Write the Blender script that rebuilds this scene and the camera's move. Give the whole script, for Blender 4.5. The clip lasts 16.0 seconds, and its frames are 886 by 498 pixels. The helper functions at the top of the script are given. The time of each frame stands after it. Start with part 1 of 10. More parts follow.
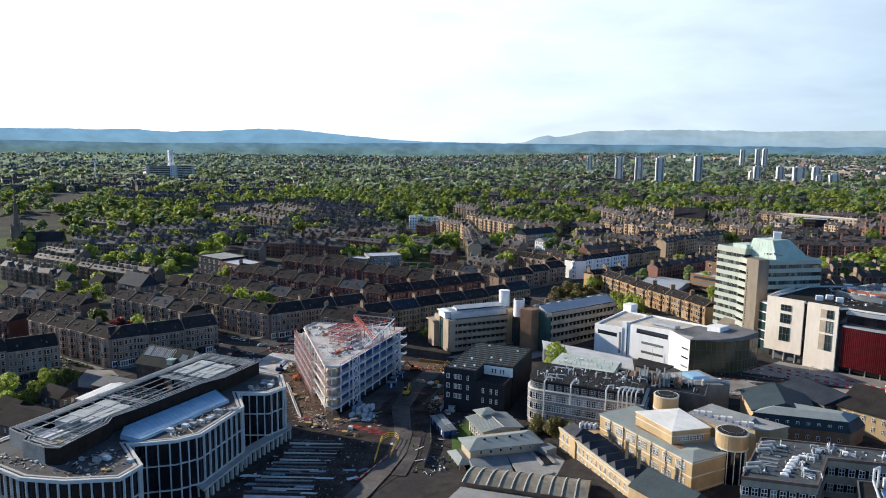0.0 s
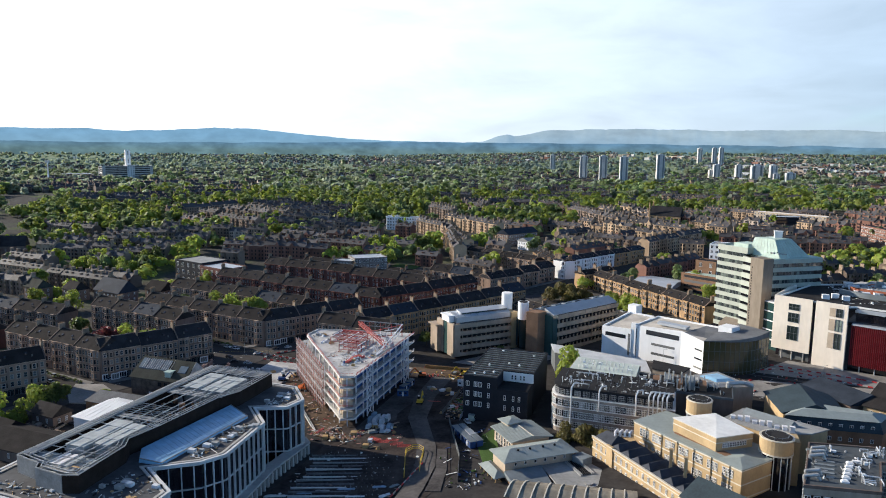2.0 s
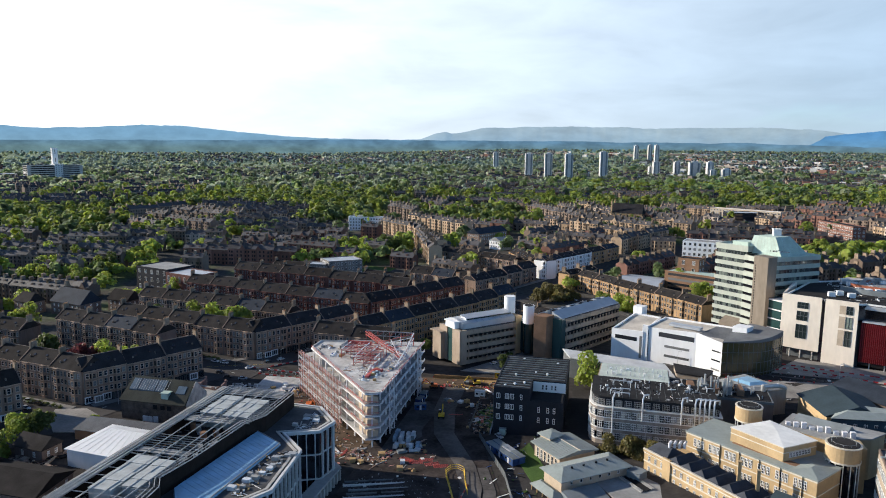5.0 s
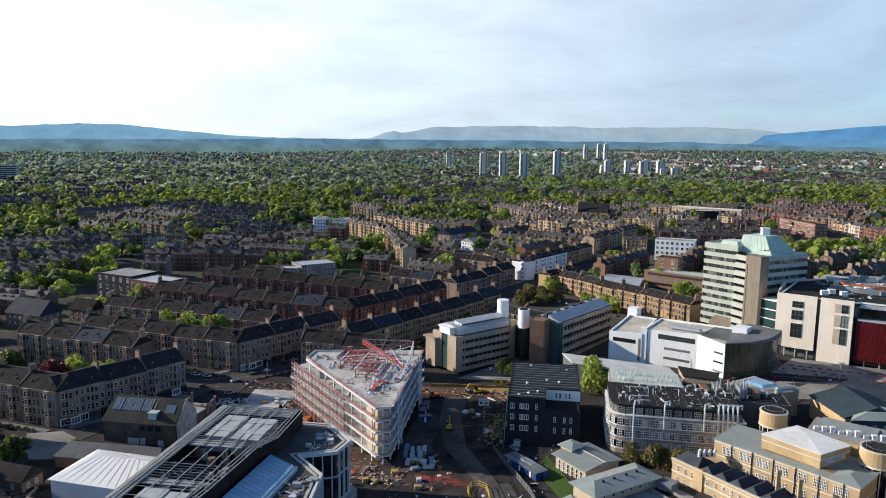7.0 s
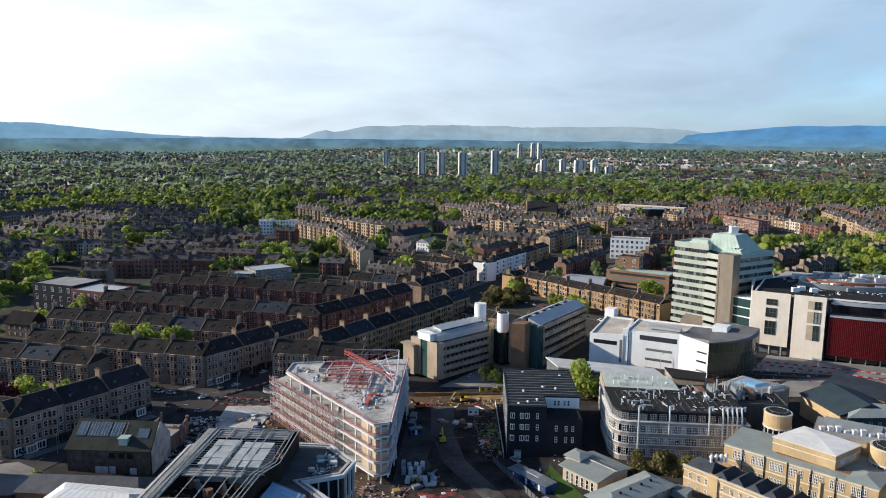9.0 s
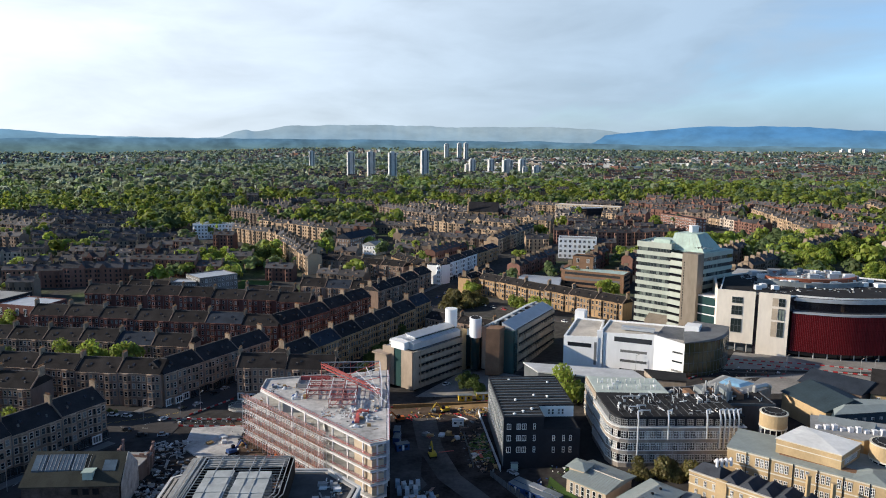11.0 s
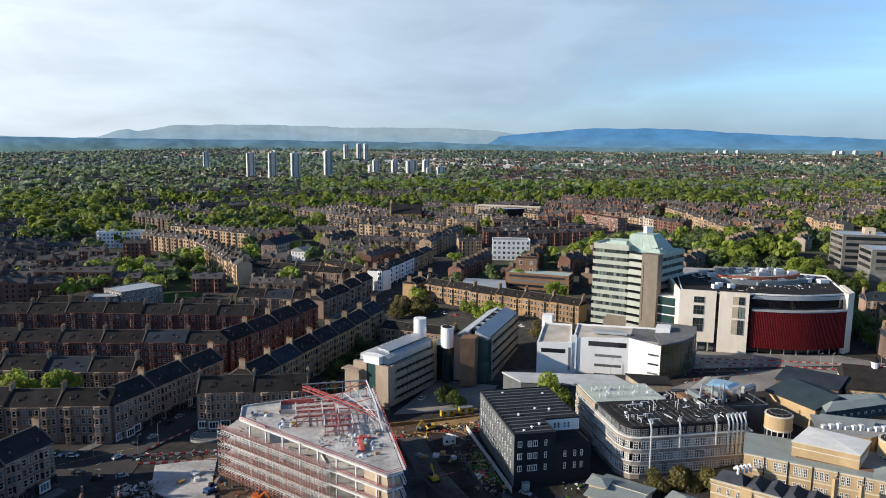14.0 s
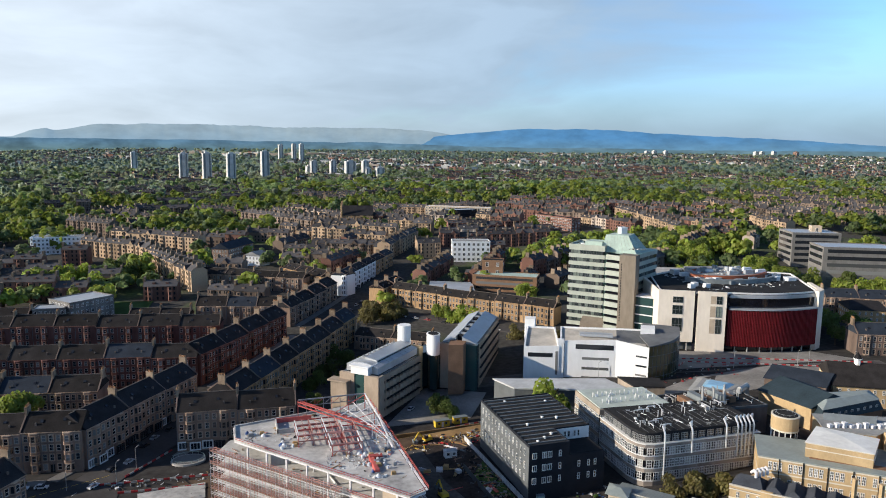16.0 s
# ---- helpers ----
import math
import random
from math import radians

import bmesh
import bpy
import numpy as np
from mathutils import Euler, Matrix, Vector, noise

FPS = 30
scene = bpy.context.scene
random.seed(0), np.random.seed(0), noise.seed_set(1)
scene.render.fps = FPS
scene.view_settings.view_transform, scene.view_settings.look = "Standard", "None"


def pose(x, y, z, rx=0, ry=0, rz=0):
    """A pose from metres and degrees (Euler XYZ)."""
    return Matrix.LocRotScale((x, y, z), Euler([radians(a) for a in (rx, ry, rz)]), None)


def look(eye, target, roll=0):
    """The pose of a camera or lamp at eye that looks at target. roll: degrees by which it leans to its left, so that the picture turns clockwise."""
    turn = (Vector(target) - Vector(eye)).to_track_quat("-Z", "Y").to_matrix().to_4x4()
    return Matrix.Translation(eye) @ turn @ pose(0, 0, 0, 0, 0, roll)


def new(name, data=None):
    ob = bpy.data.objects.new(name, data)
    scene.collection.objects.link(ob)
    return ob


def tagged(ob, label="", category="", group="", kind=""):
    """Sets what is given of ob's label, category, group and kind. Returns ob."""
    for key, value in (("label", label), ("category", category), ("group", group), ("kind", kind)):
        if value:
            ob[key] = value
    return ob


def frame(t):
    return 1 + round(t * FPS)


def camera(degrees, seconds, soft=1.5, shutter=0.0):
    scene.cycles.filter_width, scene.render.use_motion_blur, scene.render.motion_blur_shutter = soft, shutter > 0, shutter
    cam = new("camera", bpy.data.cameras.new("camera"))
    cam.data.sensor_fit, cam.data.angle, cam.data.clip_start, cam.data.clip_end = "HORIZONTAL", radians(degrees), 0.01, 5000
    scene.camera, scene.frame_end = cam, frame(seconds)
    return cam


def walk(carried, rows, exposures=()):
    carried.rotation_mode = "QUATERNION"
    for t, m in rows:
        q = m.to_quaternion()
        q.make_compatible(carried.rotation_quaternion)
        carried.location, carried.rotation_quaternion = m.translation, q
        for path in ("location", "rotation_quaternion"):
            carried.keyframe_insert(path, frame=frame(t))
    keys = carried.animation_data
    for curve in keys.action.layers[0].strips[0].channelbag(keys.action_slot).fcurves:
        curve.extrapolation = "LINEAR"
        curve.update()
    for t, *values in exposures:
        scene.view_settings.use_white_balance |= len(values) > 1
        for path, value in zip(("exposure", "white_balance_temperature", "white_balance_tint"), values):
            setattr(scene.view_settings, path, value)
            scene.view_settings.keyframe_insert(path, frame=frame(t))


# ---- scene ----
cam = camera(64.3, 16.0, soft=1.0)
METRES, EYE, TILT, LEAN, TURN = 216.9, 100.0, 0.0, 0.0, 21.9
ROWS = [
    (0.0, 0.0, 0.0, 0.0, 0.11, -8.19, -0.74),
    (0.5, -0.029, 0.0126, -0.0004, -0.76, -8.19, -0.71),
    (1.0, -0.0579, 0.0255, -0.0003, -1.63, -8.19, -0.71),
    (1.5, -0.0866, 0.0386, -0.0004, -2.5, -8.2, -0.69),
    (2.0, -0.1152, 0.052, -0.0001, -3.41, -8.22, -0.67),
    (2.5, -0.1438, 0.0658, -0.0001, -4.29, -8.24, -0.66),
    (3.0, -0.1718, 0.0804, 0.0001, -5.19, -8.27, -0.65),
    (3.5, -0.199, 0.0962, 0.0001, -6.12, -8.31, -0.67),
    (4.0, -0.2254, 0.1134, 0.0004, -7.04, -8.33, -0.65),
    (6.5, -0.3488, 0.2115, -0.0002, -11.94, -8.39, -0.57),
    (7.0, -0.3722, 0.2325, -0.0003, -13.2, -8.39, -0.57),
    (7.5, -0.395, 0.2538, -0.0002, -14.61, -8.41, -0.56),
    (8.0, -0.4159, 0.2734, -0.0005, -15.82, -8.41, -0.57),
    (8.5, -0.4378, 0.2957, -0.0006, -17.18, -8.41, -0.56),
    (9.0, -0.4597, 0.3183, -0.0009, -18.86, -8.39, -0.56),
    (9.5, -0.4808, 0.3414, -0.0008, -20.47, -8.37, -0.54),
    (10.0, -0.5015, 0.3647, -0.0006, -22.08, -8.36, -0.52),
    (12.5, -0.5978, 0.4876, -0.0004, -29.71, -8.33, -0.57),
    (13.0, -0.6158, 0.5131, -0.0006, -31.14, -8.32, -0.58),
    (13.5, -0.6333, 0.5388, -0.0003, -32.59, -8.27, -0.59),
    (14.0, -0.6501, 0.5649, -0.0007, -33.98, -8.21, -0.61),
    (14.5, -0.6664, 0.5912, -0.0011, -35.36, -8.16, -0.63),
    (15.0, -0.6817, 0.6179, -0.0011, -36.75, -8.13, -0.62),
    (15.5, -0.6966, 0.6452, -0.0013, -38.12, -8.12, -0.65),
    (16.0, -0.7108, 0.6726, -0.0013, -39.51, -8.13, -0.66),
]
walk(cam, [(t, pose(0, 0, EYE, TILT, LEAN, TURN) @ pose(METRES * x, METRES * y, METRES * z, 90 + pitch, roll, yaw)) for t, x, y, z, yaw, pitch, roll in ROWS],
     [(0, 0.6, 5980, 9), (8, 0.44, 6000, 9), (16, 0.35, 6050, 9)])

# ---- world, sun ----
SUN_AZ, SUN_EL = 274.0, 21.0          # compass-like: degrees clockwise from +y
_sx, _sy = math.sin(radians(SUN_AZ)), math.cos(radians(SUN_AZ))
SUN_DIR = Vector((_sx * math.cos(radians(SUN_EL)), _sy * math.cos(radians(SUN_EL)), math.sin(radians(SUN_EL))))

world = bpy.data.worlds.new("sky")
world.use_nodes = True
scene.world = world
wn, wl = world.node_tree.nodes, world.node_tree.links
wn.clear()


def wnode(kind, **kw):
    n = wn.new(kind)
    for k, v in kw.items():
        n.inputs[k].default_value = v
    return n


sky = wn.new("ShaderNodeTexSky")
sky.sky_type = "NISHITA"
sky.sun_disc = False
sky.sun_elevation, sky.sun_rotation = radians(SUN_EL), radians(SUN_AZ)
sky.air_density, sky.dust_density, sky.ozone_density, sky.altitude = 1.0, 0.25, 2.5, 100
tc = wn.new("ShaderNodeTexCoord")
# thin streaky cloud, flattened towards the horizon
mp = wn.new("ShaderNodeMapping")
mp.inputs["Scale"].default_value = (1.0, 1.0, 3.6)
wl.new(tc.outputs["Generated"], mp.inputs["Vector"])
cl1 = wnode("ShaderNodeTexNoise", Scale=1.7, Detail=7.0, Roughness=0.52, Distortion=0.7)
wl.new(mp.outputs[0], cl1.inputs["Vector"])
cl2 = wnode("ShaderNodeTexNoise", Scale=5.0, Detail=5.0, Roughness=0.55, Distortion=0.4)
wl.new(mp.outputs[0], cl2.inputs["Vector"])
# the cloud sheet thickens towards the sun
dot = wn.new("ShaderNodeVectorMath")
dot.operation = "DOT_PRODUCT"
dot.inputs[1].default_value = SUN_DIR
wl.new(tc.outputs["Generated"], dot.inputs[0])


def wmath(op, a, b):
    n = wn.new("ShaderNodeMath")
    n.operation = op
    for i, q in enumerate((a, b)):
        if isinstance(q, (int, float)):
            n.inputs[i].default_value = q
        else:
            wl.new(q, n.inputs[i])
    return n.outputs[0]


cover = wmath("ADD", wmath("MULTIPLY", cl1.outputs["Fac"], 1.25), wmath("MULTIPLY", cl2.outputs["Fac"], 0.3))
# the sheet lies to the north-west and breaks up to the south-east
lee = wn.new("ShaderNodeVectorMath")
lee.operation = "DOT_PRODUCT"
lee.inputs[1].default_value = (math.sin(radians(322)), math.cos(radians(322)), 0)
wl.new(tc.outputs["Generated"], lee.inputs[0])
cover = wmath("ADD", cover, wmath("MULTIPLY", lee.outputs["Value"], 0.5))
cover = wmath("SUBTRACT", cover, 0.1)
ramp = wn.new("ShaderNodeValToRGB")
ramp.color_ramp.elements[0].position, ramp.color_ramp.elements[1].position = 0.62, 1.02
ramp.color_ramp.elements[0].color = (0.0, 0.0, 0.0, 1)
ramp.color_ramp.elements[1].color = (0.94, 0.94, 0.94, 1)
wl.new(cover, ramp.inputs[0])
glow = wn.new("ShaderNodeValToRGB")
glow.color_ramp.interpolation = "B_SPLINE"
e = glow.color_ramp.elements
e[0].position, e[1].position = 0.0, 1.0
e[0].color, e[1].color = (0.15, 0.22, 0.32, 1), (1.0, 0.99, 0.96, 1)
for pos_, col_ in ((0.16, (0.19, 0.275, 0.375, 1)), (0.45, (0.285, 0.345, 0.395, 1)), (0.72, (0.54, 0.565, 0.59, 1))):
    m1 = e.new(pos_)
    m1.color = col_
wl.new(wmath("ADD", wmath("MULTIPLY", dot.outputs["Value"], 0.5), 0.5), glow.inputs[0])
mixw = wn.new("ShaderNodeMix")
mixw.data_type = "RGBA"
# cloud lies low; overhead the sky is clear
sep = wn.new("ShaderNodeSeparateXYZ")
wl.new(tc.outputs["Generated"], sep.inputs[0])
low = wn.new("ShaderNodeMapRange")
low.interpolation_type = "SMOOTHSTEP"
low.inputs["From Min"].default_value, low.inputs["From Max"].default_value = 0.2, 0.5
low.inputs["To Min"].default_value, low.inputs["To Max"].default_value = 1.0, 0.05
wl.new(sep.outputs["Z"], low.inputs["Value"])
haze = wn.new("ShaderNodeMapRange")
haze.interpolation_type = "SMOOTHSTEP"
haze.inputs["From Min"].default_value, haze.inputs["From Max"].default_value = 0.0, 0.16
haze.inputs["To Min"].default_value, haze.inputs["To Max"].default_value = 0.92, 0.0
wl.new(sep.outputs["Z"], haze.inputs["Value"])
wl.new(wmath("MAXIMUM", haze.outputs[0], wmath("MULTIPLY", ramp.outputs[0], low.outputs[0])), mixw.inputs[0])
tint = wn.new("ShaderNodeVectorMath")
tint.operation = "MULTIPLY"
up = wn.new("ShaderNodeMapRange")
up.interpolation_type = "SMOOTHSTEP"
up.inputs["From Min"].default_value, up.inputs["From Max"].default_value = 0.22, 0.6
wl.new(sep.outputs["Z"], up.inputs["Value"])
lift = wn.new("ShaderNodeMix")
lift.data_type = "RGBA"
lift.inputs[6].default_value, lift.inputs[7].default_value = (1.0, 1.2, 1.4, 1), (0.5, 0.53, 0.6, 1)
wl.new(up.outputs[0], lift.inputs[0])
wl.new(lift.outputs[2], tint.inputs[1])
wl.new(sky.outputs[0], tint.inputs[0])
wl.new(tint.outputs[0], mixw.inputs[6])
gain = wn.new("ShaderNodeVectorMath")
gain.operation = "SCALE"
shade = wn.new("ShaderNodeMapRange")
shade.inputs["From Min"].default_value, shade.inputs["From Max"].default_value = 0.38, 0.62
shade.inputs["To Min"].default_value, shade.inputs["To Max"].default_value = 9.2, 12.6
wl.new(wmath("ADD", wmath("MULTIPLY", cl1.outputs["Fac"], 0.55), wmath("MULTIPLY", cl2.outputs["Fac"], 0.45)), shade.inputs["Value"])
wl.new(shade.outputs[0], gain.inputs["Scale"])
wl.new(glow.outputs[0], gain.inputs[0])
wl.new(gain.outputs[0], mixw.inputs[7])
bg = wn.new("ShaderNodeBackground")
bg.inputs["Strength"].default_value = 0.115
wl.new(mixw.outputs[2], bg.inputs["Color"])
wo = wn.new("ShaderNodeOutputWorld")
wl.new(bg.outputs[0], wo.inputs["Surface"])

sun = new("sun", bpy.data.lights.new("sun", "SUN"))
sun.data.energy, sun.data.angle, sun.data.color = 5.0, radians(0.6), (1.0, 0.86, 0.68)
sun.matrix_world = look(SUN_DIR * 500, (0, 0, 0))

# ---- materials ----


def mat(name, col, rough=0.8, metal=0.0, var=0.3, s=0.12, fine=1.6, bump=0.2, rnd=0.0, streak=1.0, spec=0.2, isl=0.0):
    """Procedural surface: base colour with stains (scale s per metre) and grain (fine), vertical streaks, fine relief."""
    m = bpy.data.materials.new(name)
    m.use_nodes = True
    nt = m.node_tree
    n, l = nt.nodes, nt.links
    b = n["Principled BSDF"]
    b.inputs["Roughness"].default_value, b.inputs["Metallic"].default_value = rough, metal
    b.inputs["Specular IOR Level"].default_value = spec
    geo = n.new("ShaderNodeNewGeometry")
    mp_ = n.new("ShaderNodeMapping")
    mp_.inputs["Scale"].default_value = (1, 1, streak)
    l.new(geo.outputs["Position"], mp_.inputs["Vector"])
    a = n.new("ShaderNodeTexNoise")
    a.inputs["Scale"].default_value, a.inputs["Detail"].default_value = s, 5
    f = n.new("ShaderNodeTexNoise")
    f.inputs["Scale"].default_value, f.inputs["Detail"].default_value = fine, 3
    l.new(mp_.outputs[0], a.inputs["Vector"])
    l.new(mp_.outputs[0], f.inputs["Vector"])
    add = n.new("ShaderNodeMath")
    add.operation = "MULTIPLY_ADD"
    l.new(f.outputs["Fac"], add.inputs[0])
    add.inputs[1].default_value = 0.45
    l.new(a.outputs["Fac"], add.inputs[2])
    r = n.new("ShaderNodeMapRange")
    r.inputs["From Min"].default_value, r.inputs["From Max"].default_value = 0.45, 1.0
    r.inputs["To Min"].default_value, r.inputs["To Max"].default_value = 1 - var, 1 + var * 0.6
    l.new(add.outputs[0], r.inputs["Value"])
    fac = r.outputs[0]
    if rnd:
        info = n.new("ShaderNodeObjectInfo")
        r2 = n.new("ShaderNodeMapRange")
        r2.inputs["To Min"].default_value, r2.inputs["To Max"].default_value = 1 - rnd, 1 + rnd
        l.new(info.outputs["Random"], r2.inputs["Value"])
        mu = n.new("ShaderNodeMath")
        mu.operation = "MULTIPLY"
        l.new(fac, mu.inputs[0])
        l.new(r2.outputs[0], mu.inputs[1])
        fac = mu.outputs[0]
    if isl:
        r3 = n.new("ShaderNodeMapRange")
        r3.inputs["To Min"].default_value, r3.inputs["To Max"].default_value = 1 - isl, 1 + isl
        l.new(geo.outputs["Random Per Island"], r3.inputs["Value"])
        mu3 = n.new("ShaderNodeMath")
        mu3.operation = "MULTIPLY"
        l.new(fac, mu3.inputs[0])
        l.new(r3.outputs[0], mu3.inputs[1])
        fac = mu3.outputs[0]
    sc = n.new("ShaderNodeVectorMath")
    sc.operation = "SCALE"
    sc.inputs[0].default_value = col[:3]
    l.new(fac, sc.inputs["Scale"])
    l.new(sc.outputs[0], b.inputs["Base Color"])
    if bump:
        bm_ = n.new("ShaderNodeBump")
        bm_.inputs["Strength"].default_value, bm_.inputs["Distance"].default_value = bump, 0.15
        l.new(f.outputs["Fac"], bm_.inputs["Height"])
        l.new(bm_.outputs[0], b.inputs["Normal"])
    return m


def glass_mat(name, dark, light, rough=0.08, share=0.7):
    """Window glass: dark, glossy, here and there a pale blind behind it (varies from pane to pane)."""
    m = bpy.data.materials.new(name)
    m.use_nodes = True
    n, l = m.node_tree.nodes, m.node_tree.links
    b = n["Principled BSDF"]
    b.inputs["Roughness"].default_value = rough
    b.inputs["Specular IOR Level"].default_value = 0.8
    info, geo = n.new("ShaderNodeObjectInfo"), n.new("ShaderNodeNewGeometry")
    add = n.new("ShaderNodeMath")
    l.new(info.outputs["Random"], add.inputs[0])
    l.new(geo.outputs["Random Per Island"], add.inputs[1])
    fr = n.new("ShaderNodeMath")
    fr.operation = "FRACT"
    l.new(add.outputs[0], fr.inputs[0])
    rp = n.new("ShaderNodeValToRGB")
    e_ = rp.color_ramp.elements
    e_[0].position, e_[1].position = share, 1.0
    e_[0].color, e_[1].color = (*dark, 1), (*light, 1)
    l.new(fr.outputs[0], rp.inputs[0])
    l.new(rp.outputs[0], b.inputs["Base Color"])
    return m


M = {}
M["asphalt"] = mat("asphalt", (0.05, 0.047, 0.046), 0.95, spec=0.05, var=0.4, s=0.06, fine=0.9)
M["paving"] = mat("paving", (0.2, 0.19, 0.18), 0.85, var=0.3, s=0.1, fine=1.2)
M["lawn"] = mat("lawn", (0.06, 0.11, 0.025), 0.95, var=0.45, s=0.08, fine=1.5, bump=0.4)
M["mud"] = mat("mud", (0.12, 0.085, 0.06), 0.95, spec=0.05, var=0.55, s=0.09, fine=0.8, bump=0.6)
M["stone_pale"] = mat("stone_pale", (0.275, 0.192, 0.145), 0.9, var=0.45, s=0.12, fine=0.9, rnd=0.22, streak=0.35)
M["stone_gold"] = mat("stone_gold", (0.43, 0.28, 0.15), 0.9, var=0.4, s=0.12, fine=0.9, rnd=0.15, streak=0.35)
M["stone_red"] = mat("stone_red", (0.135, 0.06, 0.048), 0.9, var=0.4, s=0.12, fine=0.9, rnd=0.18, streak=0.35)
M["stone_grey"] = mat("stone_grey", (0.18, 0.132, 0.108), 0.9, var=0.4, s=0.12, fine=0.9, rnd=0.18, streak=0.35)
M["slate"] = mat("slate", (0.034, 0.032, 0.034), 0.85, spec=0.06, var=0.45, s=0.2, fine=2.2, bump=0.35, rnd=0.2)
M["slate_brown"] = mat("slate_brown", (0.031, 0.028, 0.027), 0.9, spec=0.05, var=0.45, s=0.2, fine=2.2, bump=0.35, rnd=0.2)
M["sash"] = mat("sash_paint", (0.5, 0.48, 0.45), 0.6, var=0.35, s=0.6, bump=0, rnd=0.5)
M["plant_grey"] = mat("plant_housing", (0.4, 0.42, 0.41), 0.6, var=0.3, s=0.3, fine=0.9, bump=0.05)
M["ridge_tile"] = mat("ridge_tile", (0.14, 0.12, 0.105), 0.9, var=0.4, s=0.6)
M["chimney"] = mat("chimney", (0.25, 0.19, 0.135), 0.9, var=0.4, s=0.5, rnd=0.25)
M["pot"] = mat("pot", (0.36, 0.2, 0.1), 0.8, var=0.3)
M["white"] = mat("white_render", (0.8, 0.8, 0.79), 0.7, var=0.1, s=0.1, fine=0.8, streak=0.3, bump=0.05)
M["cream"] = mat("cream_stone_panel", (0.8, 0.71, 0.59), 0.75, var=0.12, s=0.15, fine=0.6, streak=0.4, bump=0.05)
M["offwhite"] = mat("painted_frame", (0.72, 0.71, 0.68), 0.6, var=0.12, s=0.3, bump=0)
M["concrete"] = mat("concrete", (0.42, 0.4, 0.37), 0.85, var=0.28, s=0.15, fine=1.0, streak=0.4)
M["slab"] = mat("slab_concrete", (0.5, 0.485, 0.46), 0.85, var=0.5, s=0.12, fine=0.7)
M["roof_grey"] = mat("roof_membrane", (0.3, 0.3, 0.29), 0.8, var=0.3, s=0.1, fine=0.8)
M["roof_dark"] = mat("roof_felt", (0.035, 0.034, 0.034), 0.9, spec=0.06, var=0.4, s=0.12, fine=0.8)
M["roof_green"] = mat("roof_patina", (0.28, 0.315, 0.3), 0.6, var=0.22, s=0.15, fine=0.8, streak=0.5)
M["roof_blue"] = mat("roof_bluegrey", (0.2, 0.225, 0.235), 0.6, var=0.25, s=0.15, fine=0.8)
M["roof_zinc"] = mat("roof_zinc", (0.48, 0.5, 0.52), 0.45, metal=0.4, var=0.15, s=0.2, fine=0.7, bump=0.05)
M["brick_yellow"] = mat("brick_yellow", (0.46, 0.335, 0.185), 0.9, var=0.25, s=0.2, fine=2.0, streak=0.6)
M["brick_brown"] = mat("brick_brown", (0.24, 0.14, 0.085), 0.9, var=0.3, s=0.2, fine=2.0)
M["brick_red"] = mat("brick_red", (0.21, 0.05, 0.04), 0.9, var=0.3, s=0.2, fine=2.0)
M["band"] = mat("band_course", (0.62, 0.57, 0.47), 0.8, var=0.2, s=0.3)
M["tan"] = mat("tan_panel", (0.5, 0.405, 0.3), 0.8, var=0.2, s=0.2, fine=1.0)
M["black_clad"] = mat("black_cladding", (0.022, 0.024, 0.03), 0.7, spec=0.12, var=0.3, s=0.2, fine=1.0, bump=0.05)
M["grey_clad"] = mat("grey_cladding", (0.13, 0.14, 0.145), 0.6, var=0.25, s=0.2, fine=1.0, bump=0.05)
M["steel"] = mat("steel", (0.46, 0.46, 0.45), 0.5, metal=0.5, var=0.15, s=0.4, bump=0.05)
M["steel_white"] = mat("white_steel", (0.72, 0.7, 0.7), 0.55, var=0.15, s=0.4, bump=0.0)
M["steel_red"] = mat("red_primer_steel", (0.45, 0.1, 0.085), 0.6, var=0.25, s=0.5, bump=0.0, rnd=0.2)
M["net"] = mat("scaffold_board", (0.33, 0.22, 0.17), 0.9, var=0.3, s=0.5)
M["red_fin"] = mat("red_louvre", (0.19, 0.018, 0.022), 0.5, var=0.25, s=0.3, rnd=0.22, bump=0.0)
M["red_back"] = mat("red_backing", (0.09, 0.008, 0.01), 0.7, var=0.2)
M["green_band"] = mat("pale_green_panel", (0.42, 0.445, 0.38), 0.65, var=0.14, s=0.2, fine=0.8, streak=0.4, bump=0.05)
M["brown_core"] = mat("brown_aggregate", (0.22, 0.185, 0.145), 0.9, var=0.2, s=0.2, fine=0.8, streak=0.3)
M["copper"] = mat("copper_green", (0.44, 0.54, 0.47), 0.6, var=0.2, s=0.2, fine=0.8)
M["glass"] = glass_mat("window_glass", (0.02, 0.023, 0.028), (0.25, 0.25, 0.24))
M["glass_black"] = glass_mat("curtain_glass", (0.008, 0.008, 0.012), (0.02, 0.018, 0.025), 0.12, 0.3)
M["glass_teal"] = glass_mat("teal_glass", (0.015, 0.035, 0.036), (0.045, 0.095, 0.09), 0.08, 0.5)
M["glass_blind_teal"] = glass_mat("blinded_teal_glass", (0.02, 0.03, 0.03), (0.22, 0.26, 0.22), 0.1, 0.55)
M["glass_gold"] = glass_mat("bronze_glass", (0.045, 0.04, 0.02), (0.08, 0.07, 0.03), 0.1, 0.5)
# the sky's reflection is painted into this blue base colour
M["glass_sky"] = mat("rooflight_glass", (0.25, 0.44, 0.6), 0.28, spec=0.5, var=0.2, s=0.3, fine=0.6, bump=0.0)
M["glass_blind"] = glass_mat("blinded_glass", (0.04, 0.04, 0.045), (0.42, 0.4, 0.37), 0.1, 0.3)
M["screen"] = mat("plant_screen", (0.03, 0.022, 0.018), 0.8, spec=0.08, var=0.4, s=0.3)
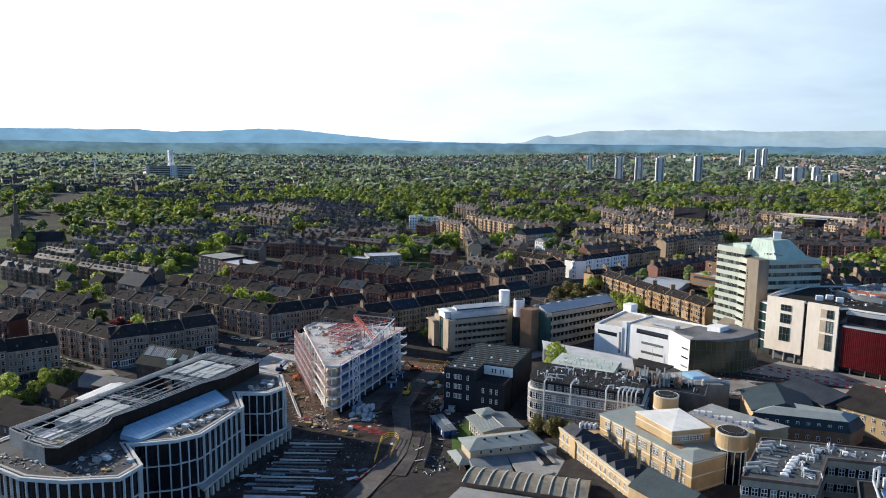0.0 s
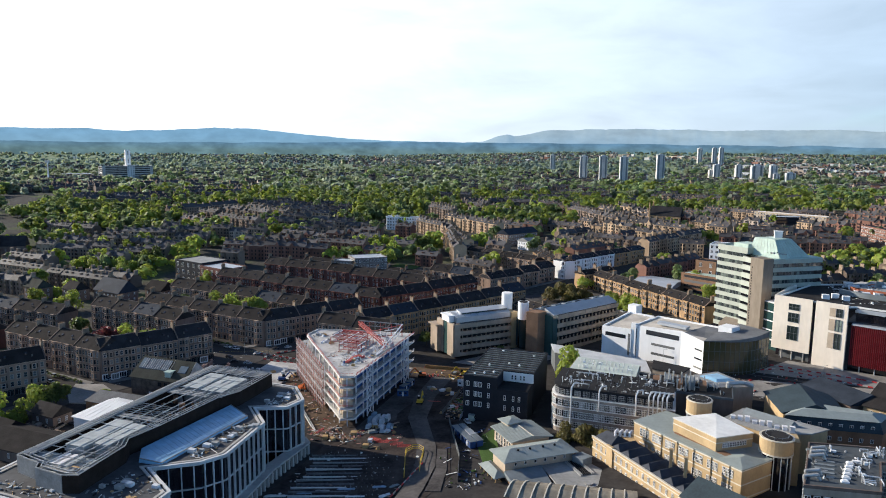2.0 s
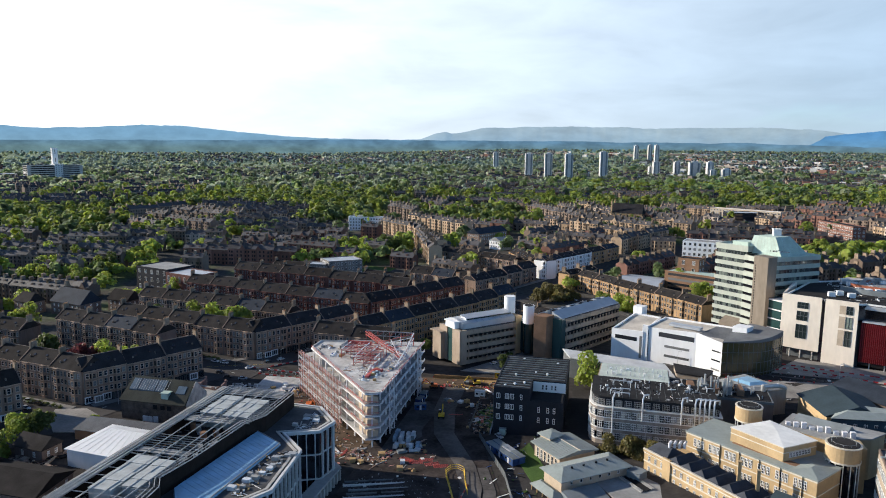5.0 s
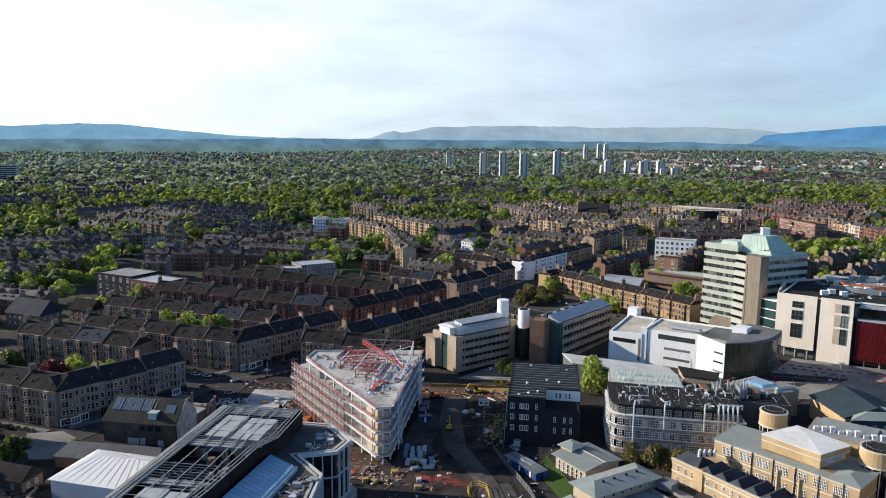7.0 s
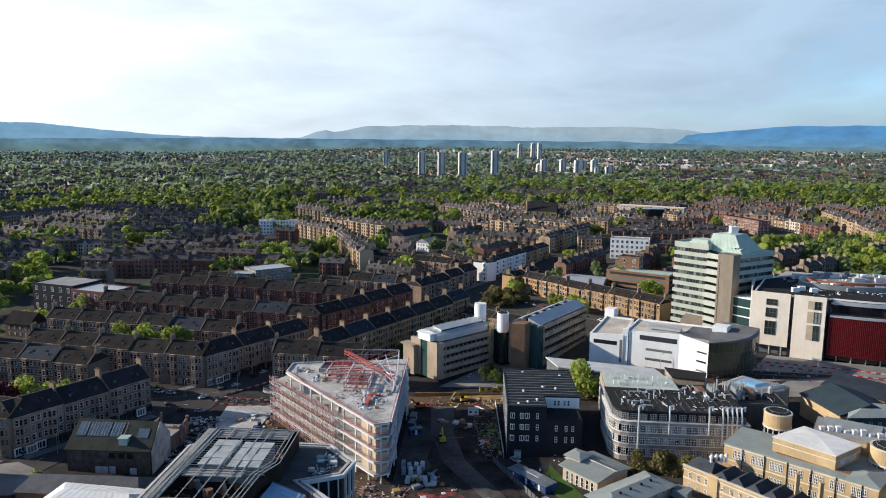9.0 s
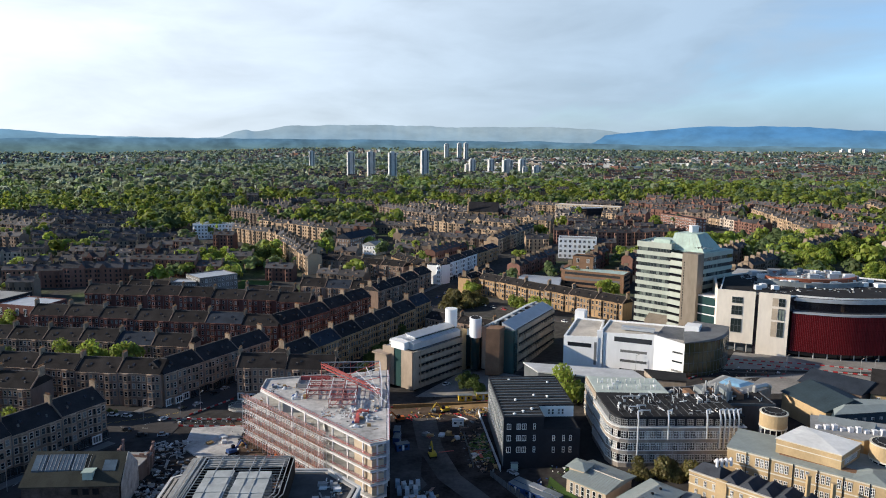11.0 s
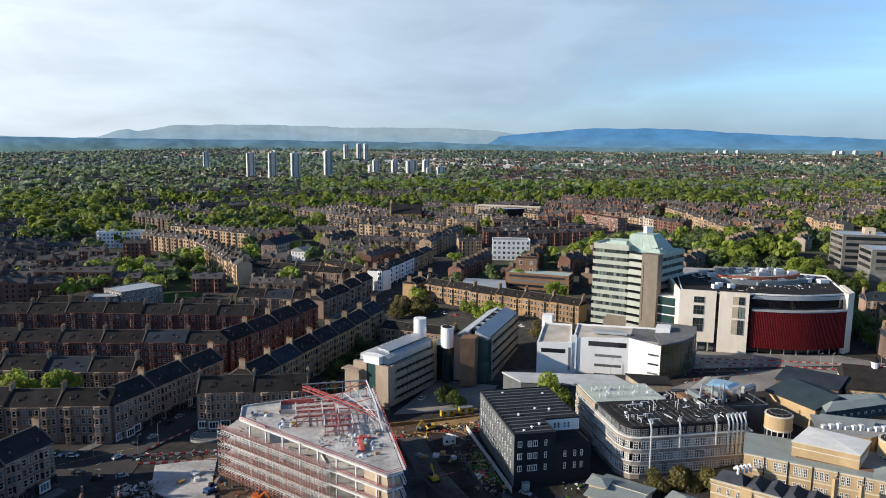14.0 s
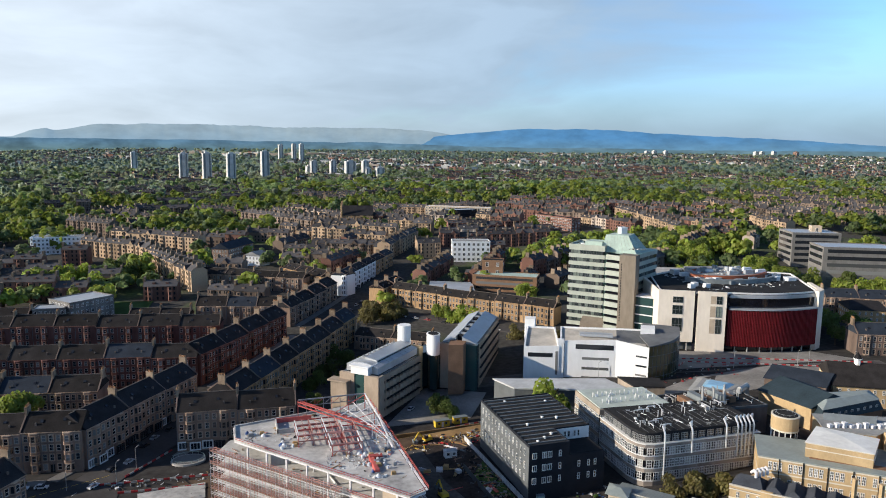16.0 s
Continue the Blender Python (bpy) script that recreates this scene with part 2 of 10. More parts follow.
M["roof_mid"] = mat("mid_grey_roof", (0.15, 0.155, 0.16), 0.7, spec=0.2, var=0.35, s=0.15, fine=0.8)
M["slate_teal"] = mat("slate_teal", (0.033, 0.05, 0.06), 0.65, spec=0.25, var=0.35, s=0.2, fine=1.6, bump=0.25)
M["office_stone"] = mat("office_stone", (0.37, 0.295, 0.225), 0.85, var=0.25, s=0.2, fine=1.0, streak=0.5)
M["band_stone"] = mat("band_stone", (0.33, 0.285, 0.245), 0.9, var=0.45, s=0.15, fine=0.9, streak=0.35)
M["shed_tan"] = mat("weathered_buff_roof", (0.25, 0.22, 0.17), 0.8, var=0.45, s=0.25, fine=0.9)
M["roof_celadon"] = mat("celadon_membrane", (0.5, 0.55, 0.49), 0.6, var=0.25, s=0.15, fine=0.8, streak=0.4)
M["roof_membrane"] = mat("grey_membrane", (0.52, 0.53, 0.53), 0.65, var=0.25, s=0.15, fine=0.8, bump=0.05)
M["duct_bright"] = mat("zinc_duct", (0.66, 0.67, 0.68), 0.35, metal=0.35, var=0.15, s=0.4, bump=0.03)
M["roof_pale"] = mat("cream_membrane", (0.76, 0.75, 0.71), 0.75, var=0.2, s=0.14, fine=0.7, bump=0.05)
M["roof_deck"] = mat("bluegrey_deck", (0.08, 0.09, 0.096), 0.75, spec=0.25, var=0.45, s=0.16, fine=0.7)
M["roof_felt"] = mat("grey_roof_felt", (0.075, 0.076, 0.08), 0.8, spec=0.2, var=0.5, s=0.12, fine=0.7)
M["yellow"] = mat("yellow_paint", (0.62, 0.42, 0.04), 0.5, var=0.2, s=0.5)
M["orange"] = mat("orange_paint", (0.5, 0.12, 0.03), 0.5, var=0.2, s=0.5)
M["red"] = mat("red_plastic", (0.4, 0.035, 0.035), 0.5, var=0.2, s=0.5, rnd=0.2)
M["bluesteel"] = mat("blue_paint", (0.03, 0.07, 0.2), 0.5, var=0.25, s=0.5, rnd=0.2)
M["rubber"] = mat("rubber", (0.02, 0.02, 0.02), 0.9, var=0.2)
M["dark"] = mat("dark_opening", (0.015, 0.015, 0.017), 0.9, var=0.2)
M["bark"] = mat("bark", (0.1, 0.075, 0.05), 0.95, var=0.3, s=1.0)
M["plastic"] = mat("white_wrap", (0.6, 0.62, 0.64), 0.5, var=0.25, s=0.5)
M["timber"] = mat("timber", (0.42, 0.28, 0.13), 0.8, var=0.35, s=0.5)


def leaf_mat(name, col, rnd=0.3, island=0.22, thin=0.55):
    m = bpy.data.materials.new(name)
    m.use_nodes = True
    n, l = m.node_tree.nodes, m.node_tree.links
    b = n["Principled BSDF"]
    b.inputs["Roughness"].default_value, b.inputs["Specular IOR Level"].default_value = 0.6, 0.4
    info, geo = n.new("ShaderNodeObjectInfo"), n.new("ShaderNodeNewGeometry")
    nz = n.new("ShaderNodeTexNoise")
    nz.inputs["Scale"].default_value, nz.inputs["Detail"].default_value = 0.045, 2
    l.new(geo.outputs["Position"], nz.inputs["Vector"])

    def rng(sock, lo, hi):
        q = n.new("ShaderNodeMapRange")
        q.inputs["To Min"].default_value, q.inputs["To Max"].default_value = lo, hi
        l.new(sock, q.inputs["Value"])
        return q.outputs[0]

    def mul(a, c):
        q = n.new("ShaderNodeMath")
        q.operation = "MULTIPLY"
        l.new(a, q.inputs[0])
        l.new(c, q.inputs[1])
        return q.outputs[0]
    f = mul(rng(info.outputs["Random"], 1 - rnd, 1 + rnd), rng(geo.outputs["Random Per Island"], 1 - island, 1 + island))
    f = mul(f, rng(nz.outputs["Fac"], 0.45, 1.55))
    hs = n.new("ShaderNodeHueSaturation")
    hs.inputs["Color"].default_value = (*col, 1)
    l.new(rng(geo.outputs["Random Per Island"], 0.48, 0.51), hs.inputs["Hue"])
    l.new(f, hs.inputs["Value"])
    l.new(hs.outputs[0], b.inputs["Base Color"])
    tr, mx = n.new("ShaderNodeBsdfTranslucent"), n.new("ShaderNodeMixShader")
    l.new(hs.outputs[0], tr.inputs["Color"])
    mx.inputs[0].default_value = thin
    l.new(b.outputs[0], mx.inputs[1])
    l.new(tr.outputs[0], mx.inputs[2])
    l.new(mx.outputs[0], n["Material Output"].inputs["Surface"])
    return m


M["leaf"] = leaf_mat("spring_leaves", (0.27, 0.33, 0.055))
M["leaf_dark"] = leaf_mat("dark_leaves", (0.12, 0.16, 0.04))
# far leaf colours are lightened, greyed or blued to carry the air's haze
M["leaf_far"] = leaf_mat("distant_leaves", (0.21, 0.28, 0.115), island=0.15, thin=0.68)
M["leaf_wood"] = leaf_mat("hazed_woodland_leaves", (0.25, 0.29, 0.21), island=0.15, thin=0.68)
M["leaf_grove"] = leaf_mat("hazed_grove_leaves", (0.28, 0.325, 0.2), island=0.15, thin=0.68)
M["leaf_haze"] = leaf_mat("haze_blue_leaves", (0.29, 0.37, 0.33), island=0.15, thin=0.68)
M["leaf_copper"] = leaf_mat("copper_leaves", (0.09, 0.025, 0.025))
M["leaf_olive"] = leaf_mat("budding_leaves", (0.17, 0.15, 0.05))

# ---- shape helpers ----
ORG = {}


class G:
    """Collects faces, then becomes one mesh."""

    def __init__(self):
        self.v, self.f, self.m = [], [], []

    def face(self, pts, m=0):
        k = len(self.v)
        self.v.extend(tuple(p) for p in pts)
        self.f.append(tuple(range(k, k + len(pts))))
        self.m.append(m)

    def solid(self, low, high, m=0, mt=None, bottom=True):
        """A prism between two rings of points, given counterclockwise from above."""
        k, n = len(self.v), len(low)
        self.v.extend(tuple(p) for p in low)
        self.v.extend(tuple(p) for p in high)
        for i in range(n):
            j = (i + 1) % n
            self.f.append((k + i, k + j, k + n + j, k + n + i))
            self.m.append(m)
        self.f.append(tuple(range(k + n, k + 2 * n)))
        self.m.append(m if mt is None else mt)
        if bottom:
            self.f.append(tuple(range(k + n - 1, k - 1, -1)))
            self.m.append(m)

    def prism(self, poly, z0, z1, m=0, mt=None):
        hi = z1 if isinstance(z1, (list, tuple)) else [z1] * len(poly)
        self.solid([(x, y, z0) for x, y in poly], [(p[0], p[1], z) for p, z in zip(poly, hi)], m, mt)

    def box(self, x0, y0, z0, x1, y1, z1, m=0):
        self.prism([(x0, y0), (x1, y0), (x1, y1), (x0, y1)], z0, z1, m)

    def bar(self, p, q, out, back, z0, z1, m=0):
        """A box along the line p-q (plan), from out metres on its right to back metres on its left."""
        dx, dy = q[0] - p[0], q[1] - p[1]
        d = math.hypot(dx, dy) or 1
        nx, ny = dy / d, -dx / d
        self.prism([(p[0] + nx * out, p[1] + ny * out), (q[0] + nx * out, q[1] + ny * out), (q[0] - nx * back, q[1] - ny * back), (p[0] - nx * back, p[1] - ny * back)], z0, z1, m)

    def cyl(self, x, y, z0, z1, r, n=12, r2=None, m=0, mt=None, ry=None):
        r2 = r if r2 is None else r2
        k = 1 if ry is None else ry / r
        a = [2 * math.pi * i / n for i in range(n)]
        self.solid([(x + r * math.cos(t), y + r * k * math.sin(t), z0) for t in a], [(x + r2 * math.cos(t), y + r2 * k * math.sin(t), z1) for t in a], m, mt)

    def beam(self, p, q, w, h=None, m=0):
        p, q = Vector(p), Vector(q)
        h = w if h is None else h
        d = (q - p).normalized()
        side = d.cross(Vector((0, 0, 1)))
        side = Vector((1, 0, 0)) if side.length < 1e-3 else side.normalized()
        up = side.cross(d)
        c = [side * (-w / 2) - up * (h / 2), side * (w / 2) - up * (h / 2), side * (w / 2) + up * (h / 2), side * (-w / 2) + up * (h / 2)]
        self.solid([p + o for o in c], [q + o for o in c], m)

    def tube(self, pts, r, n=6, m=0):
        for p, q in zip(pts[:-1], pts[1:]):
            p, q = Vector(p), Vector(q)
            d = (q - p).normalized()
            side = d.cross(Vector((0, 0, 1)))
            side = Vector((1, 0, 0)) if side.length < 1e-3 else side.normalized()
            up = side.cross(d)
            ring = [side * (r * math.cos(2 * math.pi * i / n)) + up * (r * math.sin(2 * math.pi * i / n)) for i in range(n)]
            e_ = d * (r * 0.4)
            self.solid([p - e_ + o for o in ring], [q + e_ + o for o in ring], m)

    def gable(self, c, ze, zr, over=0.3, m=0, hip=0.0, thick=0.25):
        """A pitched roof over the four plan corners c (first edge = eaves); hip > 0 draws the ridge ends in."""
        a, b, d, e_ = [Vector((p[0], p[1], ze)) for p in c]
        u, w = (b - a).normalized(), (e_ - a).normalized()
        a, b, d, e_ = a - w * over - u * over * 0.3, b - w * over + u * over * 0.3, d + w * over + u * over * 0.3, e_ + w * over - u * over * 0.3
        up = Vector((0, 0, zr - ze))
        r0, r1 = (a + e_) / 2 + up + u * hip, (b + d) / 2 + up - u * hip
        t = Vector((0, 0, -thick))
        self.face((a, b, r1, r0), m)
        self.face((d, e_, r0, r1), m)
        self.face((b, d, r1), m)
        self.face((e_, a, r0), m)
        lo = [p + t for p in (a, b, d, e_)]
        hi = [a, b, d, e_]
        for i in range(4):
            self.face((lo[i], lo[(i + 1) % 4], hi[(i + 1) % 4], hi[i]), m)
        self.face(lo[::-1], m)

    def mesh(self, name, mats, off=(0, 0, 0)):
        me = bpy.data.meshes.new(name)
        me.from_pydata([(x - off[0], y - off[1], z - off[2]) for x, y, z in self.v], [], self.f)
        for mm in mats if isinstance(mats, (list, tuple)) else [mats]:
            me.materials.append(mm)
        if any(self.m):
            me.polygons.foreach_set("material_index", self.m)
        me.update()
        return me


def thing(name, x, y, z, label, category, group="", rz=0.0, world=True):
    """The Empty at a thing's base. world: its parts are given in world coordinates."""
    ob = new(name)
    ob.matrix_basis = pose(x, y, z, 0, 0, rz)
    ob.empty_display_size = 0.5
    ORG[ob.name] = (x, y, z) if world else (0, 0, 0)
    return tagged(ob, label, category, group)


def part(name, g, mats, parent, label="", kind=""):
    """Links the collected faces as ONE mesh object under a thing or under a part."""
    off = ORG[parent.name]
    ob = new(name, g.mesh(name, mats, off))
    ob.parent = parent
    ORG[ob.name] = off
    return tagged(ob, label, kind=kind)


def piece(name, me, parent, x, y, z, rz=0.0):
    """A repeat of a shared mesh, as a part of its own."""
    off = ORG[parent.name]
    ob = new(name, me)
    ob.parent = parent
    ob.matrix_basis = Matrix.LocRotScale((x - off[0], y - off[1], z - off[2]), Euler((0, 0, rz)), None)
    ORG[ob.name] = off
    return ob


def single(name, g, mats, label, category, group="", kind=""):
    """A top-level thing of one mesh, with its origin at its base."""
    xs, ys, zs = zip(*g.v)
    off = ((min(xs) + max(xs)) / 2, (min(ys) + max(ys)) / 2, min(zs))
    ob = new(name, g.mesh(name, mats, off))
    ob.location = off
    ORG[ob.name] = off
    return tagged(ob, label, category, group, kind)


def smooth(t):
    t = min(1.0, max(0.0, t))
    return t * t * (3 - 2 * t)


def gz(x, y):
    """Height of the ground."""
    near = -5 - 8.2 * smooth((20 - x) / 170) + 1.0 * smooth((-200 - x) / 120)
    z = near + (-5.5 - near) * smooth((y - 400) / 250)
    z += 11 * smooth((y - 500) / 450) + 13 * smooth((x - 60) / 170) * smooth((y - 430) / 220) * (1 - smooth((y - 1000) / 700))
    r = math.hypot(x + 75, y - 70)
    return z + (66 - 34 * smooth((-x - 300) / 1500)) * smooth((r - 1700) / 2400)


def window_mesh(name, w, h, nv=1, nh=1, bar=0.1, depth=0.1, surround=0.0, frame=None, pane=None, stone=None):
    """A window standing on its sill's middle, facing -y: frame, glazing bars, pane, and a stone surround if any."""
    g = G()

    def lines(lo, hi, n):
        """Cuts across the window, with the kind of each strip between: 2 stone, 0 frame or bar, 1 glass."""
        cuts, kinds = [lo, lo + bar], [0]
        for k in range(n):
            c = lo + (hi - lo) * (k + 1) / (n + 1)
            cuts += [c - bar / 2, c + bar / 2]
            kinds += [1, 0]
        cuts += [hi - bar, hi]
        kinds += [1, 0]
        if surround:
            cuts, kinds = [lo - surround] + cuts + [hi + surround], [2] + kinds + [2]
        return cuts, kinds
    xs, xk = lines(-w / 2, w / 2, nv)
    zs, zk = lines(0, h, nh)
    level = {0: -depth, 1: -0.03, 2: -depth - 0.08}
    idx = {}

    def vid(x, y, z):
        key = (round(x, 3), round(y, 3), round(z, 3))
        if key not in idx:
            idx[key] = len(g.v)
            g.v.append((x, y, z))
        return idx[key]

    def quad(pts, m):
        g.f.append(tuple(vid(*p) for p in pts))
        g.m.append(m)

    def cell(i, j):
        if not (0 <= i < len(xk) and 0 <= j < len(zk)):
            return None
        return 2 if 2 in (xk[i], zk[j]) else (0 if 0 in (xk[i], zk[j]) else 1)
    for i in range(len(xk)):
        for j in range(len(zk)):
            m, (x0, x1, z0, z1) = cell(i, j), (xs[i], xs[i + 1], zs[j], zs[j + 1])
            y = level[m]
            quad(((x0, y, z0), (x1, y, z0), (x1, y, z1), (x0, y, z1)), m)
            for ni, nj, a, b_ in ((i - 1, j, (x0, z1), (x0, z0)), (i + 1, j, (x1, z0), (x1, z1)), (i, j - 1, (x0, z0), (x1, z0)), (i, j + 1, (x1, z1), (x0, z1))):
                o = cell(ni, nj)
                yo = 0.0 if o is None else level[o]
                if yo > y + 1e-4:
                    quad(((a[0], yo, a[1]), (b_[0], yo, b_[1]), (b_[0], y, b_[1]), (a[0], y, a[1])), m)
    return g.mesh(name, [frame or M["offwhite"], pane or M["glass"], stone or M["stone_pale"]])


def along(p, q, n, pad=0.0):
    """n even places on the line p-q with the turn that faces its right side."""
    d = math.hypot(q[0] - p[0], q[1] - p[1])
    rz = math.atan2(q[1] - p[1], q[0] - p[0])
    for i in range(n):
        s = (pad + (d - 2 * pad) * (i + 0.5) / n) / d
        yield p[0] + (q[0] - p[0]) * s, p[1] + (q[1] - p[1]) * s, rz


# ---- ground, hills ----
def ground():
    n = 150
    s = np.linspace(-1, 1, n + 1)
    xs = np.sign(s) * np.abs(s) ** 2.2 * 5600 - 100
    ys = np.sign(s) * np.abs(s) ** 2.2 * 5600 + 250
    g = G()
    g.v = [(x, y, gz(x, y)) for y in ys for x in xs]
    for j in range(n):
        for i in range(n):
            k = j * (n + 1) + i
            g.f.append((k, k + 1, k + n + 2, k + n + 1))
            g.m.append(0)
    m = bpy.data.materials.new("town_ground")
    m.use_nodes = True
    nd, l = m.node_tree.nodes, m.node_tree.links
    geo = nd.new("ShaderNodeNewGeometry")
    nz = nd.new("ShaderNodeTexNoise")
    nz.inputs["Scale"].default_value, nz.inputs["Detail"].default_value = 0.012, 8
    l.new(geo.outputs["Position"], nz.inputs["Vector"])
    rp = nd.new("ShaderNodeValToRGB")
    e_ = rp.color_ramp.elements
    e_[0].position, e_[1].position = 0.52, 0.66
    e_[0].color, e_[1].color = (0.075, 0.072, 0.066, 1), (0.1, 0.13, 0.05, 1)
    l.new(nz.outputs["Fac"], rp.inputs[0])
    n2 = nd.new("ShaderNodeTexNoise")
    n2.inputs["Scale"].default_value, n2.inputs["Detail"].default_value = 0.35, 4
    l.new(geo.outputs["Position"], n2.inputs["Vector"])
    sc = nd.new("ShaderNodeMix")
    sc.data_type, sc.blend_type = "RGBA", "OVERLAY"
    sc.inputs[0].default_value = 0.7
    # open country beyond the town: grass and fields, paled and blued for haze
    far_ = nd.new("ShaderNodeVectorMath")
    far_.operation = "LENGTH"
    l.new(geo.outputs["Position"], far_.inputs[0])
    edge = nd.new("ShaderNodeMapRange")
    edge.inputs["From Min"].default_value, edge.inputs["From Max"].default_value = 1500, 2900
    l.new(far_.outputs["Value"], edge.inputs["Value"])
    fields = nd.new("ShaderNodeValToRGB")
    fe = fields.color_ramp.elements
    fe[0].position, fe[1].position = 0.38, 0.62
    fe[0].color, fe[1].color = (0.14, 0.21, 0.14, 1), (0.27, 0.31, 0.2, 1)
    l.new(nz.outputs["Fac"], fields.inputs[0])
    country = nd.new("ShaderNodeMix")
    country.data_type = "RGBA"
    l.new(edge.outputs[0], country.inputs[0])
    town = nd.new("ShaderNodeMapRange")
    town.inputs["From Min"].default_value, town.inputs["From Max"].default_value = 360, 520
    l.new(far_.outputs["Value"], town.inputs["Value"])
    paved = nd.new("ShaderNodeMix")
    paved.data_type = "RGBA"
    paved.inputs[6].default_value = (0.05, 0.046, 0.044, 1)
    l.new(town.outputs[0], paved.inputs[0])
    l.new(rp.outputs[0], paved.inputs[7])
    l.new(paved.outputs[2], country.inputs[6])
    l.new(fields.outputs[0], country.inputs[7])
    l.new(country.outputs[2], sc.inputs[6])
    l.new(n2.outputs["Fac"], sc.inputs[7])
    l.new(sc.outputs[2], nd["Principled BSDF"].inputs["Base Color"])
    nd["Principled BSDF"].inputs["Roughness"].default_value = 1.0
    nd["Principled BSDF"].inputs["Specular IOR Level"].default_value = 0.03
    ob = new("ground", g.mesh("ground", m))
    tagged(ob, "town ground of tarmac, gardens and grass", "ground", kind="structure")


ground()


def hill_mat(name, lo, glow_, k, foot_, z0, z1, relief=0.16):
    """Hills with the air's haze painted in as emission, from foot_ at z0 to glow_ at z1."""
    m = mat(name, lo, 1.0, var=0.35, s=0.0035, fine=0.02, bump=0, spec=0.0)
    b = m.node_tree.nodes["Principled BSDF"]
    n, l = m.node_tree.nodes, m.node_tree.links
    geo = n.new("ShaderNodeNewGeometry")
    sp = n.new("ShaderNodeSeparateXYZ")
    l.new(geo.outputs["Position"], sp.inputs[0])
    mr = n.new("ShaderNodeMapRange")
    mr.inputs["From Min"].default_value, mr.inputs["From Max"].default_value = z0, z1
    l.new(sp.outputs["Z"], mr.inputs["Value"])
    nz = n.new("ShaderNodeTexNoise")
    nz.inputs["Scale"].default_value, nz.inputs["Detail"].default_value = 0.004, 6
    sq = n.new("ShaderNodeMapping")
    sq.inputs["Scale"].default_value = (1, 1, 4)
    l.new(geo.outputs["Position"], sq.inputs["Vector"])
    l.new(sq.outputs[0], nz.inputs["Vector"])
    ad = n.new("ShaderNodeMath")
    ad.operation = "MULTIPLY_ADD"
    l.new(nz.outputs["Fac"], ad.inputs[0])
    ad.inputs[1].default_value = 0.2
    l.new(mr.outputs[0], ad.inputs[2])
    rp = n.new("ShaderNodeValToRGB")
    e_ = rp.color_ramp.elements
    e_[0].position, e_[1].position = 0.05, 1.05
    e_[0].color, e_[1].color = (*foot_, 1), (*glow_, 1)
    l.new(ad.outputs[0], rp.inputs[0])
    # woods and fields as faint mottling of the glowing haze
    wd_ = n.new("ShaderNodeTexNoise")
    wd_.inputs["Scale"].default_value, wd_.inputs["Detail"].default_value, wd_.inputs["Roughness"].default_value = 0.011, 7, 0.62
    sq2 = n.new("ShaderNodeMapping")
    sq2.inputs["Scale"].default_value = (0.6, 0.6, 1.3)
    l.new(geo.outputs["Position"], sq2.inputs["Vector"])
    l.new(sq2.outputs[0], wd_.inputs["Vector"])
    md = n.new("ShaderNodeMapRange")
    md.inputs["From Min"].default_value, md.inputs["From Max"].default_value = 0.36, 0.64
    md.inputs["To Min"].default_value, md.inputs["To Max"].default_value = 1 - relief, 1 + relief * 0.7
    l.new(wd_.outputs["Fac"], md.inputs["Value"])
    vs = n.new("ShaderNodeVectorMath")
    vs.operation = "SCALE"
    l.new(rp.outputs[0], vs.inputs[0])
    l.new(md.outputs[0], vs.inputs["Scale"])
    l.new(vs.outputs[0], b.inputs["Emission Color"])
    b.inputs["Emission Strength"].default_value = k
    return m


def hills(name, r0, r1, crest, m, foot, seed, label):
    """A range of hills round the eye: crest gives bearing (degrees left of +y) and elevation (degrees), joined smoothly."""
    cx, cy, cz = -75, 70, 100
    b0, b1 = crest[0][0], crest[-1][0]
    n, rows = 260, 9
    bs, es = [c[0] for c in crest][::-1], [c[1] for c in crest][::-1]
    g = G()
    for i in range(n + 1):
        b = b1 + (b0 - b1) * i / n
        el = float(np.interp(b, bs, es)) + 0.07 * noise.fractal((b * 0.45, seed, 0), 1.0, 2.0, 5) + 0.03 * noise.fractal((b * 2.3, seed + 5, 0), 1.0, 2.0, 4)
        for j in range(rows):
            t = j / (rows - 1)
            r = r0 + (r1 - r0) * t
            top = cz + r1 * math.tan(radians(el))
            z = foot + (top - foot) * t ** 1.3
            z += (top - foot) * 0.025 * math.sin(math.pi * t) * noise.fractal((b * 0.5, t * 2.5, seed), 1.0, 2.0, 4)
            g.v.append((cx - r * math.sin(radians(b)), cy + r * math.cos(radians(b)), z))
    for i in range(n):
        for j in range(rows - 1):
            k = i * rows + j
            g.f.append((k, k + 1, k + rows + 1, k + rows))
            g.m.append(0)
    me = g.mesh(name, m)
    me.polygons.foreach_set("use_smooth", [True] * len(me.polygons))
    ob = new(name, me)
    tagged(ob, label, "hills", kind="structure")


M["brick_pink"] = mat("weathered_pink_brick", (0.3, 0.2, 0.17), 0.9, var=0.5, s=0.4, fine=1.4)
M["steel_pink"] = mat("faded_primer_steel", (0.52, 0.27, 0.23), 0.65, var=0.25, s=0.5, bump=0.0, rnd=0.25)
M["steel_dull"] = mat("dull_steel", (0.27, 0.28, 0.285), 0.55, metal=0.3, var=0.3, s=0.4, bump=0.05)
M["fin_grey"] = mat("pale_grey_fin", (0.56, 0.56, 0.55), 0.6, var=0.2, s=0.3, bump=0)
M["slate_moss"] = mat("slate_moss", (0.05, 0.052, 0.044), 0.9, spec=0.06, var=0.4, s=0.2, fine=2.2, bump=0.3)
